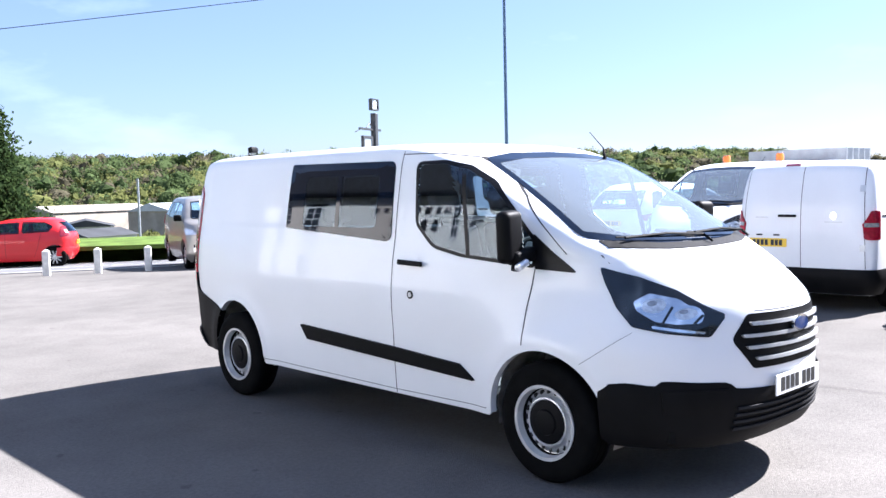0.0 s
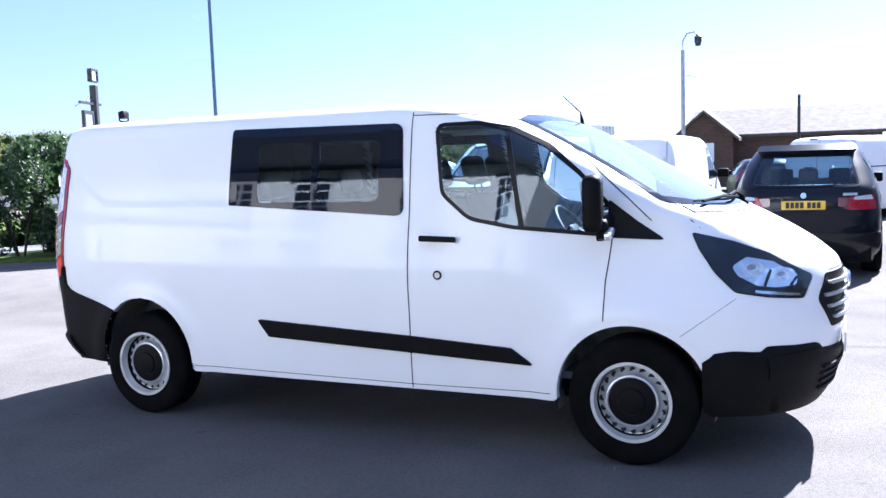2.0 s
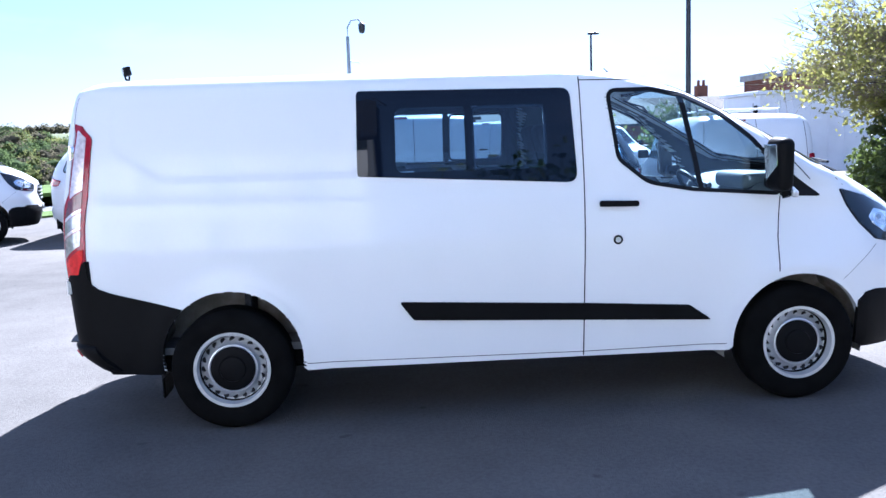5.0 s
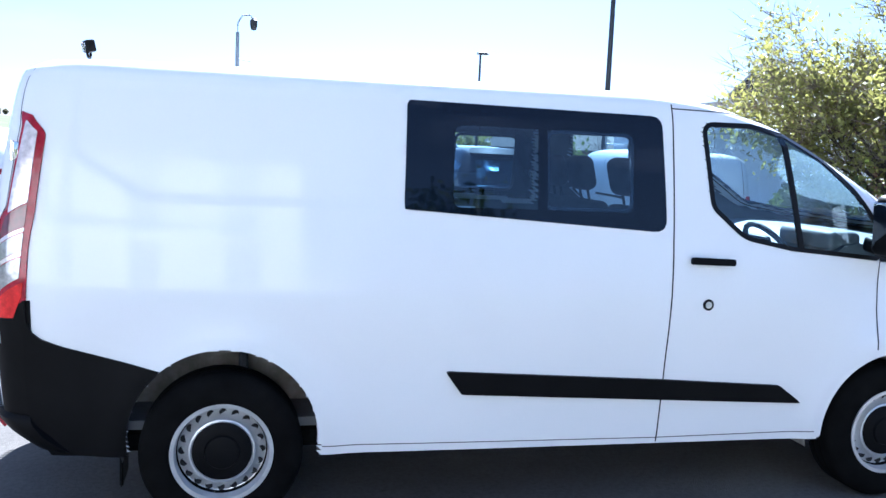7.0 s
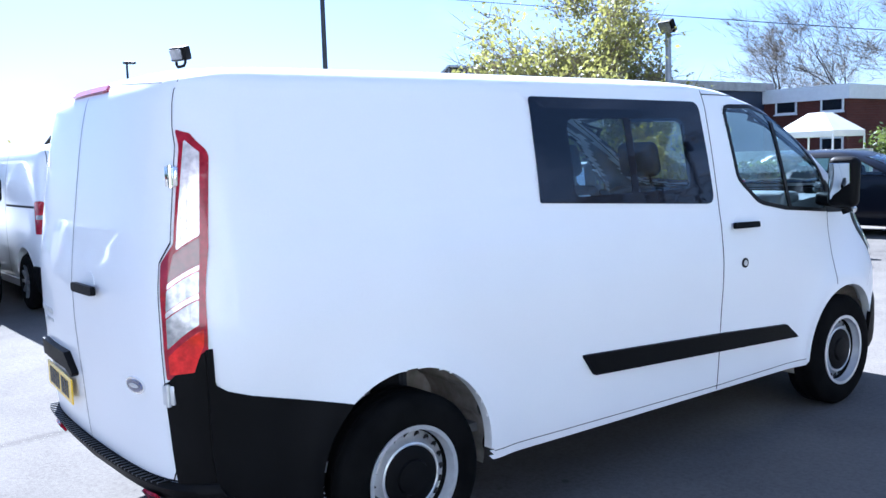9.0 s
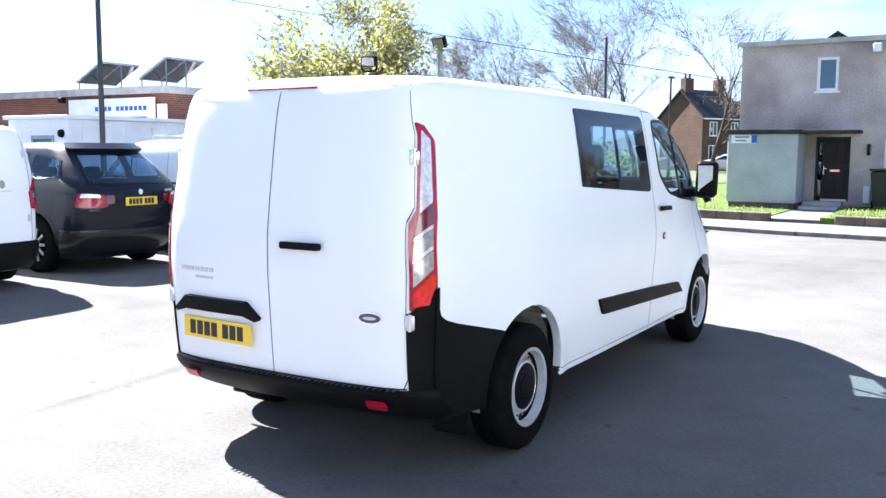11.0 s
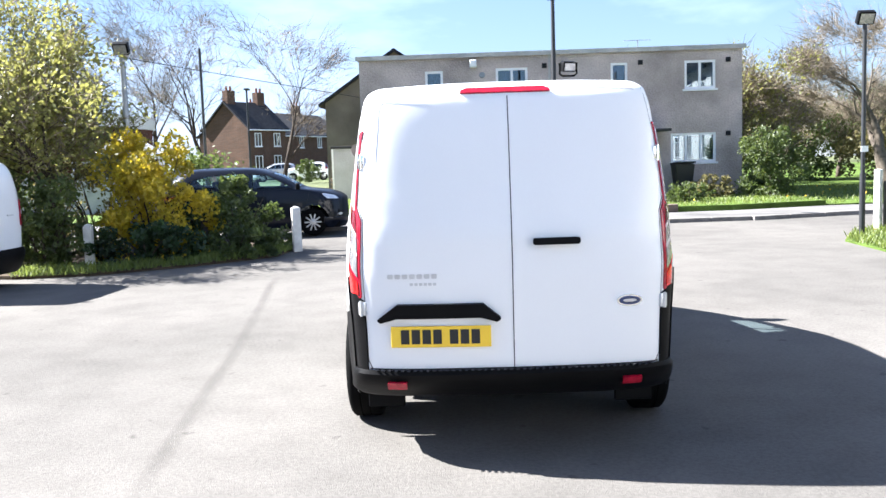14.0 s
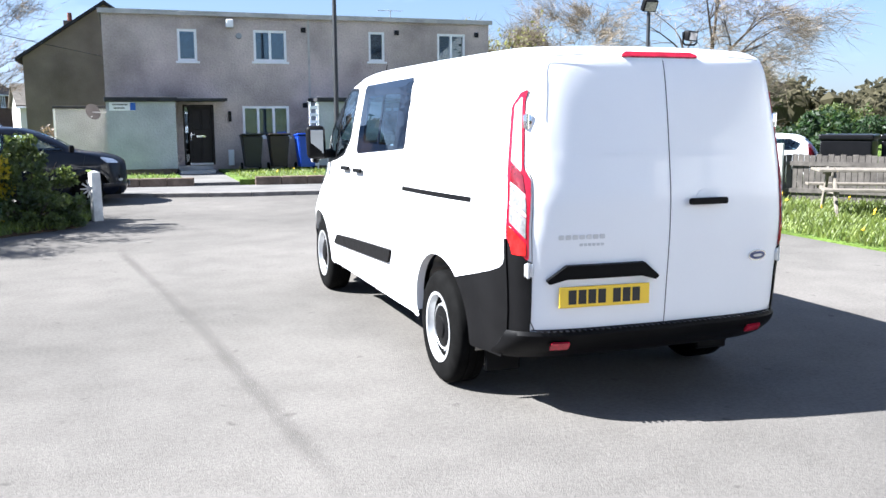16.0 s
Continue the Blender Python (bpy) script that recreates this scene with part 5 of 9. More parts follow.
def car_spec(L, fo, wb, W, H, zb, zc, yc, yrf, tail, paint_m, wheels, tyre, glass_side, screen, rear, tint=GLASS_DARK, extra=(), bumper=None, lamp=None, lampm=LENS_RED, ztail=0.95, head=None, seats=None):
    """A hatchback, estate or off-roader: overall sizes, bonnet and cowl heights, tail curve and outlines."""
    h = W / 2
    front = [(0.2, -fo + 0.08), (0.45, -fo), (zb - 0.12, -fo + 0.02), (zb, -fo + 0.14), ((zb + zc) / 2 + 0.015, (yc - fo) / 2 - 0.05), (zc, yc), ((zc + H) / 2, (yc + yrf) / 2 - 0.03), (H - 0.09, yrf - 0.06), (H - 0.045, yrf + 0.12), (H - 0.015, yrf + 0.45), (H, yrf + 0.8)]
    width = [(0.2, h - 0.08), (0.45, h - 0.01), (0.75, h), (zc - 0.05, h - 0.03), (zc + 0.1, h - 0.07), (H - 0.12, h - 0.25), (H - 0.06, h - 0.31), (H - 0.02, h - 0.5), (H, 0.12)]
    trim = list(extra)
    if lamp:
        trim.append(("tail_lamp", "right", lamp, 0.014, lampm, "red tail lamp"))
    if head:
        trim.append(("headlamp", "right", head, 0.008, LENS_CLEAR, "clear headlamp"))
    r = wb + (L - fo - wb)
    return dict(
        rows=rows_from(front, tail, width, [(0.2, 0.6), (zb, 0.7), (zc + 0.1, 0.45), (H, 0.45)], [(0.2, 2.3), (zb, 2.1), (zc + 0.1, 2.6)], [(0.2, 0.42), (H, 0.42)], [(0.2, 2.6), (H, 2.3)]),
        paint=paint_m, axles=(0.0, wb), tyre=tyre, track=h - 0.13, wheels=wheels, tint=tint, glass=[("right", g) for g in glass_side] + [("front", screen), ("rear", rear)], trim=trim, taper=0.07,
        bands=[("rear_bumper", "rear", 1.35, r - 0.55, 0.28, 0.58, 0.03, bumper or paint_m), ("front_bumper", "front", 1.05, -0.42, 0.24, 0.46, 0.02, bumper or paint_m)],
        lines=[("right", [(1.12, zc - 0.02), (1.12, 0.32)]), ("right", [(2.1, zc), (2.0, 0.6), (1.9, 0.34)]), ("right", [(0.05, zc - 0.05), (0.18, 0.6)])],
        plates=dict(front=(0.03, 0.42), rear=(0.016, ztail, 0.0)), mirror=(0.32, zc + 0.05), seats=seats or [("seat", -0.38, 1.15, 0.4, 0.5, 1), ("seat", 0.38, 1.15, 0.4, 0.5, 1), ("rear_seat", 0.0, 2.1, 0.42, 1.25, 3)], dash=(0.05, zc - 0.06))


X5 = car_spec(4.67, 0.84, 2.82, 1.87, 1.72, 0.98, 1.13, -0.02, 0.95, [(0.2, 3.62), (0.45, 3.78), (0.9, 3.83), (1.08, 3.82), (1.3, 3.62), (1.55, 3.34), (1.63, 3.24), (1.69, 3.05), (1.72, 2.6)], NAVY, ALLOY_W, 0.37,
              [rounded([(1.45, 1.57), (0.95, 1.54), (0.5, 1.25), (0.42, 1.16), (1.45, 1.16)], 0.04, 3), rounded([(2.5, 1.58), (1.52, 1.58), (1.52, 1.16), (2.55, 1.18)], 0.04, 3), rounded([(3.15, 1.50), (2.62, 1.57), (2.66, 1.19), (3.30, 1.24)], 0.05, 3)],
              rounded([(-0.72, 1.17), (0, 1.14), (0.72, 1.17), (0.58, 1.58), (0, 1.62), (-0.58, 1.58)], 0.05, 3), rounded([(-0.68, 1.16), (0.68, 1.16), (0.56, 1.57), (-0.56, 1.57)], 0.06, 3), GLASS_DARK,
              [("tailgate_lamp", "rear", rounded([(-0.66, 0.90), (-0.66, 1.02), (-0.40, 1.03), (-0.40, 0.92)], 0.02, 2), 0.008, LENS_DARKRED, ""), ("tailgate_lamp", "rear", rounded([(0.66, 0.90), (0.66, 1.02), (0.40, 1.03), (0.40, 0.92)], 0.02, 2), 0.008, LENS_DARKRED, ""),
               ("lamp_clear_top", "right", rounded([(3.62, 1.0), (3.63, 1.055), (3.74, 1.04), (3.755, 1.0)], 0.01, 2), 0.018, LENS_CLEAR, ""), ("maker_mark", "rear", ellipse(0, 1.06, 0.035, 0.035, 14), 0.01, CHROME, ""),
               ("name_mark", "rear", strip_poly(-0.62, -0.46, 1.055, 1.085), 0.006, STEEL, ""), ("roof_spoiler", "rear", rounded([(-0.60, 1.58), (0.60, 1.58), (0.56, 1.645), (-0.56, 1.645)], 0.02, 2), 0.07, NAVY, "")],
              BLACKP, rounded([(3.58, 0.88), (3.60, 1.06), (3.76, 1.04), (3.79, 0.87)], 0.03, 3), LENS_RED, 0.94, rounded([(-0.25, 0.98), (-0.52, 0.94), (-0.60, 0.82), (-0.35, 0.80)], 0.03, 2))
KUGA = car_spec(4.52, 0.90, 2.69, 1.84, 1.70, 1.0, 1.16, 0.05, 1.05, [(0.2, 3.42), (0.45, 3.56), (0.9, 3.62), (1.12, 3.56), (1.35, 3.42), (1.55, 3.2), (1.62, 3.08), (1.67, 2.9), (1.70, 2.4)], NAVY, ALLOY_S, 0.345,
                [rounded([(1.50, 1.55), (1.05, 1.52), (0.55, 1.26), (0.40, 1.16), (1.50, 1.18)], 0.04, 3), rounded([(2.9, 1.42), (2.45, 1.54), (1.57, 1.56), (1.57, 1.18), (2.75, 1.24)], 0.05, 3)],
                rounded([(-0.72, 1.20), (0, 1.17), (0.72, 1.20), (0.58, 1.56), (0, 1.60), (-0.58, 1.56)], 0.05, 3), rounded([(-0.6, 1.18), (0.6, 1.18), (0.52, 1.54), (-0.52, 1.54)], 0.06, 3), GLASS_CLEAR,
                [("fog_lamp", "right", ellipse(-0.66, 0.52, 0.05, 0.03, 12), 0.012, LENS_CLEAR, "")], None, rounded([(3.1, 0.98), (3.2, 1.12), (3.5, 1.05), (3.5, 0.95)], 0.03, 2), LENS_RED, 0.9, rounded([(-0.20, 1.04), (-0.52, 0.97), (-0.66, 0.88), (-0.36, 0.90)], 0.03, 2))
GALAXY = car_spec(4.82, 0.92, 2.85, 1.88, 1.74, 0.98, 1.17, -0.18, 0.95, [(0.2, 3.72), (0.45, 3.86), (0.9, 3.9), (1.2, 3.85), (1.5, 3.68), (1.62, 3.58), (1.70, 3.4), (1.74, 2.9)], BEIGE, ALLOY_S, 0.33,
                  [rounded([(1.55, 1.58), (0.95, 1.54), (0.45, 1.26), (0.30, 1.16), (1.55, 1.18)], 0.04, 3), rounded([(2.55, 1.60), (1.62, 1.60), (1.62, 1.18), (2.55, 1.20)], 0.04, 3), rounded([(3.45, 1.52), (2.62, 1.60), (2.62, 1.21), (3.5, 1.26)], 0.05, 3)],
                  rounded([(-0.74, 1.20), (0, 1.16), (0.74, 1.20), (0.60, 1.60), (0, 1.64), (-0.60, 1.60)], 0.05, 3), rounded([(-0.62, 1.2), (0.62, 1.2), (0.55, 1.58), (-0.55, 1.58)], 0.06, 3), GLASS_DARK,
                  [("grille", "front", rounded([(-0.36, 0.80), (-0.32, 0.86), (0.32, 0.86), (0.36, 0.80)], 0.02, 2), 0.012, PLASTIC2, "dark upper grille"), ("lower_grille", "front", rounded([(-0.55, 0.36), (-0.46, 0.52), (0.46, 0.52), (0.55, 0.36)], 0.03, 2), 0.03, PLASTIC2, "dark lower grille"),
                   ("fog_lamp", "front", strip_poly(-0.78, -0.60, 0.46, 0.54), 0.03, LENS_CLEAR, ""), ("fog_lamp", "front", strip_poly(0.60, 0.78, 0.46, 0.54), 0.03, LENS_CLEAR, ""), ("maker_mark", "front", ellipse(0, 0.84, 0.07, 0.03, 14), 0.02, CHROME, "")],
                  None, rounded([(3.5, 1.0), (3.5, 1.4), (3.66, 1.38), (3.74, 1.0)], 0.03, 2), LENS_RED, 0.9, rounded([(-0.18, 1.0), (-0.52, 0.95), (-0.72, 0.84), (-0.36, 0.84)], 0.03, 2))
HATCH = car_spec(3.75, 0.75, 2.46, 1.68, 1.48, 0.88, 1.02, 0.0, 0.95, [(0.2, 2.85), (0.45, 2.97), (0.85, 3.0), (1.0, 2.96), (1.2, 2.82), (1.36, 2.66), (1.42, 2.55), (1.46, 2.35), (1.48, 2.0)], RED, ALLOY_S, 0.30,
                 [rounded([(1.5, 1.36), (1.0, 1.34), (0.5, 1.12), (0.35, 1.02), (1.5, 1.02)], 0.04, 3), rounded([(2.45, 1.22), (2.2, 1.34), (1.58, 1.37), (1.58, 1.03), (2.3, 1.06)], 0.05, 3)],
                 rounded([(-0.64, 1.05), (0, 1.02), (0.64, 1.05), (0.52, 1.36), (0, 1.4), (-0.52, 1.36)], 0.05, 3), rounded([(-0.58, 1.02), (0.58, 1.02), (0.48, 1.34), (-0.48, 1.34)], 0.06, 3), GLASS_DARK,
                 [], None, rounded([(2.62, 0.9), (2.62, 1.22), (2.74, 1.2), (2.86, 0.92)], 0.03, 2), LENS_DARKRED, 0.72, rounded([(-0.15, 0.92), (-0.42, 0.88), (-0.55, 0.76), (-0.28, 0.74)], 0.03, 2))


def recoloured(spec, paint_m, **more):
    s = dict(spec)
    old = spec["paint"]
    s["paint"] = paint_m
    s["trim"] = [(a, b, c, d, paint_m if e is old else e, f) for a, b, c, d, e, f in spec["trim"]]
    s["bands"] = [(a, b, c, d, e, f, g, paint_m if h is old else h) for a, b, c, d, e, f, g, h in spec["bands"]]
    s.update(more)
    return s


# ---- plants ----
def leaf_mat(name, base, second, rough=0.55, island=0.35):
    far = rough > 0.9
    m = surf(name, base, rough=rough, vary=0.25, scale=0.12 if far else 2.2, bscale=0.8 if far else 9, second=second, island=island, spec=0.05 if far else None)
    n, l = m.node_tree.nodes, m.node_tree.links
    b = n["Principled BSDF"]
    tr = n.new("ShaderNodeBsdfTranslucent")
    tr.inputs["Color"].default_value = (*[min(1, c * 1.6) for c in second], 1)
    mix = n.new("ShaderNodeMixShader")
    mix.inputs["Fac"].default_value = 0.35
    out = n["Material Output"]
    l.new(b.outputs["BSDF"], mix.inputs[1])
    l.new(tr.outputs["BSDF"], mix.inputs[2])
    l.new(mix.outputs["Shader"], out.inputs["Surface"])
    return m


LEAF_YELLOW = leaf_mat("young_yellow_green_leaves", (0.10, 0.112, 0.026), (0.24, 0.235, 0.06))
LEAF_GOLD = leaf_mat("golden_leaves", (0.19, 0.19, 0.014), (0.54, 0.42, 0.02))
LEAF_GREEN = leaf_mat("green_leaves", (0.034, 0.056, 0.014), (0.088, 0.116, 0.026))
LEAF_DARK = leaf_mat("dark_evergreen_leaves", (0.012, 0.030, 0.010), (0.03, 0.06, 0.016))
LEAF_OLIVE = leaf_mat("olive_spring_leaves", (0.085, 0.085, 0.026), (0.16, 0.14, 0.05))
LEAF_BROWN = leaf_mat("brown_bud_twigs", (0.09, 0.065, 0.04), (0.16, 0.115, 0.07))
WOOD_GREEN = leaf_mat("far_green_crowns", (0.046, 0.070, 0.028), (0.082, 0.112, 0.042), 0.95, 0.22)
WOOD_OLIVE = leaf_mat("far_spring_crowns", (0.085, 0.100, 0.036), (0.140, 0.150, 0.050), 0.95, 0.22)
WOOD_BROWN = leaf_mat("far_budding_crowns", (0.072, 0.068, 0.044), (0.108, 0.098, 0.062), 0.95, 0.22)
NEEDLE = leaf_mat("dark_needles", (0.013, 0.028, 0.010), (0.034, 0.054, 0.018), 0.95, 0.3)
GRASSM = leaf_mat("grass_blades", (0.088, 0.13, 0.018), (0.17, 0.21, 0.042))
PETAL = surf("yellow_petals", (0.75, 0.52, 0.02), rough=0.6, vary=0.1)
BARK = surf("grey_brown_bark", (0.07, 0.057, 0.045), rough=0.95, vary=0.35, scale=9, bump=0.02, bscale=24)
TWIG = surf("brown_twigs", (0.20, 0.165, 0.12), rough=0.9, vary=0.3, scale=1.2, island=0.3)
BARK_PALE = surf("pale_bark", (0.15, 0.125, 0.10), rough=0.95, vary=0.35, scale=6, bump=0.02, bscale=20)


def quads(points, size, rng, flat=0.0):
    """Many small leaf blades, two bent triangles each, as plain lists."""
    vs, fs = [], []
    for p, s in points:
        d = Vector((rng.gauss(0, 1), rng.gauss(0, 1), rng.gauss(0, 1) * (1 - flat))).normalized()
        e = d.orthogonal().normalized()
        e.rotate(Matrix.Rotation(rng.uniform(0, 6.28), 3, d))
        f = d.cross(e)
        k = size * s * rng.uniform(0.65, 1.35)
        p = Vector(p)
        i = len(vs)
        vs += [p - e * k, p + f * k * 0.55 + d * k * 0.1, p + e * k, p - f * k * 0.55 + d * k * 0.1]
        fs.append((i, i + 1, i + 2, i + 3))
    return vs, fs


def from_lists(name, vs, fs, material, parent, label="", smooth=False):
    me = bpy.data.meshes.new(name)
    me.from_pydata([tuple(v) for v in vs], [], fs)
    me.materials.append(material)
    if smooth:
        me.polygons.foreach_set("use_smooth", [True] * len(me.polygons))
    ob = new(name, me)
    if parent is not None:
        ob.parent = parent
    if label:
        ob["label"] = label
    return ob


def limbs(rng, base, top, r0, depth, spread=0.9, kids=3, droop=0.0, segs=5, shrink=0.62):
    """Branch skeleton: tapered limbs as vertex rings; returns vertices, faces and twig ends."""
    vs, fs, tips = [], [], []

    def limb(p, d, length, r, level):
        n = 5 if level == 0 else 4 if level == 1 else 3
        sides = 7 if level == 0 else 5 if level == 1 else 4 if level == 2 else 3
        pts = [Vector(p)]
        dd = Vector(d)
        for k in range(n):
            dd = (dd + Vector((rng.gauss(0, 0.14), rng.gauss(0, 0.14), rng.gauss(0, 0.08) - droop * level * 0.12))).normalized()
            pts.append(pts[-1] + dd * length / n)
        rings = []
        for k, q in enumerate(pts):
            t = k / n
            rr = r * (1 - 0.72 * t)
            ax = (pts[min(k + 1, n)] - pts[max(k - 1, 0)]).normalized()
            qt = ax.to_track_quat("Z", "Y")
            rings.append(len(vs))
            for j in range(sides):
                a = 2 * math.pi * j / sides
                vs.append(q + qt @ Vector((rr * math.cos(a), rr * math.sin(a), 0)))
        for a, b in zip(rings, rings[1:]):
            for j in range(sides):
                fs.append((a + j, a + (j + 1) % sides, b + (j + 1) % sides, b + j))
        if level >= depth:
            tips.extend((q, level) for q in pts[1:])
            return
        if level >= depth - 1:
            tips.extend((q, level) for q in pts[2:])
        m = kids + (1 if level == 0 else 0)
        for k in range(m):
            t = 0.35 + 0.65 * (k + rng.random()) / m
            i = min(n, max(1, int(t * n + 0.5)))
            out = Vector((rng.gauss(0, 1), rng.gauss(0, 1), rng.gauss(0, 0.5))).normalized()
            nd = ((pts[i] - pts[i - 1]).normalized() + out * spread).normalized()
            if nd.z < -0.2:
                nd.z *= 0.3
            limb(pts[i], nd, length * shrink * rng.uniform(0.75, 1.25), r * (1 - 0.72 * i / n) * 0.72, level + 1)
        # leader
        limb(pts[-1], dd, length * shrink * 0.9, r * 0.28, level + 1)

    limb(Vector(base), Vector(top), *[segs, r0, 0])
    return vs, fs, tips


def tree(name, label, x, y, z, height, r, seed, leaf=None, n_leaves=0, leaf_size=0.06, spread=0.9, depth=4, kids=3, droop=0.0, bark=None, trunk_share=0.35, scatter=0.25, lean=(0, 0, 1), twigs=0, twig_len=0.7, twig_w=0.012, share=1.0):
    rng = random.Random(seed)
    t = thing(name, label, "tree", pose(x, y, z))
    vs, fs, tips = limbs(rng, (0, 0, -0.1), lean, r, depth, spread, kids, droop, height * trunk_share)
    from_lists("trunk", vs, fs, bark or BARK, t, "trunk and bare limbs", True)
    if twigs:
        tv, tf = [], []
        for _ in range(twigs):
            q, lvl = rng.choice(tips)
            d = (Vector((q.x, q.y, 0)).normalized() * 0.7 + Vector((rng.gauss(0, 0.5), rng.gauss(0, 0.5), 0.55 - droop + rng.gauss(0, 0.4)))).normalized()
            w = d.orthogonal().normalized() * twig_w
            w.rotate(Matrix.Rotation(rng.uniform(0, 6.28), 3, d))
            u = d.cross(w)
            k = twig_len * rng.uniform(0.5, 1.4)
            bend = Vector((rng.gauss(0, 0.12), rng.gauss(0, 0.12), rng.gauss(0, 0.12) - droop * 0.3)) * k
            i = len(tv)
            mid, end = q + d * k * 0.5 + bend * 0.3, q + d * k + bend
            tv += [q + w, q - w * 0.5 + u * 0.8, q - w * 0.5 - u * 0.8, mid + w * 0.7, mid - w * 0.35 + u * 0.5, mid - w * 0.35 - u * 0.5, end]
            tf += [(i, i + 1, i + 4, i + 3), (i + 1, i + 2, i + 5, i + 4), (i + 2, i, i + 3, i + 5), (i + 3, i + 4, i + 6), (i + 4, i + 5, i + 6), (i + 5, i + 3, i + 6)]
        tagged(from_lists("twig_spray", tv, tf, TWIG, t, "fine bare twigs"), kind="stuff")
    if leaf:
        pts = []
        held = tips if share >= 1 else [q for q in tips if rng.random() < share]
        for _ in range(n_leaves):
            q, lvl = rng.choice(held)
            pts.append((q + Vector((rng.gauss(0, scatter), rng.gauss(0, scatter), rng.gauss(0, scatter))), 1.0))
        a, b = quads(pts, leaf_size, rng)
        tagged(from_lists("crown", a, b, leaf, t, "crown of many small leaves"), kind="stuff")
    return t


def shrub(name, label, x, y, z, rx, ry, h, seed, leaf, n, size=0.05, holes=0.25):
    """A bush: stems under an uneven shell of leaves in clumps."""
    rng = random.Random(seed)
    t = thing(name, label, "shrub", pose(x, y, z))
    stems = []
    for _ in range(9):
        a = rng.uniform(0, 6.28)
        e = (rx * 0.6 * math.cos(a), ry * 0.6 * math.sin(a), h * rng.uniform(0.5, 0.85))
        stems.append(pipe([(e[0] * 0.1, e[1] * 0.1, -0.05), (e[0] * 0.4, e[1] * 0.4, e[2] * 0.5), e], [0.022, 0.014, 0.006], 5))
    tagged(part("stem_growth", join(*stems), BARK, t), kind="stuff")
    clumps = []
    for _ in range(46):
        a, b = rng.uniform(0, 6.28), rng.random() ** 0.6
        u = rng.uniform(0.02, 1.0)
        k = math.sqrt(max(0.05, 1 - (abs(u - 0.42) / 0.62) ** 2.2))
        clumps.append((Vector((rx * k * b * math.cos(a), ry * k * b * math.sin(a), h * u)), rng.uniform(0.13, 0.26) * min(rx, h)))
    pts = []
    for _ in range(n):
        c, r = rng.choice(clumps)
        d = Vector((rng.gauss(0, 1), rng.gauss(0, 1), rng.gauss(0, 1))).normalized() * r * rng.uniform(0.55, 1.1)
        p = c + d
        p.z = max(0.02, p.z)
        pts.append((p, 1.0))
    a, b = quads(pts, size, rng)
    tagged(from_lists("foliage", a, b, leaf, t, ""), kind="stuff")
    return t


# ---- setting: ground, road edge, pavements, lawns ----
def asphalt(name, base, patch):
    """Worn tarmac: stone speckle, faded and darker areas, small dark spots."""
    m = surf(name, base, rough=0.95, vary=0.22, scale=0.22, bump=0.005, bscale=130, second=patch, spec=0.05)
    n, l = m.node_tree.nodes, m.node_tree.links
    b = n["Principled BSDF"]
    src = b.inputs["Base Color"].links[0].from_socket
    geo = n.new("ShaderNodeNewGeometry")
    last = src
    for scale, detail, lo, hi, dark in ((38.0, 2.0, 0.30, 0.62, 0.88), (2.1, 5.0, 0.34, 0.60, 0.93), (6.5, 1.0, 0.22, 0.27, 0.78)):
        t = n.new("ShaderNodeTexNoise")
        t.inputs["Scale"].default_value, t.inputs["Detail"].default_value = scale, detail
        l.new(geo.outputs["Position"], t.inputs["Vector"])
        r = n.new("ShaderNodeMapRange")
        r.inputs["From Min"].default_value, r.inputs["From Max"].default_value = lo, hi
        r.inputs["To Min"].default_value, r.inputs["To Max"].default_value = dark, 1.06
        l.new(t.outputs["Fac"], r.inputs["Value"])
        mx = n.new("ShaderNodeMixRGB")
        mx.blend_type = "MULTIPLY"
        mx.inputs["Fac"].default_value = 1.0
        l.new(last, mx.inputs["Color1"])
        l.new(r.outputs["Result"], mx.inputs["Color2"])
        last = mx.outputs["Color"]
    l.new(last, b.inputs["Base Color"])
    return m


ASPHALT = asphalt("weathered_asphalt", (0.113, 0.107, 0.100), (0.142, 0.133, 0.123))
PAVING = surf("pavement_asphalt", (0.135, 0.13, 0.125), rough=0.95, vary=0.2, scale=1.2, bump=0.004, bscale=90)
KERB = surf("kerb_stone", (0.17, 0.16, 0.15), rough=0.9, vary=0.25, scale=4, bump=0.004, bscale=60)
SOIL = surf("bed_soil", (0.07, 0.052, 0.035), rough=0.95, vary=0.3, scale=4, bump=0.02, bscale=25)
TURF = surf("turf", (0.068, 0.105, 0.016), rough=0.95, vary=0.3, scale=1.5, bump=0.03, bscale=30, second=(0.11, 0.17, 0.03))
FIELD = surf("far_rough_land", (0.085, 0.11, 0.045), rough=0.95, vary=0.35, scale=0.05, bump=0.05, bscale=2, second=(0.12, 0.13, 0.06))
PEBBLE = surf("pebbledash_render", (0.45, 0.385, 0.353), rough=0.95, vary=0.32, scale=0.8, bump=0.035, bscale=20)
PEBBLE_PALE = surf("pale_roughcast", (0.40, 0.412, 0.425), rough=0.95, vary=0.13, scale=1.6, bump=0.03, bscale=22)
BROWNRENDER = surf("brown_render", (0.18, 0.145, 0.113), rough=0.95, vary=0.28, scale=0.7, bump=0.02, bscale=22)
UPVC = surf("white_window_frame", (0.78, 0.79, 0.80), rough=0.35, vary=0.04, scale=5)
FELT = surf("dark_roof_felt", (0.035, 0.036, 0.04), rough=0.9, vary=0.3, scale=3, bump=0.003, bscale=50)
DOORM = surf("dark_brown_door", (0.012, 0.009, 0.009), spec=0.25, rough=0.4, vary=0.2, scale=4)
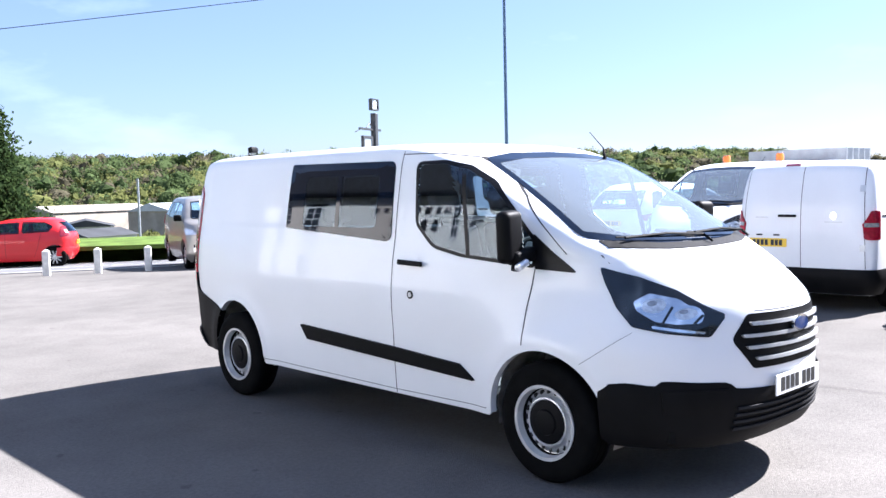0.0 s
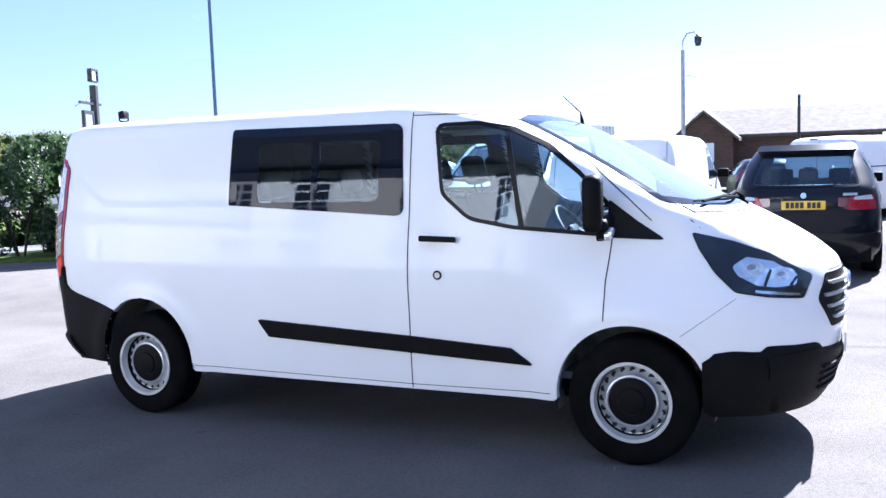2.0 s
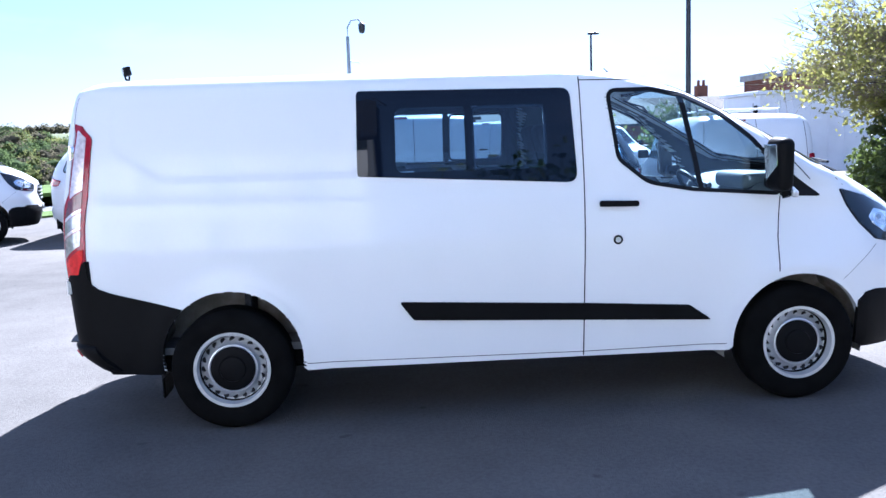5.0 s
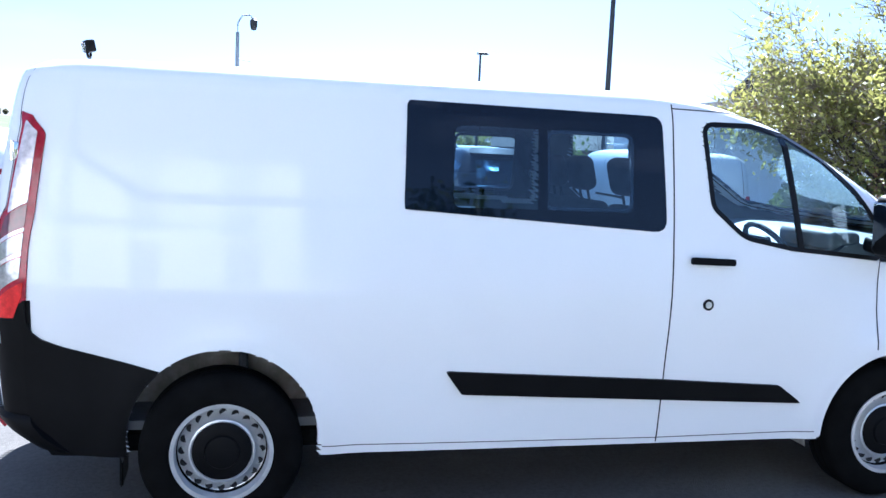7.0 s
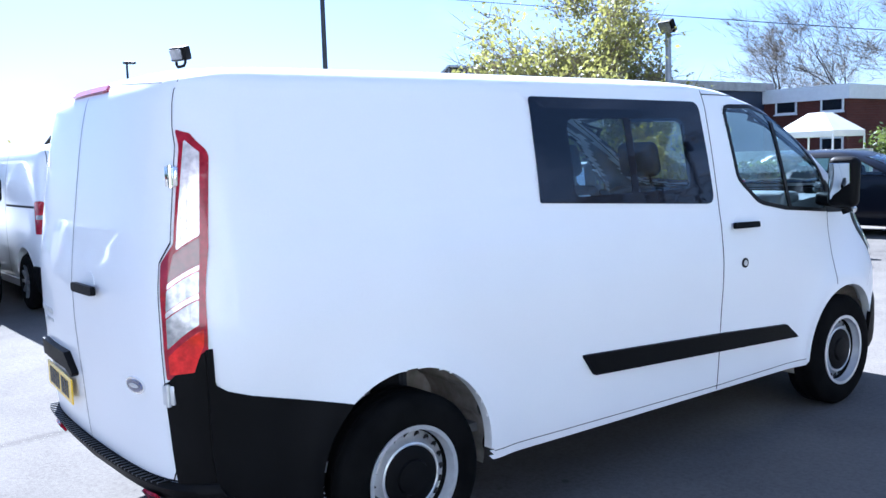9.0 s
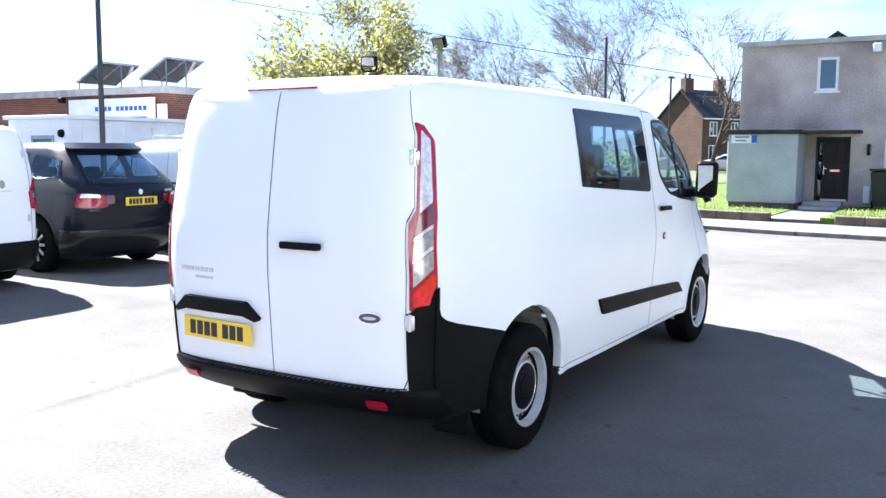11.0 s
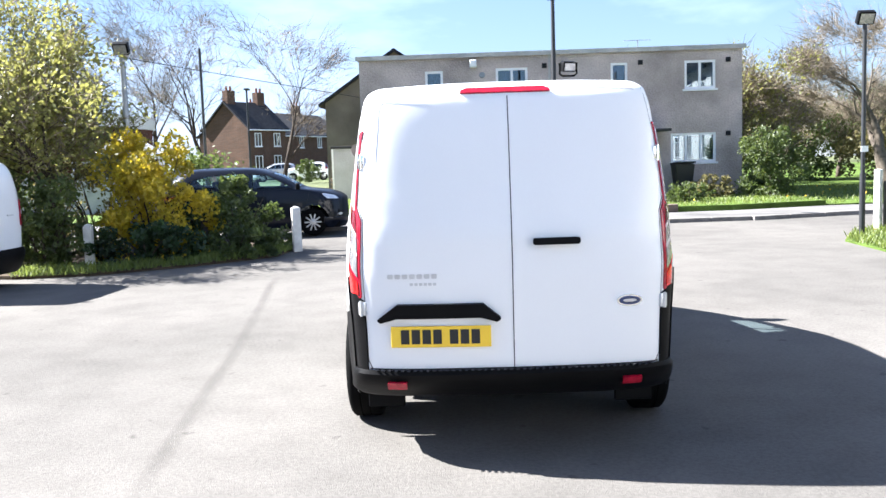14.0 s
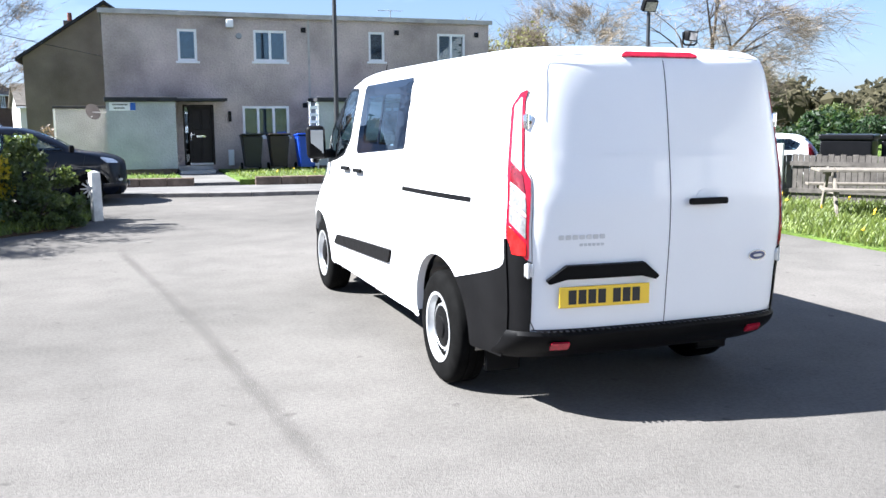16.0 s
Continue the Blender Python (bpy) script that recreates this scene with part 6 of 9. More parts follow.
def brickwork(name, one, two, mortar, horizontal="X"):
    """Coursed brick at true size, 215 by 65 with pale joints."""
    m = bpy.data.materials.new(name)
    m.use_nodes = True
    n, l = m.node_tree.nodes, m.node_tree.links
    b = n["Principled BSDF"]
    b.inputs["Roughness"].default_value = 0.9
    b.inputs["Specular IOR Level"].default_value = 0.15
    geo = n.new("ShaderNodeNewGeometry")
    sp = n.new("ShaderNodeSeparateXYZ")
    ad = n.new("ShaderNodeMath")
    co = n.new("ShaderNodeCombineXYZ")
    l.new(geo.outputs["Position"], sp.inputs[0])
    l.new(sp.outputs["X"], ad.inputs[0])
    l.new(sp.outputs["Y"], ad.inputs[1])
    l.new(ad.outputs["Value"], co.inputs["X"])
    l.new(sp.outputs["Z"], co.inputs["Y"])
    br = n.new("ShaderNodeTexBrick")
    br.inputs["Scale"].default_value = 1.0
    br.inputs["Brick Width"].default_value, br.inputs["Row Height"].default_value, br.inputs["Mortar Size"].default_value = 0.225, 0.075, 0.008
    br.inputs["Color1"].default_value, br.inputs["Color2"].default_value, br.inputs["Mortar"].default_value = (*one, 1), (*two, 1), (*mortar, 1)
    l.new(co.outputs["Vector"], br.inputs["Vector"])
    st = n.new("ShaderNodeTexNoise")
    st.inputs["Scale"].default_value = 0.9
    st.inputs["Detail"].default_value = 5.0
    l.new(geo.outputs["Position"], st.inputs["Vector"])
    rg = n.new("ShaderNodeMapRange")
    rg.inputs["To Min"].default_value, rg.inputs["To Max"].default_value = 0.65, 1.3
    l.new(st.outputs["Fac"], rg.inputs["Value"])
    mx = n.new("ShaderNodeMixRGB")
    mx.blend_type = "MULTIPLY"
    mx.inputs["Fac"].default_value = 1.0
    l.new(br.outputs["Color"], mx.inputs["Color1"])
    l.new(rg.outputs["Result"], mx.inputs["Color2"])
    l.new(mx.outputs["Color"], b.inputs["Base Color"])
    bp = n.new("ShaderNodeBump")
    bp.inputs["Distance"].default_value = 0.01
    l.new(br.outputs["Fac"], bp.inputs["Height"])
    bp.invert = True
    l.new(bp.outputs["Normal"], b.inputs["Normal"])
    return m


BRICK = brickwork("red_brick_courses", (0.25, 0.085, 0.05), (0.17, 0.06, 0.04), (0.28, 0.22, 0.18))
BRICK_DARK = brickwork("dark_red_brick_courses", (0.12, 0.035, 0.028), (0.09, 0.028, 0.024), (0.12, 0.08, 0.07))
SOOTBRICK = brickwork("sooty_brown_brick_courses", (0.13, 0.075, 0.05), (0.09, 0.055, 0.04), (0.12, 0.10, 0.085))
STONE_WALL = surf("sooty_stone", (0.13, 0.10, 0.08), rough=0.95, vary=0.35, scale=3, bump=0.02, bscale=10)
ROOFTILE = surf("grey_brown_roof_tiles", (0.105, 0.095, 0.083), rough=0.9, vary=0.25, scale=3, bump=0.02, bscale=8)
SLATE = surf("dark_slate_roof", (0.028, 0.028, 0.031), rough=0.75, vary=0.3, scale=4, bump=0.01, bscale=12)
CONCRETE = surf("pale_concrete", (0.42, 0.41, 0.39), rough=0.9, vary=0.2, scale=2.5, bump=0.005, bscale=40)
WHITEWALL = surf("white_painted_wall", (0.80, 0.78, 0.73), rough=0.85, vary=0.06, scale=1.2, bump=0.004, bscale=60)
SHEETW = surf("white_sheet_cladding", (0.78, 0.80, 0.83), rough=0.55, vary=0.07, scale=1.5)
CLAD_BLUE = surf("dark_blue_cladding", (0.02, 0.03, 0.06), rough=0.5, vary=0.15, scale=2)
POLEBLACK = surf("black_column_paint", (0.02, 0.022, 0.025), rough=0.5, vary=0.2, scale=5)
GALV = surf("galvanised_steel", (0.32, 0.34, 0.36), rough=0.5, vary=0.15, scale=5, metal=0.6)
BLUEGREY = surf("blue_grey_column_paint", (0.10, 0.16, 0.24), rough=0.5, vary=0.15, scale=4)
WOODGREY = surf("weathered_grey_timber", (0.095, 0.086, 0.078), rough=0.9, vary=0.3, scale=7, bump=0.006, bscale=50)
WOODPALE = surf("sun_bleached_timber", (0.17, 0.152, 0.128), rough=0.9, vary=0.2, scale=8, bump=0.004, bscale=50)
WHITEPOST = surf("flaking_white_post_paint", (0.62, 0.61, 0.57), rough=0.85, vary=0.15, scale=7, bump=0.005, bscale=40)
BIN_GREY = surf("dark_grey_bin_plastic", (0.010, 0.011, 0.011), rough=0.6, vary=0.15, scale=5)
BIN_BROWN = surf("brown_bin_plastic", (0.024, 0.015, 0.010), rough=0.6, vary=0.15, scale=5)
BIN_BLUE = surf("blue_bin_plastic", (0.01, 0.05, 0.42), rough=0.45, vary=0.1, scale=5)
PANELBLUE = surf("solar_panel_glass", (0.02, 0.025, 0.04), rough=0.15, vary=0.1, scale=3, coat=1.0)
SIGNBLUE = surf("blue_sign_face", (0.03, 0.10, 0.42), rough=0.5, vary=0.05)
CURTAIN = surf("pale_curtain", (0.42, 0.47, 0.52), rough=0.9, vary=0.15, scale=9)
GLASS_HOUSE = glass("house_window_glass", (0.45, 0.52, 0.58), 0.12)


def land(x, y):
    """Level round the car park; falls beyond the road to a valley, then a far hill."""
    d = (y - 21.0) * 0.86 + x * 0.42
    if d < -4:
        return 0.0
    if d < 9:
        return -0.045 * (d + 4)
    z = -0.585 - 0.105 * (d - 9)
    if d > 85:
        z = -8.565 - 0.02 * (d - 85)
    if d > 170:
        z = min(-10.265 + (d - 170) * 0.16, 8.0 + (d - 284) * 0.01)
    return min(max(z, -12.0), 13.0)


def build_ground():
    bm = bmesh.new()
    near = [-40 + 2 * k for k in range(72)]
    far = [104, 112, 122, 134, 148, 162, 178, 195, 215, 240, 270, 300, 340, 380, 430, 500, 600, 750, 900]
    xs = [-900, -600, -400, -250, -160, -100, -60] + near + far
    ys = [-900, -500, -250, -120, -70, -50] + near + far
    grid = [[bm.verts.new((x, y, land(x, y) - 0.004)) for y in ys] for x in xs]
    for i in range(len(xs) - 1):
        for j in range(len(ys) - 1):
            f = bm.faces.new((grid[i][j], grid[i + 1][j], grid[i + 1][j + 1], grid[i][j + 1]))
            c = f.calc_center_median()
            d = (c.y - 21.0) * 0.86 + c.x * 0.42
            if d > 12 or c.y < -40 or c.x > 60 or c.x < -40:
                f.material_index = 1
    tagged(part("ground", bm, [ASPHALT, FIELD]), "weathered grey asphalt car park, rough land beyond", "ground", kind="structure")


def slab(name, poly, z0, z1, mat, label, category="ground"):
    bm = prism(poly, z0, z1)
    for v in bm.verts:
        v.co.z += land(v.co.x, v.co.y)
    return tagged(part(name, bm, mat), label, category, kind="structure")


def along(pts, step):
    """Places and headings at even steps along a line of points."""
    out, carry = [], 0.0
    for a, b in zip(pts, pts[1:]):
        a, b = Vector(a), Vector(b)
        d = (b - a)
        n = int((d.length - carry) / step)
        for k in range(n + 1):
            s = carry + k * step
            if s <= d.length:
                q = a + d.normalized() * s
                out.append((q.x, q.y, math.degrees(math.atan2(d.y, d.x))))
        carry = (carry + (n + 1) * step) - d.length
    return out


def grass(name, label, area, n, seed, z=0.0, h=0.09, flowers=0, mat=None):
    """Blades of grass as one mass, with small yellow flowers."""
    rng = random.Random(seed)
    xs, ys = [p[0] for p in area], [p[1] for p in area]
    vs, fs = [], []
    while len(fs) < n:
        x, y = rng.uniform(min(xs), max(xs)), rng.uniform(min(ys), max(ys))
        if not inside(area, x, y):
            continue
        a, k = rng.uniform(0, 6.28), h * rng.uniform(0.4, 1.3)
        w = 0.012
        dx, dy = math.cos(a), math.sin(a)
        i = len(vs)
        vs += [(x - dx * w, y - dy * w, z), (x + dx * w, y + dy * w, z), (x + dx * w * 0.6 + dy * k * 0.3, y + dy * w * 0.6 - dx * k * 0.3, z + k * 0.7), (x + dy * k * 0.55, y - dx * k * 0.55, z + k)]
        fs.append((i, i + 1, i + 2, i + 3))
    tagged(from_lists(name, vs, fs, mat or GRASSM, None), label, "grass", kind="stuff")
    if flowers:
        pts = []
        while len(pts) < flowers:
            x, y = rng.uniform(min(xs), max(xs)), rng.uniform(min(ys), max(ys))
            if inside(area, x, y):
                pts += [((x + rng.gauss(0, 0.012), y + rng.gauss(0, 0.012), z + h * rng.uniform(0.9, 1.5)), 1.0) for _ in range(4)]
        a, b = quads(pts, 0.028, rng)
        tagged(from_lists("dandelions", a, b, PETAL, None), "scattered small yellow flowers in the grass", "flowers", kind="stuff")


build_ground()
KERBLINE = [(14.0, -12.9), (8.0, -12.6), (3.2, -11.75), (0.5, -11.05), (-2.5, -10.75), (-6.5, -10.9), (-9.0, -11.6), (-30.0, -13.0)]
slab("pavement", KERBLINE + [(-30.0, -15.0), (-9.0, -13.6), (-6.5, -12.95), (-2.5, -12.9), (3.2, -13.6), (8.0, -14.4), (14.0, -14.7)], -0.02, 0.075, PAVING, "grey footway beside the road", "pavement")
KERBSET = tagged(new("kerb"), "row of worn grey kerb stones", "kerb", kind="structure")
kerb_me = mesh_of("kerb_stone", box(-0.448, 0.448, -0.07, 0.07, -0.05, 0.088, 0.012, 2), KERB)
for x, y, a in along(KERBLINE, 0.905):
    share("kerb_stone", kerb_me, KERBSET, pose(x, y + 0.06, 0, 0, 0, a))
slab("front_lawn", [(-9.0, -13.75), (-6.5, -13.15), (-2.5, -13.1), (0.1, -13.4), (0.1, -18.3), (-9.0, -18.3)], -0.02, 0.20, TURF, "bright green front lawn", "lawn")
slab("side_lawn", [(1.3, -13.5), (3.2, -13.8), (8.0, -14.6), (14.0, -14.9), (14.0, -36.0), (3.05, -36.0), (3.05, -18.2), (1.3, -17.0)], -0.02, 0.16, TURF, "green lawn beside the house", "lawn")
slab("garden_path", [(0.1, -13.4), (1.3, -13.5), (1.3, -18.3), (0.1, -18.3)], -0.02, 0.14, PAVING, "grey path to the front door", "path")
WALLSET = tagged(new("garden_edging"), "low dark stone edging along the front lawn", "wall", kind="structure")
edge_me = mesh_of("edging_stone", box(-0.30, 0.30, -0.10, 0.10, 0.0, 0.27, 0.02, 2), STONE_WALL)
for x, y, a in along([(-9.0, -13.62), (-6.5, -13.02), (-2.5, -12.98), (0.0, -13.25)], 0.61) + along([(1.45, -13.45), (3.2, -13.68), (8.0, -14.5)], 0.61):
    if x > -5.2:
        share("edging_stone", edge_me, WALLSET, pose(x, y, 0, 0, 0, a))
grass("lawn_blades", "bright spring grass on the front lawn", [(-9.0, -13.8), (-6.5, -13.2), (-2.5, -13.2), (0.0, -13.5), (0.0, -17.2), (-9.0, -17.2)], 5000, 3, 0.2, 0.07, 60)
grass("lawn_blades", "bright spring grass beside the house", [(1.4, -13.7), (3.2, -14.0), (9.0, -14.9), (9.0, -24.0), (3.2, -24.0), (3.2, -17.0), (1.4, -17.0)], 4000, 4, 0.16, 0.08)
# pub garden beside the car park
GARDEN = [(-5.75, 6.0), (-5.85, -0.6), (-5.95, -3.2), (-6.1, -5.9), (-6.9, -7.4), (-8.6, -7.9), (-14.0, -8.2), (-13.2, 3.0), (-9.0, 6.0)]
slab("garden_lawn", GARDEN, -0.02, 0.03, TURF, "rough green grass beside the car park", "lawn")
grass("garden_grass", "long rough grass with daisies", [(-5.8, 2.0), (-5.85, -0.6), (-5.95, -3.2), (-6.1, -5.9), (-6.9, -7.3), (-10.5, -7.5), (-11.5, 2.0)], 16000, 5, 0.03, 0.12, 170)
# park across the road
slab("park_lawn", [(-9.0, -13.75), (-30.0, -15.2), (-60.0, -22.0), (-60.0, -60.0), (-9.0, -60.0)], -0.02, 0.10, TURF, "open green park lawn", "lawn")
grass("park_grass", "mown park grass with dandelions", [(-9.2, -14.0), (-24.0, -15.2), (-24.0, -24.0), (-9.2, -24.0)], 6000, 6, 0.1, 0.09, 120)
# planted bed
BED = [(3.25, -7.5), (3.35, -6.3), (4.5, -5.2), (5.8, -4.4), (6.9, -4.25), (9.6, -5.0), (9.8, -8.4), (3.6, -8.7)]
slab("planting_bed", BED, -0.02, 0.05, SOIL, "dark soil bed with shrubs", "bed")
grass("bed_weeds", "rough grass and weeds edging the bed", [(3.2, -7.5), (3.3, -6.2), (4.5, -5.1), (5.8, -4.3), (6.9, -4.2), (7.2, -4.8), (5.8, -5.0), (4.7, -5.8), (3.8, -6.6), (3.8, -7.5)], 2600, 7, 0.04, 0.13, 40)
# verge by the hedge and road beyond the bollards
slab("hedge_verge", [(6.3, 14.6), (7.3, 12.6), (14.0, 12.9), (20.0, 9.0), (22.0, 11.0), (15.0, 15.6), (8.0, 17.0)], -0.02, 0.05, TURF, "grass verge under the hedge", "lawn")
ROADDIR = Vector((0.87, -0.49, 0))
slab("far_road", [tuple((Vector((3.0, 19.8, 0)) + ROADDIR * a + Vector((0.49, 0.87, 0)) * b).xy) for a, b in ((-60, 0), (60, 0), (60, 6.2), (-60, 6.2))], -0.02, 0.012, surf("road_asphalt", (0.12, 0.12, 0.122), rough=0.95, vary=0.1, scale=0.5, bump=0.004, bscale=110), "grey road beyond the posts", "road")
for b, w in ((0.35, 0.09), (5.85, 0.09), (3.1, 0.07)):
    slab("road_line", [tuple((Vector((3.0, 19.8, 0)) + ROADDIR * a + Vector((0.49, 0.87, 0)) * c).xy) for a, c in ((-30, b), (30, b), (30, b + w), (-30, b + w))], 0.0, 0.018, surf("road_paint", (0.6, 0.6, 0.58), rough=0.8, vary=0.2, scale=3), "white painted road line", "road marking")
bank = bmesh.new()
ring = [[bank.verts.new((Vector((3.0, 19.8, z)) + ROADDIR.to_3d() * q + Vector((0.49, 0.87, 0)) * w)) for w, z in ((6.3, -0.05), (6.3, 0.08), (7.2, 0.13), (8.4, 0.17), (9.5, 0.20), (10.4, -0.9))] for q in (-40, 45)]
for k in range(5):
    bank.faces.new((ring[0][k], ring[1][k], ring[1][k + 1], ring[0][k + 1]))
bmesh.ops.recalc_face_normals(bank, faces=bank.faces[:])
tagged(part("road_verge", bank, TURF), "grassy bank rising beyond the road", "ground", kind="structure")

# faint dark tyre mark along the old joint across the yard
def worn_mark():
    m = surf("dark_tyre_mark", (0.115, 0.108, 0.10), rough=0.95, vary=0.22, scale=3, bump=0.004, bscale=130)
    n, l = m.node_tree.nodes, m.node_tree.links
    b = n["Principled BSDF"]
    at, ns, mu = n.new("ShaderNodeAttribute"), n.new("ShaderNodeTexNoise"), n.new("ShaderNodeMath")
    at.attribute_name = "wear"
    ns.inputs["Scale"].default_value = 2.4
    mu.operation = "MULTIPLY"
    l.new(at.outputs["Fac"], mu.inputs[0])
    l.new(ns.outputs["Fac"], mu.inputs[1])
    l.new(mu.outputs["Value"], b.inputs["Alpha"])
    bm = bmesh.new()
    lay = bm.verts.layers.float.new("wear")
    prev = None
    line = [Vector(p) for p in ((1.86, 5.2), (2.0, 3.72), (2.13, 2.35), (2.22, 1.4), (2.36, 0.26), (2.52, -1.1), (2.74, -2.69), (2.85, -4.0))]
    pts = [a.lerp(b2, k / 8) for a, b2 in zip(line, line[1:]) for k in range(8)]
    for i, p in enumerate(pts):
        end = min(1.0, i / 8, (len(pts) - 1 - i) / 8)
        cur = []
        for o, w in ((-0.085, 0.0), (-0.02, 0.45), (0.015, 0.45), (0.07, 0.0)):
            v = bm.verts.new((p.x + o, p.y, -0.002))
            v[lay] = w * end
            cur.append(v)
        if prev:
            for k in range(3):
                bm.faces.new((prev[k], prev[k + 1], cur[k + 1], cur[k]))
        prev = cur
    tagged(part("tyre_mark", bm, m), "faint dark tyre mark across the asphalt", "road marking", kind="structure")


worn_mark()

crew = crew_van()


# ---- the row of parked vehicles ----
def other_van(m, label):
    v = copy_thing(crew, m)
    v.name = "panel_van"
    tagged(v, label, "van", "parked vehicles")
    return v


vehicle("panel_van", "white panel van with upright red tail lamps", "van", pose(10.63, 1.95, 0, 0, 0, 90), EXPERT)
vehicle("off_roader", "black off-road estate car with tinted rear window", "car", pose(10.5, -0.52, 0, 0, 0, 90), X5)
small, SB = vehicle("small_van", "small white van with a roof rack", "van", pose(9.93, -3.25, 0, 0, 0, 84), BERLINGO)
for y in (1.3, 2.6):
    r = part("roof_bar", join(tube((-0.62, y, 1.86), (0.62, y, 1.86), 0.014, seg=8), tube((-0.60, y, 1.74), (-0.60, y, 1.87), 0.016, seg=8), tube((0.60, y, 1.74), (0.60, y, 1.87), 0.016, seg=8), tube((-0.62, y, 1.86), (-0.62, y, 1.98), 0.01, seg=6), tube((0.62, y, 1.86), (0.62, y, 1.98), 0.01, seg=6)), GALV, small, "steel roof bar with end stops")
v = other_van(pose(7.95, 4.05, 0, 0, 0, -90), "white van with an orange roof beacon, nose to the yard")
for x in (-0.5, 0.45):
    part("beacon", moved(lathe([(0.0, 0.16), (0.05, 0.155), (0.065, 0.13), (0.065, 0.03), (0.075, 0.02), (0.075, 0.0), (0, 0)], 20), pose(x, 1.45, 1.97)), AMBER, v, "orange roof beacon", True)
part("side_stripe", VAN.patch("right", [(0.15, 0.93), (0.15, 0.965), (1.15, 0.975), (1.15, 0.94)], 0.004, 0.004, 0.1), PLATE_Y, v, "yellow side stripe")
part("bed_cage", join(*[box(-0.9, 0.9, 3.0 + 0.25 * k, 3.04 + 0.25 * k, 2.0, 2.22) for k in range(5)]), GALV, v, "dark steel load rack")
v = other_van(pose(10.55, 14.3, -0.12, 0, 0, 132), "white van with a ladder rack beside the hedge")
for y in (1.5, 2.6, 3.7):
    part("rack_bar", join(tube((-0.75, y, 2.1), (0.75, y, 2.1), 0.02, seg=8), tube((-0.72, y, 1.93), (-0.72, y, 2.1), 0.015, seg=6), tube((0.72, y, 1.93), (0.72, y, 2.1), 0.015, seg=6)), GALV, v, "steel rack bar")
part("rack_rail", join(tube((-0.75, 1.4, 2.1), (-0.75, 3.95, 2.1), 0.018, seg=8), tube((0.75, 1.4, 2.1), (0.75, 3.95, 2.1), 0.018, seg=8)), GALV, v, "steel side rail")
other_van(pose(10.5, 9.6, 0, 0, 0, 28), "white van with black side mouldings, parked across")
vehicle("hatchback", "white off-road hatchback seen from behind", "car", pose(13.6, 7.4, 0, 0, 0, 90), recoloured(KUGA, WHITE_OLD))
vehicle("people_carrier", "champagne people carrier facing the yard", "car", pose(6.3, 16.1, -0.12, 0, 0, -19), GALAXY)
vehicle("hatchback", "small red hatchback on the road", "car", pose(3.5, 25.95, -0.42, 0, 0, 240), HATCH)
vehicle("off_roader", "dark blue off-roader parked at the kerb", "car", pose(3.45, -10.9, 0, 0, 0, -81) @ Matrix.Scale(0.89, 4), KUGA)
vehicle("hatchback", "dark blue hatchback in the far row", "car", pose(20.5, 1.2, 0, 0, 0, 100), recoloured(HATCH, NAVY))
vehicle("panel_van", "white panel van in the far row", "van", pose(20.5, -2.4, 0, 0, 0, 60), EXPERT)
vehicle("small_van", "small white van in the far row", "van", pose(22.5, -5.2, 0, 0, 0, -70), BERLINGO)
vehicle("hatchback", "white hatchback parked beyond the lawn", "car", pose(13.6, -65.0, 0, 0, 0, 100), recoloured(HATCH, WHITE_OLD))
vehicle("hatchback", "silver hatchback parked beyond the lawn", "car", pose(16.1, -64.5, 0, 0, 0, 110), recoloured(HATCH, SILVERP))
vehicle("hatchback", "white hatchback behind the fence", "car", pose(-9.9, -9.2, 0, 0, 0, 60) @ Matrix.Scale(0.84, 4), recoloured(HATCH, WHITE_OLD))


# ---- the terrace across the road ----
def sash(parent, x0, x1, z0, z1, y, lights, face=1, curtain=True):
    """A white framed window set in a wall that faces +y (face 1) or -y; lights: how many panes side by side."""
    f = face
    w = part("window", join(box(x0, x1, y - 0.05 * f, y + 0.03 * f, z0, z0 + 0.07), box(x0, x1, y - 0.05 * f, y + 0.03 * f, z1 - 0.07, z1), box(x0, x0 + 0.07, y - 0.05 * f, y + 0.03 * f, z0 + 0.07, z1 - 0.07), box(x1 - 0.07, x1, y - 0.05 * f, y + 0.03 * f, z0 + 0.07, z1 - 0.07)), UPVC, parent, "white framed window")
    n = lights
    for k in range(1, n):
        xm = x0 + (x1 - x0) * k / n
        part("mullion", box(xm - 0.035, xm + 0.035, y - 0.04 * f, y + 0.025 * f, z0 + 0.07, z1 - 0.07), UPVC, w)
    for k in range(n):
        a, b = x0 + (x1 - x0) * k / n + 0.04, x0 + (x1 - x0) * (k + 1) / n - 0.04
        part("pane", box(a, b, y - 0.022 * f, y - 0.018 * f, z0 + 0.06, z1 - 0.06), GLASS_HOUSE, w, "reflecting glass")
    if curtain:
        part("curtain", box(x0 + 0.05, x1 - 0.05, y - 0.16 * f, y - 0.15 * f, z0 + 0.05, z1 - 0.05), CURTAIN, w)
    part("sill", box(x0 - 0.06, x1 + 0.06, y, y + 0.09 * f, z0 - 0.06, z0, 0.008, 1), UPVC, w)
    return w


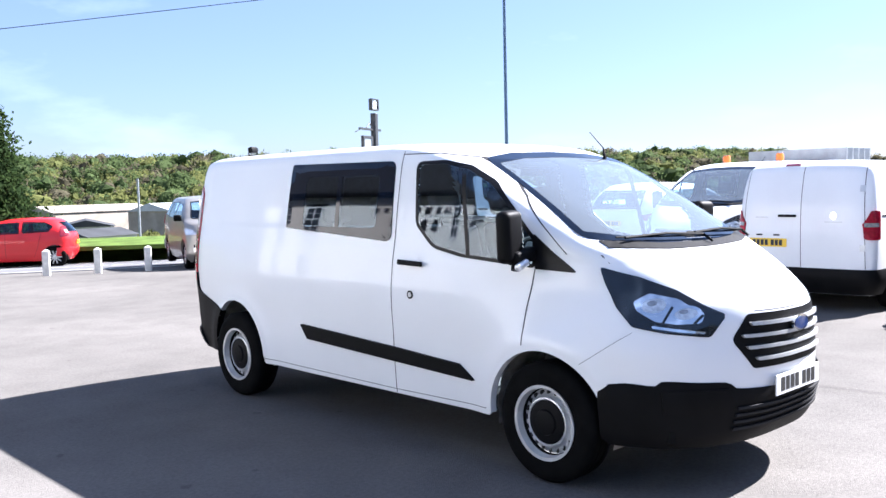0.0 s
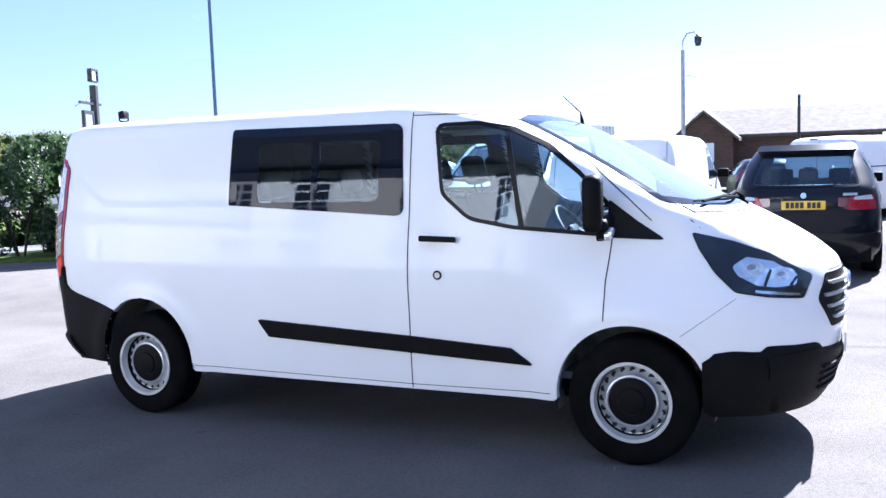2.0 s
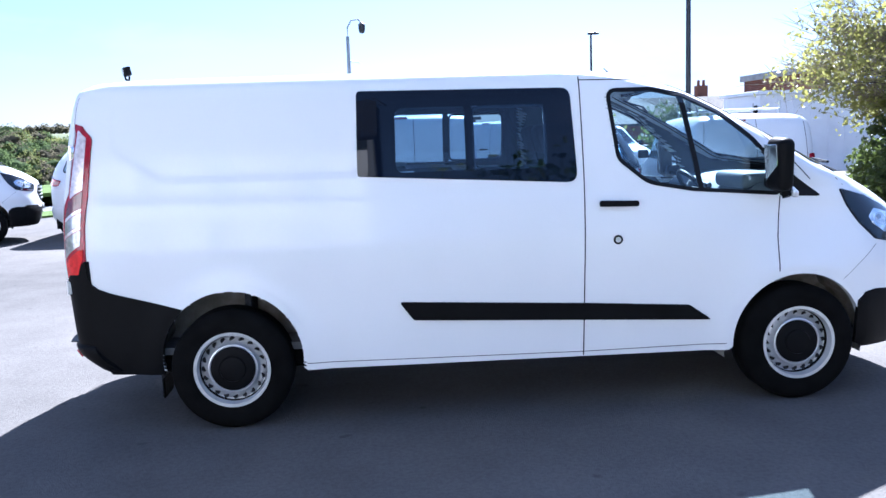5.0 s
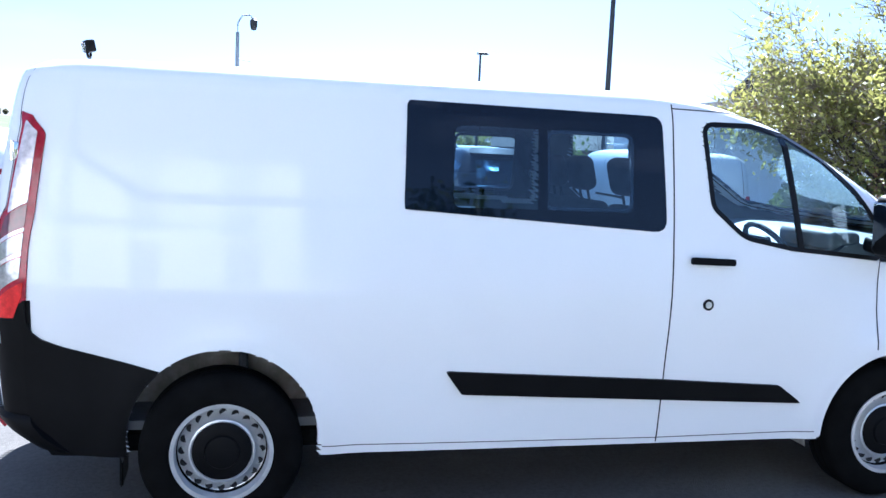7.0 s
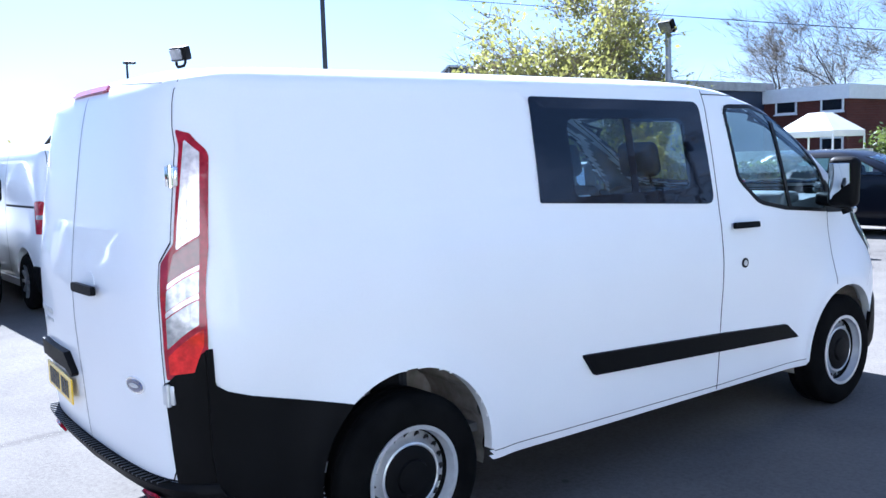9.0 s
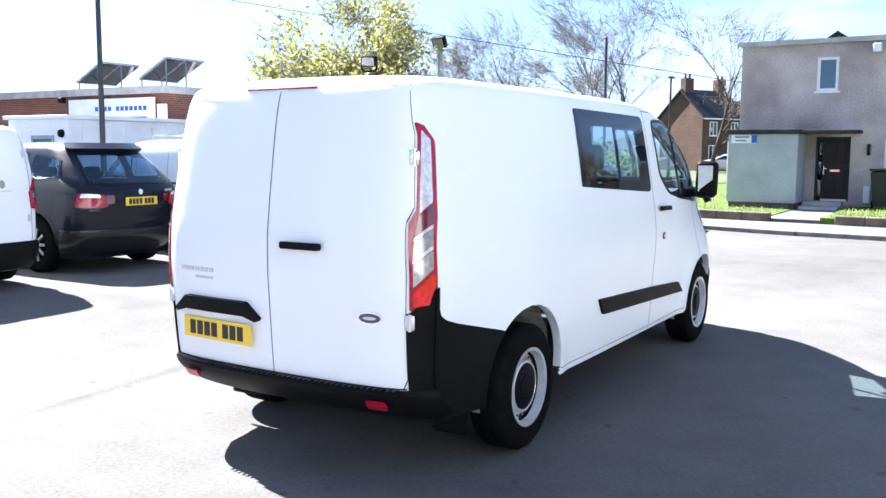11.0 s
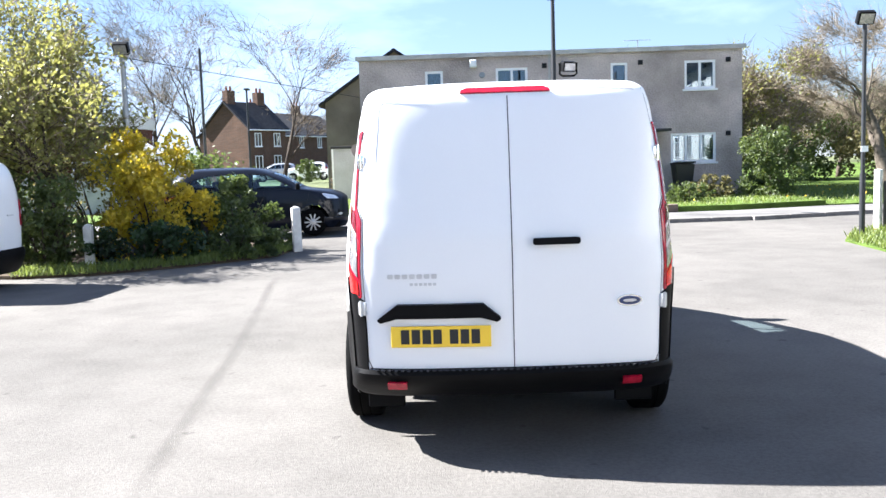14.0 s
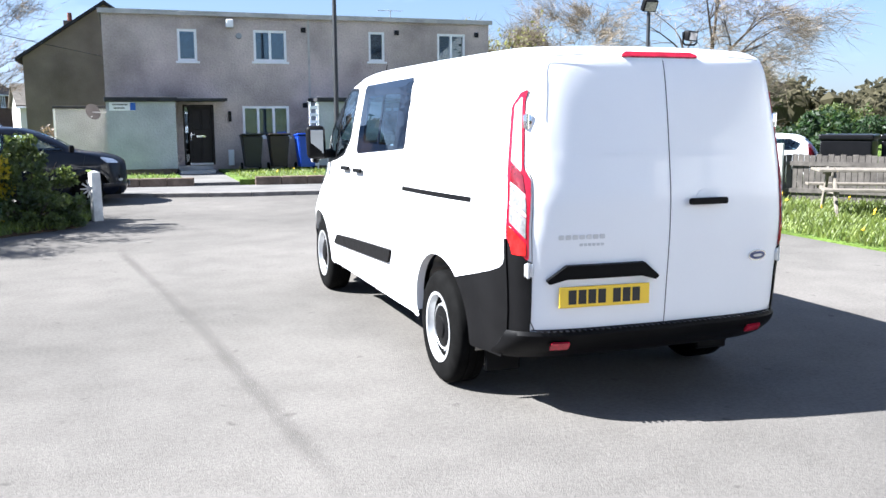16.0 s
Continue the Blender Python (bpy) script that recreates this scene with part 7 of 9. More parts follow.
def wall_with_openings(x0, x1, y0, y1, z0, z1, holes):
    """A wall along x with real openings (x0, x1, z0, z1), as one mesh of blocks."""
    xs = sorted({x0, x1, *[h[0] for h in holes], *[h[1] for h in holes]})
    zs = sorted({z0, z1, *[h[2] for h in holes], *[h[3] for h in holes]})
    bm = bmesh.new()
    nx, nz = len(xs) - 1, len(zs) - 1

    def solid(i, k):
        if not (0 <= i < nx and 0 <= k < nz):
            return False
        cx, cz = (xs[i] + xs[i + 1]) / 2, (zs[k] + zs[k + 1]) / 2
        return not any(a < cx < b and c < cz < d for a, b, c, d in holes)

    def quad(*p):
        bm.faces.new([bm.verts.new(q) for q in p])

    for i in range(nx):
        for k in range(nz):
            if not solid(i, k):
                continue
            a, b, c, d = xs[i], xs[i + 1], zs[k], zs[k + 1]
            quad((a, y1, c), (b, y1, c), (b, y1, d), (a, y1, d))
            quad((a, y0, c), (a, y0, d), (b, y0, d), (b, y0, c))
            if not solid(i - 1, k):
                quad((a, y0, c), (a, y1, c), (a, y1, d), (a, y0, d))
            if not solid(i + 1, k):
                quad((b, y0, c), (b, y0, d), (b, y1, d), (b, y1, c))
            if not solid(i, k - 1):
                quad((a, y0, c), (b, y0, c), (b, y1, c), (a, y1, c))
            if not solid(i, k + 1):
                quad((a, y0, d), (a, y1, d), (b, y1, d), (b, y0, d))
    bmesh.ops.remove_doubles(bm, verts=bm.verts[:], dist=1e-4)
    bmesh.ops.recalc_face_normals(bm, faces=bm.faces[:])
    return bm


def terrace():
    h = thing("terraced_house", "two-storey pebbledashed flat-roofed terrace with white windows", "house", pose(0, 0, 0))
    Y = -18.3
    wins = [(0.55, 1.08, 3.25, 4.14, 1), (-1.98, -1.03, 3.27, 4.16, 2), (-4.95, -4.45, 3.32, 4.20, 1), (-7.56, -6.64, 3.36, 4.20, 2), (-2.0, -0.65, 1.10, 2.0, 3), (-7.57, -6.22, 1.18, 2.06, 3)]
    doors = [(0.165, 1.02, 0.33, 2.04), (-5.55, -4.85, 0.40, 2.1)]
    part("front_wall", wall_with_openings(-8.35, 3.05, Y - 0.28, Y, 0.0, 4.52, [w[:4] for w in wins] + doors), PEBBLE, h, "grey-brown pebbledash wall with stains")
    part("side_wall", box(2.77, 3.05, -26.0, Y - 0.283, 0, 4.52), PEBBLE, h)
    part("side_wall", box(-8.35, -8.07, -26.0, Y - 0.283, 0, 4.52), PEBBLE, h)
    part("back_wall", box(-8.06, 2.76, -26.0, -25.7, 0, 4.52), PEBBLE, h)
    part("floor", box(-8.06, 2.76, -25.7, Y - 0.29, 2.35, 2.6), PAVING, h)
    part("roof", box(-8.42, 3.12, -26.1, Y + 0.08, 4.523, 4.62, 0.01, 1), FELT, h, "flat roof with thin dark edge")
    part("roof_edge", box(-8.44, 3.14, Y + 0.083, Y + 0.10, 4.50, 4.63), CONCRETE, h, "pale roof edge")
    for x0, x1, z0, z1, n in wins:
        sash(h, x0, x1, z0, z1, Y - 0.05, n)
    for (x0, x1, z0, z1), col in zip(doors, (0, 1)):
        d = part("front_door", join(box(x0 + 0.05, x0 + 0.70, Y - 0.16, Y - 0.10, z0, z1 - 0.04, 0.006, 1), *[box(x0 + 0.12 + 0.27 * i, x0 + 0.34 + 0.27 * i, Y - 0.10, Y - 0.085, z0 + 0.15 + 0.85 * j, z0 + 0.85 + 0.72 * j, 0.01, 1) for i in range(2) for j in range(2)]), DOORM, h, "dark panelled front door", False)
        part("door_frame", join(box(x0 - 0.02, x0 + 0.05, Y - 0.18, Y - 0.02, z0, z1), box(x1 - 0.05, x1 + 0.02, Y - 0.18, Y - 0.02, z0, z1), box(x0, x1, Y - 0.18, Y - 0.02, z1 - 0.05, z1 + 0.02)), DOORM, d)
        part("letter_box", box(x0 + 0.25, x0 + 0.50, Y - 0.085, Y - 0.075, z0 + 0.78, z0 + 0.84), CHROME, d, "bright letter box")
        part("door_handle", join(box(x0 + 0.63, x0 + 0.66, Y - 0.10, Y - 0.07, z0 + 0.70, z0 + 0.92), box(x0 + 0.56, x0 + 0.66, Y - 0.07, Y - 0.05, z0 + 0.85, z0 + 0.87)), CHROME, d)
        part("threshold", box(x0 + 0.05, x0 + 0.70, Y - 0.10, Y - 0.06, z0, z0 + 0.05), STEEL, d)
        if col == 0:
            part("side_light", box(x0 + 0.72, x1 - 0.06, Y - 0.14, Y - 0.13, z0 + 0.1, z1 - 0.08), GLASS_HOUSE, d)
        else:
            for k in range(2):
                part("door_light", box(x0 + 0.14 + 0.25 * k, x0 + 0.32 + 0.25 * k, Y - 0.084, Y - 0.078, z0 + 0.95, z0 + 1.55, 0.003, 1), CURTAIN, d, "arched pale door glass")
    for x0, x1, cx in ((1.28, 3.04, -0.12), (-4.52, -2.62, -6.0)):
        p = part("porch", box(x0, x1, -18.29, -17.1, 0.30, 2.10), PEBBLE_PALE, h, "pale roughcast porch block")
        part("plinth", box(x0 + 0.04, x1 - 0.04, -18.28, -17.14, 0.0, 0.298), STONE_WALL, p)
        part("roof_slab", box(x0 - 0.05, x1 + 0.05, -18.28, -17.0, 2.104, 2.22, 0.01, 1), FELT, p, "dark flat porch roof")
        part("joint_strip", box((x0 + x1) / 2 - 0.02, (x0 + x1) / 2 + 0.02, -17.098, -17.09, 0.32, 2.08), PEBBLE_PALE, p)
        part("door_canopy", box(cx, x0 - 0.055, -18.28, -17.25, 2.12, 2.20, 0.01, 1), FELT, p, "dark flat door canopy")
        part("door_step", box(x0 - 1.0, x0 - 0.06, -17.9, -17.2, 0.0, 0.22), CONCRETE, p)
        part("door_step", box(x0 - 1.0, x0 - 0.06, -18.28, -17.9, 0.0, 0.32), CONCRETE, p)
    sg = part("street_sign", box(2.32, 2.96, -17.095, -17.075, 1.86, 2.08, 0.004, 1), UPVC, h, "white street sign with dark bars")
    part("sign_bar", join(*[box(2.50 + 0.035 * k, 2.525 + 0.035 * k, -17.074, -17.070, 2.0, 2.04) for k in range(11)], *[box(2.58 + 0.035 * k, 2.605 + 0.035 * k, -17.074, -17.070, 1.91, 1.95) for k in range(8)]), INK, sg)
    part("sign_emblem", box(2.30, 2.44, -17.074, -17.066, 1.87, 2.07), SIGNBLUE, sg, "blue sign emblem")
    part("flue_box", box(-0.46, -0.26, -18.3, -18.1, 4.2, 4.42, 0.02, 1), UPVC, h, "white boiler flue box")
    part("vent", moved(lathe([(0.0, 0.05), (0.07, 0.05), (0.09, 0.0)], 16), pose(-0.62, -18.3, 3.98, -90, 0, 0)), GALV, h)
    for x, z in ((-2.55, 4.12), (-5.4, 4.12), (-8.0, 4.12), (-2.55, 1.95), (-8.0, 1.95)):
        part("vent", box(x, x + 0.14, -18.3, -18.27, z, z + 0.14), SEAM, h, "small dark wall vent")
    part("wall_lamp", box(-0.32, -0.24, -18.3, -18.2, 1.55, 1.85, 0.02, 2), PLASTIC2, h)
    part("meter_box", box(-0.36, -0.20, -18.3, -18.2, 0.3, 0.75, 0.01, 1), UPVC, h)
    part("joint_strip", box(-2.66, -2.60, -18.298, -18.285, 2.25, 4.5), CONCRETE, h)
    part("trellis", join(*[box(-2.60, -2.35, -17.06, -17.03, 0.3 + 0.2 * k, 0.38 + 0.2 * k) for k in range(9)], box(-2.6, -2.55, -17.09, -17.06, 0.2, 2.1), box(-2.40, -2.35, -17.09, -17.06, 0.2, 2.1)), UPVC, h, "white slatted trellis")
    part("aerial", join(tube((-5.5, -19.5, 4.6), (-5.5, -19.5, 5.0), 0.015, seg=6), tube((-5.9, -19.5, 4.98), (-5.1, -19.5, 4.98), 0.008, seg=5), *[tube((-5.85 + 0.15 * k, -19.65, 4.98), (-5.85 + 0.15 * k, -19.35, 4.98), 0.005, seg=4) for k in range(6)]), GALV, h)
    part("hand_rail", join(tube((-4.7, -17.0, 0.2), (-4.7, -17.0, 0.95), 0.02, seg=8), tube((-4.7, -17.0, 0.95), (-4.78, -16.2, 0.75), 0.02, seg=8), tube((-4.78, -16.2, 0.2), (-4.78, -16.2, 0.75), 0.02, seg=8)), WOODPALE, h, "timber hand rail")


terrace()
sb = thing("side_porch", "pale roughcast lean-to with a dark flat roof", "porch", pose(0, 0, 0))
part("wall", box(3.06, 4.72, -25.9, -24.0, 0.1, 2.0), PEBBLE_PALE, sb)
part("roof_slab", box(3.06, 4.78, -25.95, -23.92, 2.003, 2.09, 0.01, 1), FELT, sb, "dark flat roof edge")
part("corner_strip", box(4.70, 4.76, -24.0, -23.96, 0.1, 2.0), UPVC, sb, "white corner strip")


def far_house(name, label, x, y, rot, w, d, eaves, ridge, wall, roof, windows=(), chimneys=(), z=0.0):
    """A pitched-roof house, gable ends at its sides; windows (x, z, w, h) on its front (+y)."""
    h = thing(name, label, "house", pose(x, y, z, 0, 0, rot))
    bm = bmesh.new()
    a = [bm.verts.new(p) for p in ((-w / 2, 0, 0), (-w / 2, 0, eaves), (-w / 2, -d / 2, ridge), (-w / 2, -d, eaves), (-w / 2, -d, 0))]
    b = [bm.verts.new((-v.co.x, v.co.y, v.co.z)) for v in a]
    bm.faces.new(a), bm.faces.new(list(reversed(b)))
    for i, j in ((0, 1), (3, 4), (4, 0)):
        bm.faces.new((a[i], b[i], b[j], a[j]))
    bmesh.ops.recalc_face_normals(bm, faces=bm.faces[:])
    part("wall", bm, wall, h)
    s = (ridge - eaves) / (d / 2)
    for k in (0, 1):
        y0, y1 = (0.3, -d / 2) if k == 0 else (-d - 0.3, -d / 2)
        ze = eaves - 0.3 * s + 0.02
        rb = bmesh.new()
        vs = [(-w / 2 - 0.25, y0, ze), (w / 2 + 0.25, y0, ze), (w / 2 + 0.25, y1, ridge + 0.02), (-w / 2 - 0.25, y1, ridge + 0.02)]
        lo = [rb.verts.new(v) for v in vs]
        hi = [rb.verts.new((v[0], v[1], v[2] + 0.14)) for v in vs]
        rb.faces.new(lo), rb.faces.new(hi)
        for i in range(4):
            rb.faces.new((lo[i], lo[(i + 1) % 4], hi[(i + 1) % 4], hi[i]))
        bmesh.ops.recalc_face_normals(rb, faces=rb.faces[:])
        part("roof", rb, roof, h, "pitched tiled roof")
    part("gutter", tube((-w / 2 - 0.2, 0.36, eaves - 0.3 * s), (w / 2 + 0.2, 0.36, eaves - 0.3 * s), 0.06, seg=8), UPVC, h)
    for wx, wz, ww, wh in windows:
        sash(h, wx - ww / 2, wx + ww / 2, wz, wz + wh, 0.02, 2 if ww > 0.8 else 1, 1, False)
    for cx, cy, cw, ch in chimneys:
        c = part("chimney", box(cx - cw / 2, cx + cw / 2, cy - 0.3, cy + 0.3, eaves, ch), wall, h)
        for k in range(2):
            part("chimney_pot", moved(lathe([(0.12, 0.0), (0.10, 0.4), (0.08, 0.4), (0.08, 0.0)], 10), pose(cx - cw / 4 + cw / 2 * k, cy, ch)), BRICK, c)
    return h


far_house("gabled_house", "brown rendered end-terrace gable with a chimney", -0.4, -41.0, 90, 10.0, 7.0, 4.4, 6.8, BROWNRENDER, SLATE, (), ((-1.0, -5.2, 0.8, 6.6),))
far_house("brick_house", "sooty brick house with twin chimneys", 17.0, -72.0, 62, 5.2, 5.0, 4.7, 6.9, SOOTBRICK, SLATE, ((-1.3, 3.0, 0.9, 1.2), (1.3, 3.0, 0.9, 1.2), (-1.3, 0.8, 1.0, 1.4), (1.3, 0.8, 1.0, 1.4)), ((-2.0, -2.5, 1.0, 8.0), (2.0, -2.5, 1.0, 8.0)))
far_house("brick_house", "sooty stone terrace further down the lane", 16.0, -90.0, 70, 18.0, 8.0, 4.4, 6.8, SOOTBRICK, SLATE, ((-6, 3, 0.9, 1.2), (-2, 3, 0.9, 1.2), (2, 3, 0.9, 1.2), (6, 3, 0.9, 1.2)), ((-4, -4, 1.2, 7.9), (5, -4, 1.2, 7.9)))
far_house("cottage", "small cream cottage at the lane's end", 6.4, -58.0, 10, 5.0, 6.0, 2.6, 4.0, WHITEWALL, ROOFTILE, ((0, 0.9, 0.9, 1.1),))
far_house("bungalow", "brick bungalow with a grey-brown tiled roof", 49.0, 1.9, -90, 8.7, 9.0, 2.4, 3.7, SOOTBRICK, ROOFTILE)
wing = far_house("bungalow_wing", "small brick gable wing with a white window", 39.9, 6.5, 0, 2.6, 2.6, 2.4, 3.5, SOOTBRICK, ROOFTILE)
part("window", box(-1.36, -1.303, -1.75, -0.85, 1.2, 2.1, 0.01, 1), UPVC, wing, "white framed window")
far_house("bungalow", "second brick bungalow further along", 62.0, -16.0, -86, 12.0, 9.0, 2.5, 4.2, BRICK, ROOFTILE, ((-3.0, 1.0, 0.9, 1.0), (2.2, 0.9, 1.2, 1.2)), ((5.0, -3.0, 0.8, 5.2),), z=-0.6)


# dealership buildings
def flat_building(name, label, x, y, rot, w, d, hgt, wall, fascia, windows=(), band=0.55):
    h = thing(name, label, "building", pose(x, y, 0, 0, 0, rot))
    part("wall", box(-w / 2, w / 2, -d, 0, 0, hgt), wall, h)
    part("fascia", join(box(-w / 2 - 0.15, w / 2 + 0.15, 0.003, 0.15, hgt - band, hgt + 0.1), box(-w / 2 - 0.15, w / 2 + 0.15, -d - 0.15, -d - 0.003, hgt - band, hgt + 0.1), box(-w / 2 - 0.15, -w / 2 - 0.003, -d, 0, hgt - band, hgt + 0.1), box(w / 2 + 0.003, w / 2 + 0.15, -d, 0, hgt - band, hgt + 0.1)), fascia, h, "pale roof fascia")
    part("roof", box(-w / 2, w / 2, -d, 0, hgt + 0.003, hgt + 0.06), FELT, h)
    for wx, wz, ww, wh in windows:
        sash(h, wx - ww / 2, wx + ww / 2, wz, wz + wh, 0.06, 2 if ww > 1.2 else 1, 1, False)
    return h


show = flat_building("showroom", "red brick showroom with a long white sign", 28.4, -14.4, 0, 13.0, 5.7, 3.75, BRICK, CONCRETE, band=0.16)
sg = part("sign_board", box(-6.3, -1.6, 0.16, 0.22, 2.55, 3.45, 0.01, 1), SHEETW, show, "long white sign board with dark bars")
part("sign_bar", join(*[box(-5.9 + 0.24 * k + (0.2 if k > 6 else 0), -5.73 + 0.24 * k + (0.2 if k > 6 else 0), 0.222, 0.228, 3.0, 3.16) for k in range(11)], box(-5.9, -3.2, 0.222, 0.228, 2.70, 2.78)), SIGNBLUE, sg, "blue bars")
part("notice_board", box(-6.9, -6.4, 0.16, 0.2, 2.1, 3.2, 0.01, 1), SHEETW, show, "white notice board")
part("wall_lamp", box(-1.4, -1.15, 0.16, 0.36, 3.35, 3.55, 0.02, 1), PLASTIC, show)
flat_building("brick_shed", "long low building with dark blue cladding", 26.0, -26.5, 0, 9.0, 8.0, 4.5, CLAD_BLUE, CONCRETE, band=0.3)
flat_building("red_brick_flats", "dark red brick flats with white windows", 21.3, -34.0, 0, 8.0, 8.0, 4.15, BRICK_DARK, UPVC, ((-3.3, 3.05, 1.1, 0.85), (-1.0, 3.05, 1.1, 0.85), (1.6, 3.05, 1.1, 0.85), (-3.3, 0.9, 1.1, 1.0), (1.6, 0.9, 1.1, 1.0)))
for x0, zb in ((26.4, 3.9), (30.3, 3.9)):
    sp = thing("solar_panel", "tilted solar panel row in pale frames on a flat roof", "solar panel", pose(x0, -17.2, zb), "roof panels")
    for k in range(2):
        m = pose(0, -1.02 * k, 0.55, 0, 26, 0)
        pn = part("panel", moved(box(-1.72, 0.0, -0.99, 0.0, -0.02, 0.02), m), PANELBLUE, sp, "dark solar panel")
        part("frame", moved(join(box(-1.75, 0.03, -0.03, 0.015, -0.045, 0.035), box(-1.75, -1.70, -0.985, -0.035, -0.045, 0.035), box(-0.02, 0.03, -0.985, -0.035, -0.045, 0.035)), m), WHITEPOST, pn)
        part("rear_leg", tube((-1.5, -1.02 * k - 0.05, 0.0), (-1.5, -1.02 * k - 0.05, 1.22), 0.03, seg=6), GALV, sp)
        part("front_leg", tube((-0.08, -1.02 * k - 0.05, 0.0), (-0.08, -1.02 * k - 0.05, 0.55), 0.03, seg=6), GALV, sp)

cab = thing("site_cabin", "white flat-roofed site cabin with a window", "cabin", pose(0, 0, 0))
part("wall", join(box(18.7, 21.4, -15.4, -8.2, 0.25, 2.45, 0.02, 1)), SHEETW, cab, "pale cladded cabin walls")
part("roof", box(18.6, 21.5, -15.5, -8.1, 2.453, 2.56, 0.01, 1), SHEETW, cab)
for k in range(14):
    part("cladding_rib", box(18.685, 18.70, -15.2 + 0.5 * k, -15.16 + 0.5 * k, 0.3, 2.4), SHEETW, cab)
part("cabin_window", join(box(19.3, 20.3, -8.2, -8.16, 1.1, 1.2), box(19.3, 20.3, -8.2, -8.16, 1.9, 2.0), box(19.3, 19.38, -8.2, -8.16, 1.2, 1.9), box(20.22, 20.3, -8.2, -8.16, 1.2, 1.9)), GALV, cab)
part("pane", box(19.36, 20.24, -8.19, -8.18, 1.18, 1.92), surf("cabin_dark_glass", (0.08, 0.14, 0.16), rough=0.05, vary=0.1, coat=1.0), cab)
part("bulkhead_lamp", moved(lathe([(0.0, 0.1), (0.1, 0.08), (0.12, 0.0)], 16), pose(18.95, -8.2, 2.05, -90, 0, 0)), PLASTIC, cab)
for x in (18.9, 21.2):
    for y in (-15.2, -8.4):
        part("foot", box(x - 0.1, x + 0.1, y - 0.1, y + 0.1, 0, 0.25), CONCRETE, cab)


# the white inn behind the yard
def inn():
    h = thing("inn", "white painted two-storey inn with dark slate roof", "building", pose(0, 0, 0))
    X = -13.5
    part("wall", box(X - 9.0, X, 3.0, 26.0, 0, 6.1), WHITEWALL, h, "white painted walls")
    for k, (x0, x1, z0, z1) in enumerate(((X + 0.45, X - 4.5, 6.0, 10.6), (X - 9.45, X - 4.5, 6.0, 10.6))):
        bm = bmesh.new()
        lo = [bm.verts.new(p) for p in ((x0, 2.7, z0), (x0, 26.3, z0), (x1, 26.3, z1), (x1, 2.7, z1))]
        hi = [bm.verts.new((v.co.x, v.co.y, v.co.z + 0.2)) for v in lo]
        bm.faces.new(lo), bm.faces.new(hi)
        for i in range(4):
            bm.faces.new((lo[i], lo[(i + 1) % 4], hi[(i + 1) % 4], hi[i]))
        bmesh.ops.recalc_face_normals(bm, faces=bm.faces[:])
        part("roof", bm, SLATE, h, "dark slate roof slope")
    for y in (3.0, 26.0):
        bm = bmesh.new()
        bm.faces.new([bm.verts.new(p) for p in ((X, y, 6.1), (X - 9.0, y, 6.1), (X - 4.5, y, 10.3))])
        part("gable", bm, WHITEWALL, h)
    part("gutter", box(X + 0.30, X + 0.50, 2.8, 26.2, 5.82, 6.0), PLASTIC2, h, "dark gutter and soffit")
    for y in (4.6, 7.4, 10.2, 12.6, 20.5, 23.5):
        for z in (3.9, 1.0):
            w = part("window", join(box(X, X + 0.06, y - 0.55, y - 0.47, z, z + 1.35), box(X, X + 0.06, y + 0.47, y + 0.55, z, z + 1.35), box(X, X + 0.06, y - 0.47, y + 0.47, z, z + 0.08), box(X, X + 0.06, y - 0.47, y + 0.47, z + 1.27, z + 1.35), box(X, X + 0.05, y - 0.03, y + 0.03, z + 0.08, z + 1.27), *[box(X, X + 0.045, y - 0.47, y + 0.47, z + 0.35 + 0.3 * k, z + 0.39 + 0.3 * k) for k in range(3)]), UPVC, h, "small-paned window")
            part("pane", box(X + 0.004, X + 0.02, y - 0.47, y + 0.47, z + 0.06, z + 1.29), surf("inn_dark_glass", (0.02, 0.022, 0.025), rough=0.05, vary=0.1, coat=1.0), w, "dark glass")
            part("label_mould", box(X, X + 0.09, y - 0.7, y + 0.7, z + 1.42, z + 1.52), PLASTIC2, w)
    # raised sign letters as plain bars
    for k in range(14):
        y = 13.6 + 0.44 * (k if k < 9 else k - 7)
        z = 4.9 if k < 9 else 4.25
        part("sign_bar", box(X, X + 0.05, y, y + 0.20, z, z + 0.36, 0.01, 1), INK, h, "dark raised sign bar")
    part("ground_band", box(X, X + 0.04, 3.0, 26.0, 0, 0.6), PLASTIC2, h)


inn()


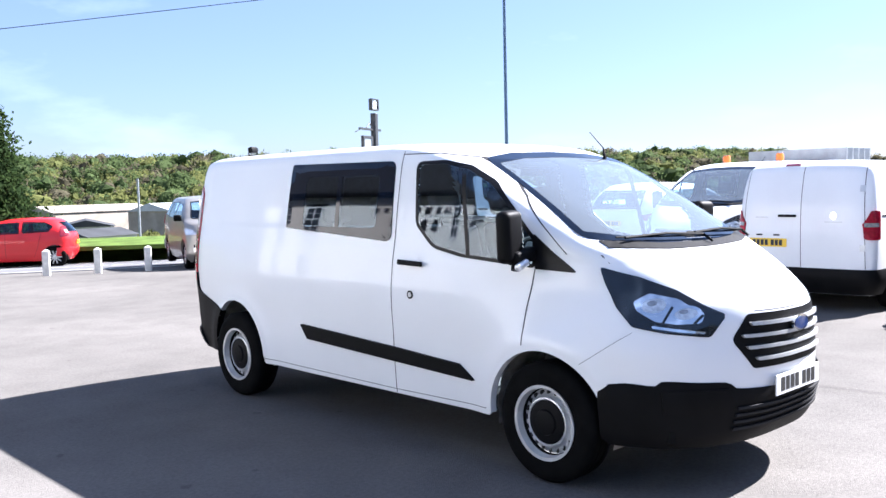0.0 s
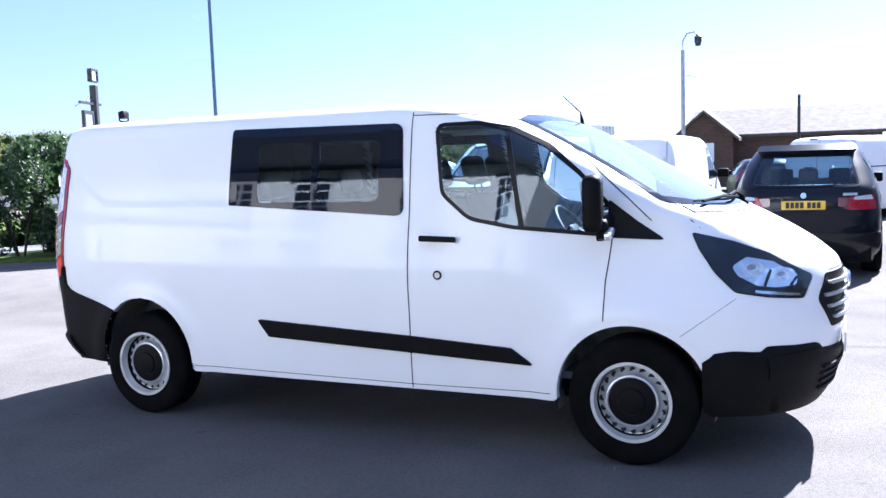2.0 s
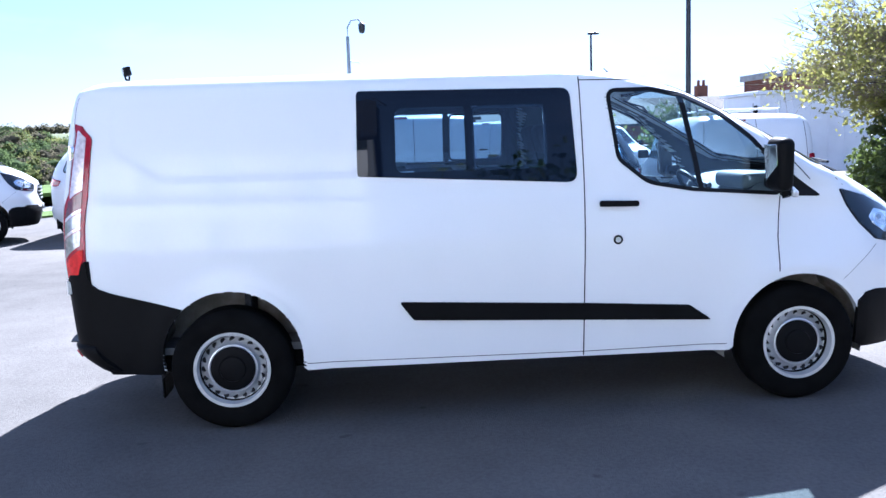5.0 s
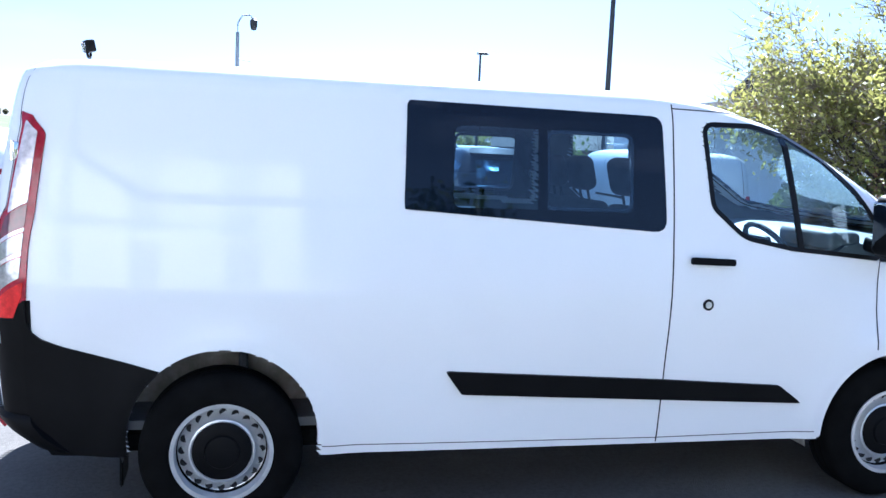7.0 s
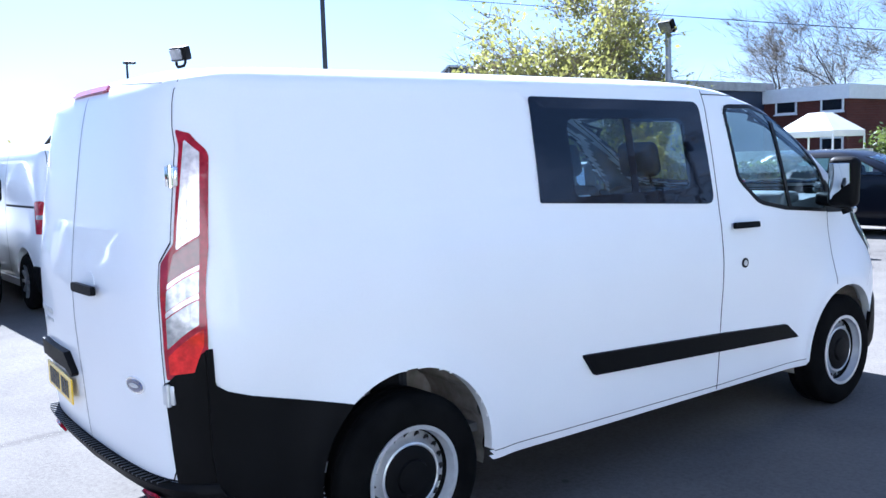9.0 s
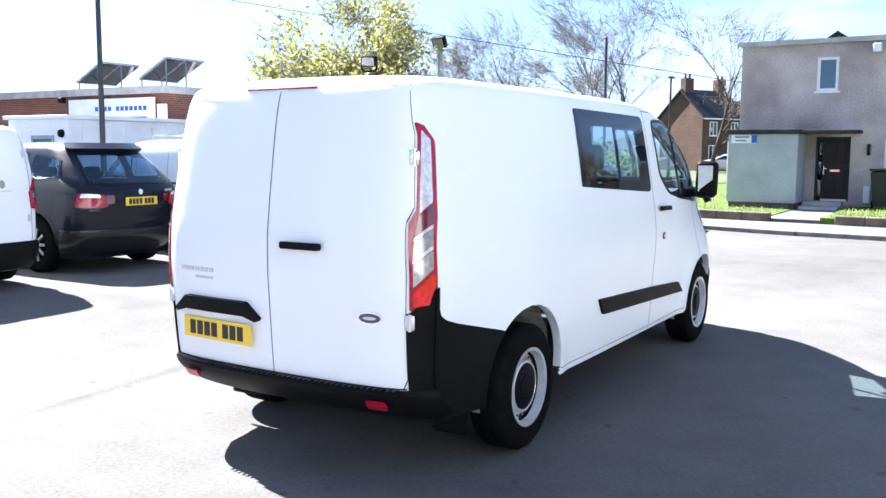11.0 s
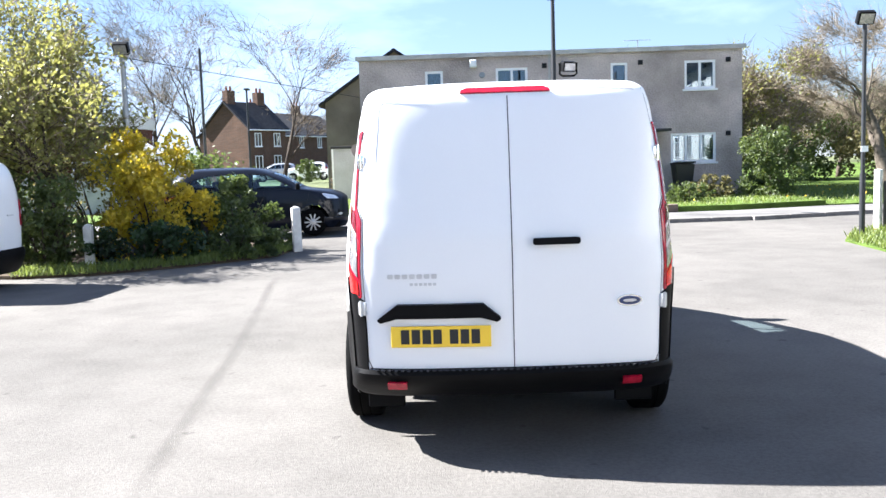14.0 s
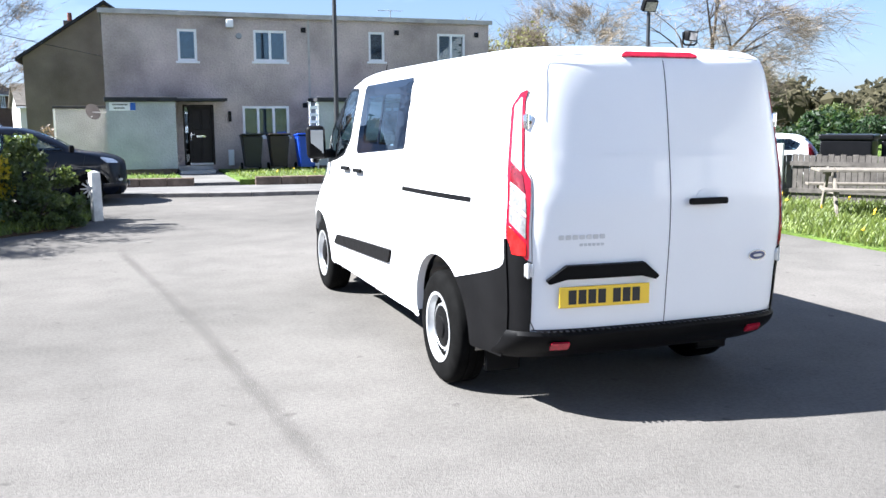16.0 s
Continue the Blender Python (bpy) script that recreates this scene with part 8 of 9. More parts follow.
# ---- columns, posts, signs, street things ----
def column(name, label, x, y, z, hgt, r0, r1, mat, head=None, category="street lamp"):
    c = thing(name, label, category, pose(x, y, z))
    part("post", join(tube((0, 0, 0), (0, 0, 1.1), r0 * 1.35, r0 * 1.35, 14), tube((0, 0, 1.1), (0, 0, hgt), r0, r1, 14)), mat, c, "", True)
    if head == "lantern":
        part("lantern", join(box(-0.12, 0.12, -0.32, 0.12, hgt, hgt + 0.09, 0.03, 2)), POLEBLACK, c, "dark flat lantern")
    elif head == "camera":
        part("bracket", pipe([(0, 0, hgt - 0.3), (0, 0, hgt + 0.25), (0, -0.12, hgt + 0.45), (0, -0.32, hgt + 0.48), (0, -0.42, hgt + 0.35)], 0.022, 8), GALV, c)
        part("dome", moved(lathe([(0.0, -0.13), (0.07, -0.11), (0.10, 0.0), (0.10, 0.14), (0.03, 0.2), (0.0, 0.2)], 18), pose(0, -0.42, hgt + 0.2)), POLEBLACK, c, "dark dome camera", True)
        part("side_bracket", tube((0, 0, hgt - 0.7), (0, -0.35, hgt - 0.75), 0.012, seg=6), GALV, c)
    elif head == "flood":
        part("flood_head", moved(box(-0.14, 0.14, -0.06, 0.06, -0.11, 0.11, 0.02, 2), pose(0, 0.02, hgt + 0.1, -28, 0, 0)), PLASTIC, c, "black floodlight head")
        part("flood_lens", moved(box(-0.11, 0.11, 0.062, 0.066, -0.085, 0.085), pose(0, 0.02, hgt + 0.1, -28, 0, 0)), LENS_GREY, c)
    return c


column("street_lamp", "tall thin blue-grey lamp column", 19.0, 18.3, 0, 12.0, 0.07, 0.05, BLUEGREY)
cp = column("camera_column", "grey column with a dome camera", 20.7, 3.25, 0, 4.55, 0.06, 0.05, GALV, "camera", "camera column")
column("street_lamp", "black street lamp column by the parked cars", 11.35, -3.6, 0, 6.2, 0.055, 0.04, POLEBLACK, None)
column("street_lamp", "thin far lamp column", 30.0, -6.1, 0, 5.4, 0.06, 0.04, POLEBLACK, "lantern")
column("telegraph_pole", "thin dark pole near the bungalow", 36.0, 0.9, 0, 4.0, 0.07, 0.06, POLEBLACK, None, "pole")
column("street_lamp", "dark lamp column on the footway", -2.14, -12.75, 0.07, 5.15, 0.06, 0.045, POLEBLACK, "lantern")
column("telegraph_pole", "dark timber pole beyond the lawn", 9.65, -25.0, 0.1, 5.8, 0.055, 0.05, POLEBLACK, None, "pole")
column("street_lamp", "thin dark lamp column in the lane", 10.25, -35.0, 0, 5.1, 0.06, 0.045, POLEBLACK, "lantern")
column("flood_post", "grey post with a black floodlight in the bed", 6.14, -7.3, 0, 3.6, 0.055, 0.05, GALV, "flood", "floodlight")
pl = column("flood_post", "black post with a floodlight by the grass", -6.55, -6.3, 0, 3.55, 0.036, 0.034, POLEBLACK, "flood", "floodlight")
part("post_tag", box(-0.06, 0.06, 0.05, 0.06, 1.45, 1.55), UPVC, pl)
column("street_lamp", "distant pale lamp column beyond the road", 13.5, 36.0, land(13.5, 36.0), 4.0, 0.06, 0.05, GALV, None)

ps = thing("pub_sign", "hanging inn sign on a dark post with a floodlight", "sign", pose(9.4, 14.0, 0, 0, 0, 22))
part("post", box(-0.07, 0.07, -0.07, 0.07, 0, 3.55, 0.01, 1), POLEBLACK, ps)
part("bracket", join(box(-0.75, 0.30, -0.025, 0.025, 3.12, 3.17), pipe([(-0.1, 0, 3.17), (-0.25, 0, 3.30), (-0.4, 0, 3.18)], 0.015, 6), tube((-0.95, 0, 3.05), (-0.6, 0, 3.18), 0.012, seg=6)), POLEBLACK, ps)
bd = part("sign_board", join(box(-0.62, -0.14, -0.035, 0.035, 1.6, 1.66), box(-0.62, -0.14, -0.035, 0.035, 2.92, 2.98), box(-0.62, -0.56, -0.035, 0.035, 1.66, 2.92), box(-0.20, -0.14, -0.035, 0.035, 1.66, 2.92)), POLEBLACK, ps, "dark sign frame")
part("sign_face", box(-0.56, -0.20, -0.02, 0.02, 1.66, 2.92), surf("faded_sign_face", (0.30, 0.34, 0.38), rough=0.5, vary=0.3, scale=3, second=(0.16, 0.2, 0.22)), bd, "faded blue-grey sign face")
part("sign_lamp", join(box(-0.17, 0.17, -0.05, 0.05, 3.62, 3.65), box(-0.17, 0.17, -0.05, 0.05, 3.87, 3.90), box(-0.17, -0.14, -0.05, 0.05, 3.65, 3.87), box(0.14, 0.17, -0.05, 0.05, 3.65, 3.87)), POLEBLACK, ps)
part("lamp_lens", box(-0.14, 0.14, -0.02, 0.02, 3.65, 3.87), LENS_CLEAR, ps)


def post(name, label, x, y, hgt, w, mat, rot=0, group="posts", lean=0):
    p = thing(name, label, "post", pose(x, y, land(x, y), lean, 0, rot), group)
    part("shaft", box(-w / 2, w / 2, -w / 2, w / 2, -0.05, hgt, 0.012, 2), mat, p)
    part("top", moved(lathe([(w * 0.48, 0.0), (w * 0.36, 0.02), (0.0, 0.03)], 4), pose(0, 0, hgt, 0, 0, 45)), mat, p)
    return p


for k in range(8):
    x, y = 2.68 + 0.96 * (k - 4), 17.65 - 0.54 * (k - 4)
    if k not in (7,):
        post("bollard", "short white timber post at the yard's edge", x, y, 0.56, 0.15, WHITEPOST, -30, "white edge posts")
post("bollard", "flaking white timber post by the bed", 3.15, -7.15, 0.78, 0.15, WHITEPOST, 20, "bed posts", 3)
post("bollard", "dark weathered post in the bed", 4.75, -7.0, 0.6, 0.14, WOODGREY, 10, "bed posts")
post("bollard", "flaking white post under the tree", 6.15, -5.3, 0.7, 0.13, WHITEPOST, 5, "bed posts")
for x, y in ((-7.12, -6.3), (-7.15, -4.85), (-7.25, -3.55)):
    b = post("bollard", "short square timber post on the grass", x, y, 0.55, 0.17, WOODPALE, 25, "grass posts")
    # thin black plate over nearly all of one post face
    part("dark_face", moved(box(-0.08, 0.08, 0.086, 0.09, 0.05, 0.5), pose(0, 0, 0)), PLASTIC2, b)

# fence with grey boards
fence = thing("fence", "weathered grey board fence with pale posts", "fence", pose(0, 0, 0))
fa, fb2 = Vector((-7.45, -7.35)), Vector((-11.4, -2.25))
fd = (fb2 - fa).normalized()
fang = math.degrees(math.atan2(fd.y, fd.x))
rng = random.Random(11)
board_me = [mesh_of("board", box(-0.048, 0.048, -0.011, 0.011, 0.04, 0.90 + 0.012 * k, 0.004, 1), WOODGREY) for k in range(3)]
n = int((fb2 - fa).length / 0.104)
for k in range(n):
    q = fa + fd * 0.104 * k
    share("board", rng.choice(board_me), fence, pose(q.x, q.y, 0, rng.gauss(0, 0.5), 0, fang + rng.gauss(0, 1.2)))
for s in (-0.1, 2.45, 4.9):
    q = fa + fd * s + Vector((-fd.y, fd.x)) * -0.09
    part("fence_post", moved(box(-0.06, 0.06, -0.06, 0.06, 0, 1.12, 0.022, 2), pose(q.x, q.y, 0, 0, 0, fang)), WHITEPOST, fence, "pale rounded post")
for z in (0.25, 0.75):
    a, b = fa + Vector((fd.y, -fd.x)) * 0.03, fb2 + Vector((fd.y, -fd.x)) * 0.03
    part("rail", moved(box(0, (fb2 - fa).length, -0.02, 0.02, z - 0.04, z + 0.04), pose(a.x, a.y, 0, 0, 0, fang)), WOODGREY, fence)


def picnic_table(x, y, rot, label):
    t = thing("picnic_table", label, "table", pose(x, y, 0.03, 0, 0, rot), "picnic tables")
    for k in range(5):
        part("top_plank", box(-0.85, 0.85, -0.36 + 0.146 * k, -0.225 + 0.146 * k, 0.70, 0.74, 0.006, 1), WOODPALE, t)
    for s in (-1, 1):
        for k in range(2):
            part("seat_plank", box(-0.85, 0.85, s * 0.72 + 0.13 * (k - 1), s * 0.72 + 0.13 * (k - 1) + 0.12, 0.42, 0.46, 0.006, 1), WOODPALE, t)
        for e in (-0.6, 0.6):
            part("leg", moved(box(-0.022, 0.022, -0.055, 0.055, -0.02, 0.84, 0.006, 1), pose(e, s * 0.62, 0.0, s * 29, 0, 0)), WOODPALE, t)
    for e in (-0.6, 0.6):
        part("cross_beam", box(e - 0.06, e - 0.025, -0.82, 0.82, 0.36, 0.42, 0.005, 1), WOODPALE, t)
        part("top_beam", box(e - 0.06, e - 0.025, -0.36, 0.36, 0.63, 0.70, 0.005, 1), WOODPALE, t)


picnic_table(-8.7, -3.0, 148, "sun-bleached timber picnic table on the grass")
picnic_table(-11.2, 0.4, 95, "timber picnic table further along the grass")


def wheelie_bin(x, y, rot, mat, label):
    b = thing("wheelie_bin", label, "bin", pose(x, y, 0.2, 0, 0, rot), "wheelie bins")
    bm = bmesh.new()
    lo = [bm.verts.new(p) for p in ((-0.20, -0.24, 0.08), (0.20, -0.24, 0.08), (0.20, 0.22, 0.08), (-0.20, 0.22, 0.08))]
    hi = [bm.verts.new(p) for p in ((-0.28, -0.34, 0.95), (0.28, -0.34, 0.95), (0.28, 0.30, 0.95), (-0.28, 0.30, 0.95))]
    bm.faces.new(lo), bm.faces.new(hi)
    for i in range(4):
        bm.faces.new((lo[i], lo[(i + 1) % 4], hi[(i + 1) % 4], hi[i]))
    bmesh.ops.recalc_face_normals(bm, faces=bm.faces[:])
    bmesh.ops.bevel(bm, geom=bm.edges[:], offset=0.025, segments=2, affect="EDGES")
    part("bin_body", bm, mat, b, "", True)
    part("lid", moved(box(-0.30, 0.30, -0.37, 0.36, 0, 0.05, 0.02, 2), pose(0, 0, 0.955, 4, 0, 0)), mat, b)
    part("handle", tube((-0.25, -0.40, 0.94), (0.25, -0.40, 0.94), 0.018, seg=8), mat, b)
    for s in (-1, 1):
        part("wheel", tube((s * 0.23, -0.27, 0.1), (s * 0.28, -0.27, 0.1), 0.1, seg=16), RUBBER, b)


wheelie_bin(-0.75, -17.35, 0, BIN_GREY, "dark grey wheelie bin by the door")
wheelie_bin(-1.50, -17.35, 0, BIN_BROWN, "dark brown wheelie bin by the window")
wheelie_bin(-2.22, -17.0, 0, BIN_BLUE, "bright blue wheelie bin by the trellis")
wheelie_bin(-6.4, -17.6, 0, BIN_GREY, "dark grey wheelie bin under the second window")
for k, (x, y) in enumerate(((-11.85, -6.75), (-12.7, -5.95))):
    c = thing("waste_container", "black lidded waste container behind the fence", "bin", pose(x, y, 0, 0, 0, fang), "waste containers")
    part("bin_body", box(-0.5, 0.5, -0.5, 0.5, 0.15, 1.12, 0.03, 2), PLASTIC2, c)
    part("lid", box(-0.53, 0.53, -0.53, 0.53, 1.125, 1.24, 0.03, 2), PLASTIC2, c)
    part("label_plate", box(0.2, 0.36, 0.503, 0.508, 0.7, 0.85), UPVC, c)

dish = thing("satellite_dish", "grey satellite dish on the gable", "dish", pose(3.3, -21.0, 1.85))
part("dish", moved(lathe([(0.0, 0.0), (0.12, 0.01), (0.24, 0.05), (0.25, 0.05), (0.13, -0.01), (0.0, -0.02)], 24), pose(0.18, 0.1, 0, -70, 0, 35)), surf("dark_grey_dish", (0.07, 0.07, 0.075), rough=0.6, vary=0.1), dish, "", True)
part("arm", join(tube((0.18, 0.1, -0.1), (0.2, 0.45, -0.15), 0.012, seg=6), tube((-0.25, 0, 0), (0.18, 0.08, 0), 0.02, seg=6)), GALV, dish)

gz = thing("gazebo", "white pavilion canopy behind a wall", "gazebo", pose(10.95, -20.6, 0))
bm = bmesh.new()
ring = [bm.verts.new((1.3 * math.cos(math.pi / 4 + math.pi / 2 * k), 1.3 * math.sin(math.pi / 4 + math.pi / 2 * k), 2.0)) for k in range(4)]
mid = [bm.verts.new((0.35 * math.cos(math.pi / 4 + math.pi / 2 * k), 0.35 * math.sin(math.pi / 4 + math.pi / 2 * k), 2.55)) for k in range(4)]
low = [bm.verts.new((v.co.x, v.co.y, 1.82)) for v in ring]
for k in range(4):
    j = (k + 1) % 4
    bm.faces.new((ring[k], ring[j], mid[j], mid[k])), bm.faces.new((low[k], low[j], ring[j], ring[k]))
bm.faces.new(mid)
part("canopy", bm, WHITEWALL, gz, "white pitched canopy")
for k in range(4):
    a = math.pi / 4 + math.pi / 2 * k
    part("pole", tube((1.28 * math.cos(a), 1.28 * math.sin(a), 0), (1.28 * math.cos(a), 1.28 * math.sin(a), 1.9), 0.03, seg=8), UPVC, gz)
yard = thing("boundary_wall", "pale block wall round a back yard", "wall", pose(0, 0, 0))
part("wall", box(8.6, 14.5, -19.2, -19.0, 0, 1.45), CONCRETE, yard)
yw = thing("boundary_wall", "low dark stone wall by the yard", "wall", pose(0, 0, 0))
part("wall", join(box(24, 24.3, -6.5, -1.5, 0, 1.0)), STONE_WALL, yw)

# overhead wires
column("telegraph_pole", "weathered timber telegraph pole beyond the road", -14.0, 34.0, land(-14, 34), 8.4 - land(-14, 34), 0.13, 0.10, WOODGREY, None, "pole")
for k, (a, b, s) in enumerate((((-14, 34, 3.7), (19, 18.3, 9.2), 0.1), ((36, -7.0, 10.0), (-2, -27.6, 2.9), 0.2))):
    p = [Vector(a).lerp(Vector(b), t / 16) - Vector((0, 0, s * 4 * (t / 16) * (1 - t / 16))) for t in range(17)]
    tagged(part("overhead_wire", pipe(p, 0.012, 5), PLASTIC2), "thin dark overhead wire across the sky", "wire")

# ---- planting ----
def conifer(x, y, z, h, r, seed):
    """A dense evergreen: whorls of drooping sprays round a straight trunk, ragged towards the tip."""
    rng = random.Random(seed)
    t = thing("conifer", "dense dark evergreen tree beyond the road", "tree", pose(x, y, z))
    part("trunk", tube((0, 0, 0), (0, 0, h * 0.95), 0.14, 0.02, 8), BARK, t)
    pts = []
    for _ in range(760):
        u = rng.random() ** 1.25 * 0.97 + 0.03
        a = rng.uniform(0, 6.28)
        reach = r * (1 - u) ** 0.8 * rng.uniform(0.75, 1.15) + 0.08
        for k in range(34):
            s = rng.uniform(0.35, 1.0)
            pts.append((Vector((reach * s * math.cos(a) + rng.gauss(0, 0.10), reach * s * math.sin(a) + rng.gauss(0, 0.10), h * u - 0.25 * s * s + rng.gauss(0, 0.09))), 1.0))
    for _ in range(9000):
        u, a = rng.random() ** 1.3, rng.uniform(0, 6.28)
        q = r * (1 - u) ** 0.8 * rng.uniform(0.45, 0.8)
        pts.append((Vector((q * math.cos(a), q * math.sin(a), h * (0.03 + 0.95 * u))), 1.8))
    a, b = quads(pts, 0.075, rng)
    tagged(from_lists("crown", a, b, NEEDLE, t, "dark layered evergreen sprays"), kind="stuff")


tree("young_tree", "spring tree with sparse yellow-green leaves in the bed", 7.2, -6.9, 0, 6.4, 0.10, 21, LEAF_YELLOW, 12500, 0.046, 1.0, 4, 4, 0.1, BARK, 0.34, 0.15, twigs=2600, twig_len=0.45, twig_w=0.007, share=0.36)
tree("young_tree", "second leafy tree behind the bed", 8.5, -7.9, 0, 6.6, 0.10, 22, LEAF_YELLOW, 9000, 0.046, 1.0, 4, 3, 0.1, BARK, 0.36, 0.16, twigs=2000, twig_len=0.45, twig_w=0.007, share=0.4)
shrub("twiggy_shrub", "loose olive shrub under the spring tree", 6.9, -7.6, 0.03, 1.3, 0.9, 2.1, 49, LEAF_OLIVE, 5200, 0.04)
shrub("twiggy_shrub", "loose green shrub under the second tree", 8.3, -7.3, 0.03, 1.1, 0.8, 1.9, 50, LEAF_GREEN, 4600, 0.042)
shrub("golden_shrub", "golden yellow shrub in the bed", 5.5, -6.55, 0.03, 1.12, 1.0, 2.0, 31, LEAF_GOLD, 9500, 0.045)
shrub("green_shrub", "green shrub beside the golden one", 4.15, -7.05, 0.03, 0.75, 0.7, 1.25, 32, LEAF_GREEN, 3600, 0.045)
shrub("green_shrub", "dark green undergrowth below the tree", 6.9, -5.35, 0.03, 0.95, 0.7, 1.3, 33, LEAF_GREEN, 4200, 0.045)
shrub("green_shrub", "dense dark bush behind the small van", 8.1, -5.9, 0.03, 1.1, 0.8, 1.5, 34, LEAF_GREEN, 4200, 0.05)
shrub("dark_shrub", "low dark growth at the bed's edge", 5.2, -7.6, 0.03, 1.3, 0.8, 0.75, 35, LEAF_DARK, 3000, 0.05)
shrub("dark_shrub", "low dark growth spilling over the bed's edge", 4.0, -6.15, 0.03, 0.85, 0.6, 0.5, 46, LEAF_GREEN, 3000, 0.04)
shrub("dark_shrub", "low dark growth along the front of the bed", 5.3, -5.5, 0.03, 1.0, 0.6, 0.6, 47, LEAF_DARK, 3400, 0.045)
shrub("dark_shrub", "low leafy growth by the white post", 3.75, -7.2, 0.03, 0.6, 0.5, 0.4, 48, LEAF_GREEN, 2000, 0.04)
shrub("hedge", "dark green hedge by the inn sign", 7.7, 14.6, 0.03, 1.3, 1.2, 2.3, 36, LEAF_DARK, 6000, 0.055)
shrub("hedge", "dark green hedge along the verge", 9.9, 15.7, 0.03, 1.7, 1.2, 2.4, 37, LEAF_DARK, 6000, 0.06)
shrub("hedge", "green hedge continuing along the verge", 12.6, 14.8, 0.03, 1.8, 1.2, 2.2, 38, LEAF_GREEN, 5000, 0.06)
shrub("hedge", "hedge at the end of the verge", 15.8, 13.2, 0.03, 1.9, 1.2, 2.1, 39, LEAF_DARK, 4500, 0.06)
shrub("low_shrub", "low straggling plants by the terrace", -7.0, -16.7, 0.15, 0.7, 0.5, 0.6, 40, LEAF_OLIVE, 1800, 0.045)
shrub("round_bush", "clipped green bush at the end of the terrace", -8.75, -16.9, 0.1, 1.05, 1.0, 1.95, 41, LEAF_GREEN, 6500, 0.05)
shrub("flower_clump", "low green clump by the second door", -5.9, -14.9, 0.2, 0.7, 0.5, 0.45, 42, LEAF_GREEN, 1400, 0.04)
shrub("round_bush", "round hedge bush beyond the lawn", 10.8, -55.5, 0.1, 0.9, 0.9, 1.5, 43, LEAF_GREEN, 2500, 0.07)
shrub("dry_shrub", "pale dry shrub by the gable", 4.9, -30.5, 0.1, 1.1, 0.9, 1.2, 44, LEAF_BROWN, 2200, 0.06)
tree("sapling", "young green sapling on the lawn", 8.6, -22.0, 0.1, 2.6, 0.03, 45, LEAF_GREEN, 900, 0.09, 0.8, 3, 3, 0.0, BARK, 0.45, 0.2)
for k, (x, y, hh, s) in enumerate(((14.0, -41.0, 14.0, 51), (17.5, -43.0, 14.5, 52), (9.8, -40.0, 12.5, 53), (22.5, -44.0, 14.0, 54), (26.0, -46.0, 14.5, 55))):
    tree("bare_tree", "bare spring tree beyond the gardens", x, y, 0, hh, 0.16, s, None, 0, 0.10, 0.75, 4, 4, 0.0, BARK, 0.36, 0.3, twigs=1700, twig_len=0.9, twig_w=0.011)
tree("park_tree", "large bare tree with drooping branches", -15.4, -17.6, 0.1, 10.5, 0.27, 61, None, 0, 0.1, 0.85, 5, 4, 0.45, BARK, 0.36, lean=(0.02, 0.0, 1), twigs=5000, twig_len=0.8, twig_w=0.007)
tree("park_tree", "bare spreading park tree with pale trunk", -16.0, -25.3, 0.1, 10.5, 0.30, 62, None, 0, 0.09, 0.7, 5, 3, 0.1, BARK_PALE, 0.30, lean=(0.08, 0, 1), twigs=4500, twig_len=0.9, twig_w=0.008)
for k, (x, y, hh, s, lf) in enumerate(((-10.4, -26.0, 7.5, 63, LEAF_YELLOW), (-12.8, -31.0, 7.0, 64, LEAF_OLIVE), (-17.0, -32.0, 6.0, 65, LEAF_GREEN), (-21.5, -31.0, 6.0, 66, LEAF_OLIVE), (-26.0, -29.0, 5.5, 67, LEAF_GREEN), (-7.0, -32.0, 7.5, 68, LEAF_BROWN))):
    tree("park_tree", "budding tree along the park edge", x, y, 0.1, hh, 0.13, s, lf, 4200, 0.07, 0.95, 4, 4, 0.1, BARK, 0.34, 0.30, twigs=3000, twig_len=0.9, twig_w=0.011)
for k, (x, y, rx, hh) in enumerate(((-13.0, -29.0, 2.6, 2.6), (-18.0, -29.0, 2.8, 2.4), (-23.0, -27.5, 2.8, 2.6), (-28.0, -24.5, 2.8, 1.9), (-31.0, -20.0, 2.8, 2.8), (-17.5, -13.5, 2.2, 1.55), (-20.5, -10.5, 2.2, 2.4))):
    shrub("park_hedge", "dense mixed hedge round the park", x, y, 0.05, rx, 1.6, hh, 70 + k, (LEAF_GREEN, LEAF_OLIVE, LEAF_DARK)[k % 3], 4200, 0.085)
conifer(4.2, 28.2, -0.45, 7.0, 2.7, 80)
for k, (x, y, hh) in enumerate(((37.0, -22.0, 5.5), (33.0, -24.0, 5.5), (42.0, -26.0, 6.0), (38.0, -12.0, 3.4), (43.0, -9.5, 3.2), (47.0, -6.0, 3.0))):
    tree("hedgerow_tree", "spring hedgerow tree beyond the yard", x, y, 0, hh, 0.12, 90 + k, (LEAF_GREEN, LEAF_YELLOW, LEAF_OLIVE)[k % 3], 2600, 0.13, 0.95, 3, 4, 0.1, BARK, 0.36, 0.45)
tree("bare_tree", "small bare tree by the cabin", 24.0, -9.5, 0, 4.0, 0.07, 97, None, 0, 0.1, 0.9, 4, 4, 0.0, BARK, 0.36)
tree("inn_tree", "dark evergreen beside the inn", -15.5, -0.5, 0, 6.0, 0.16, 98, LEAF_DARK, 3600, 0.12, 0.9, 3, 4, 0.1, BARK, 0.4, 0.5)


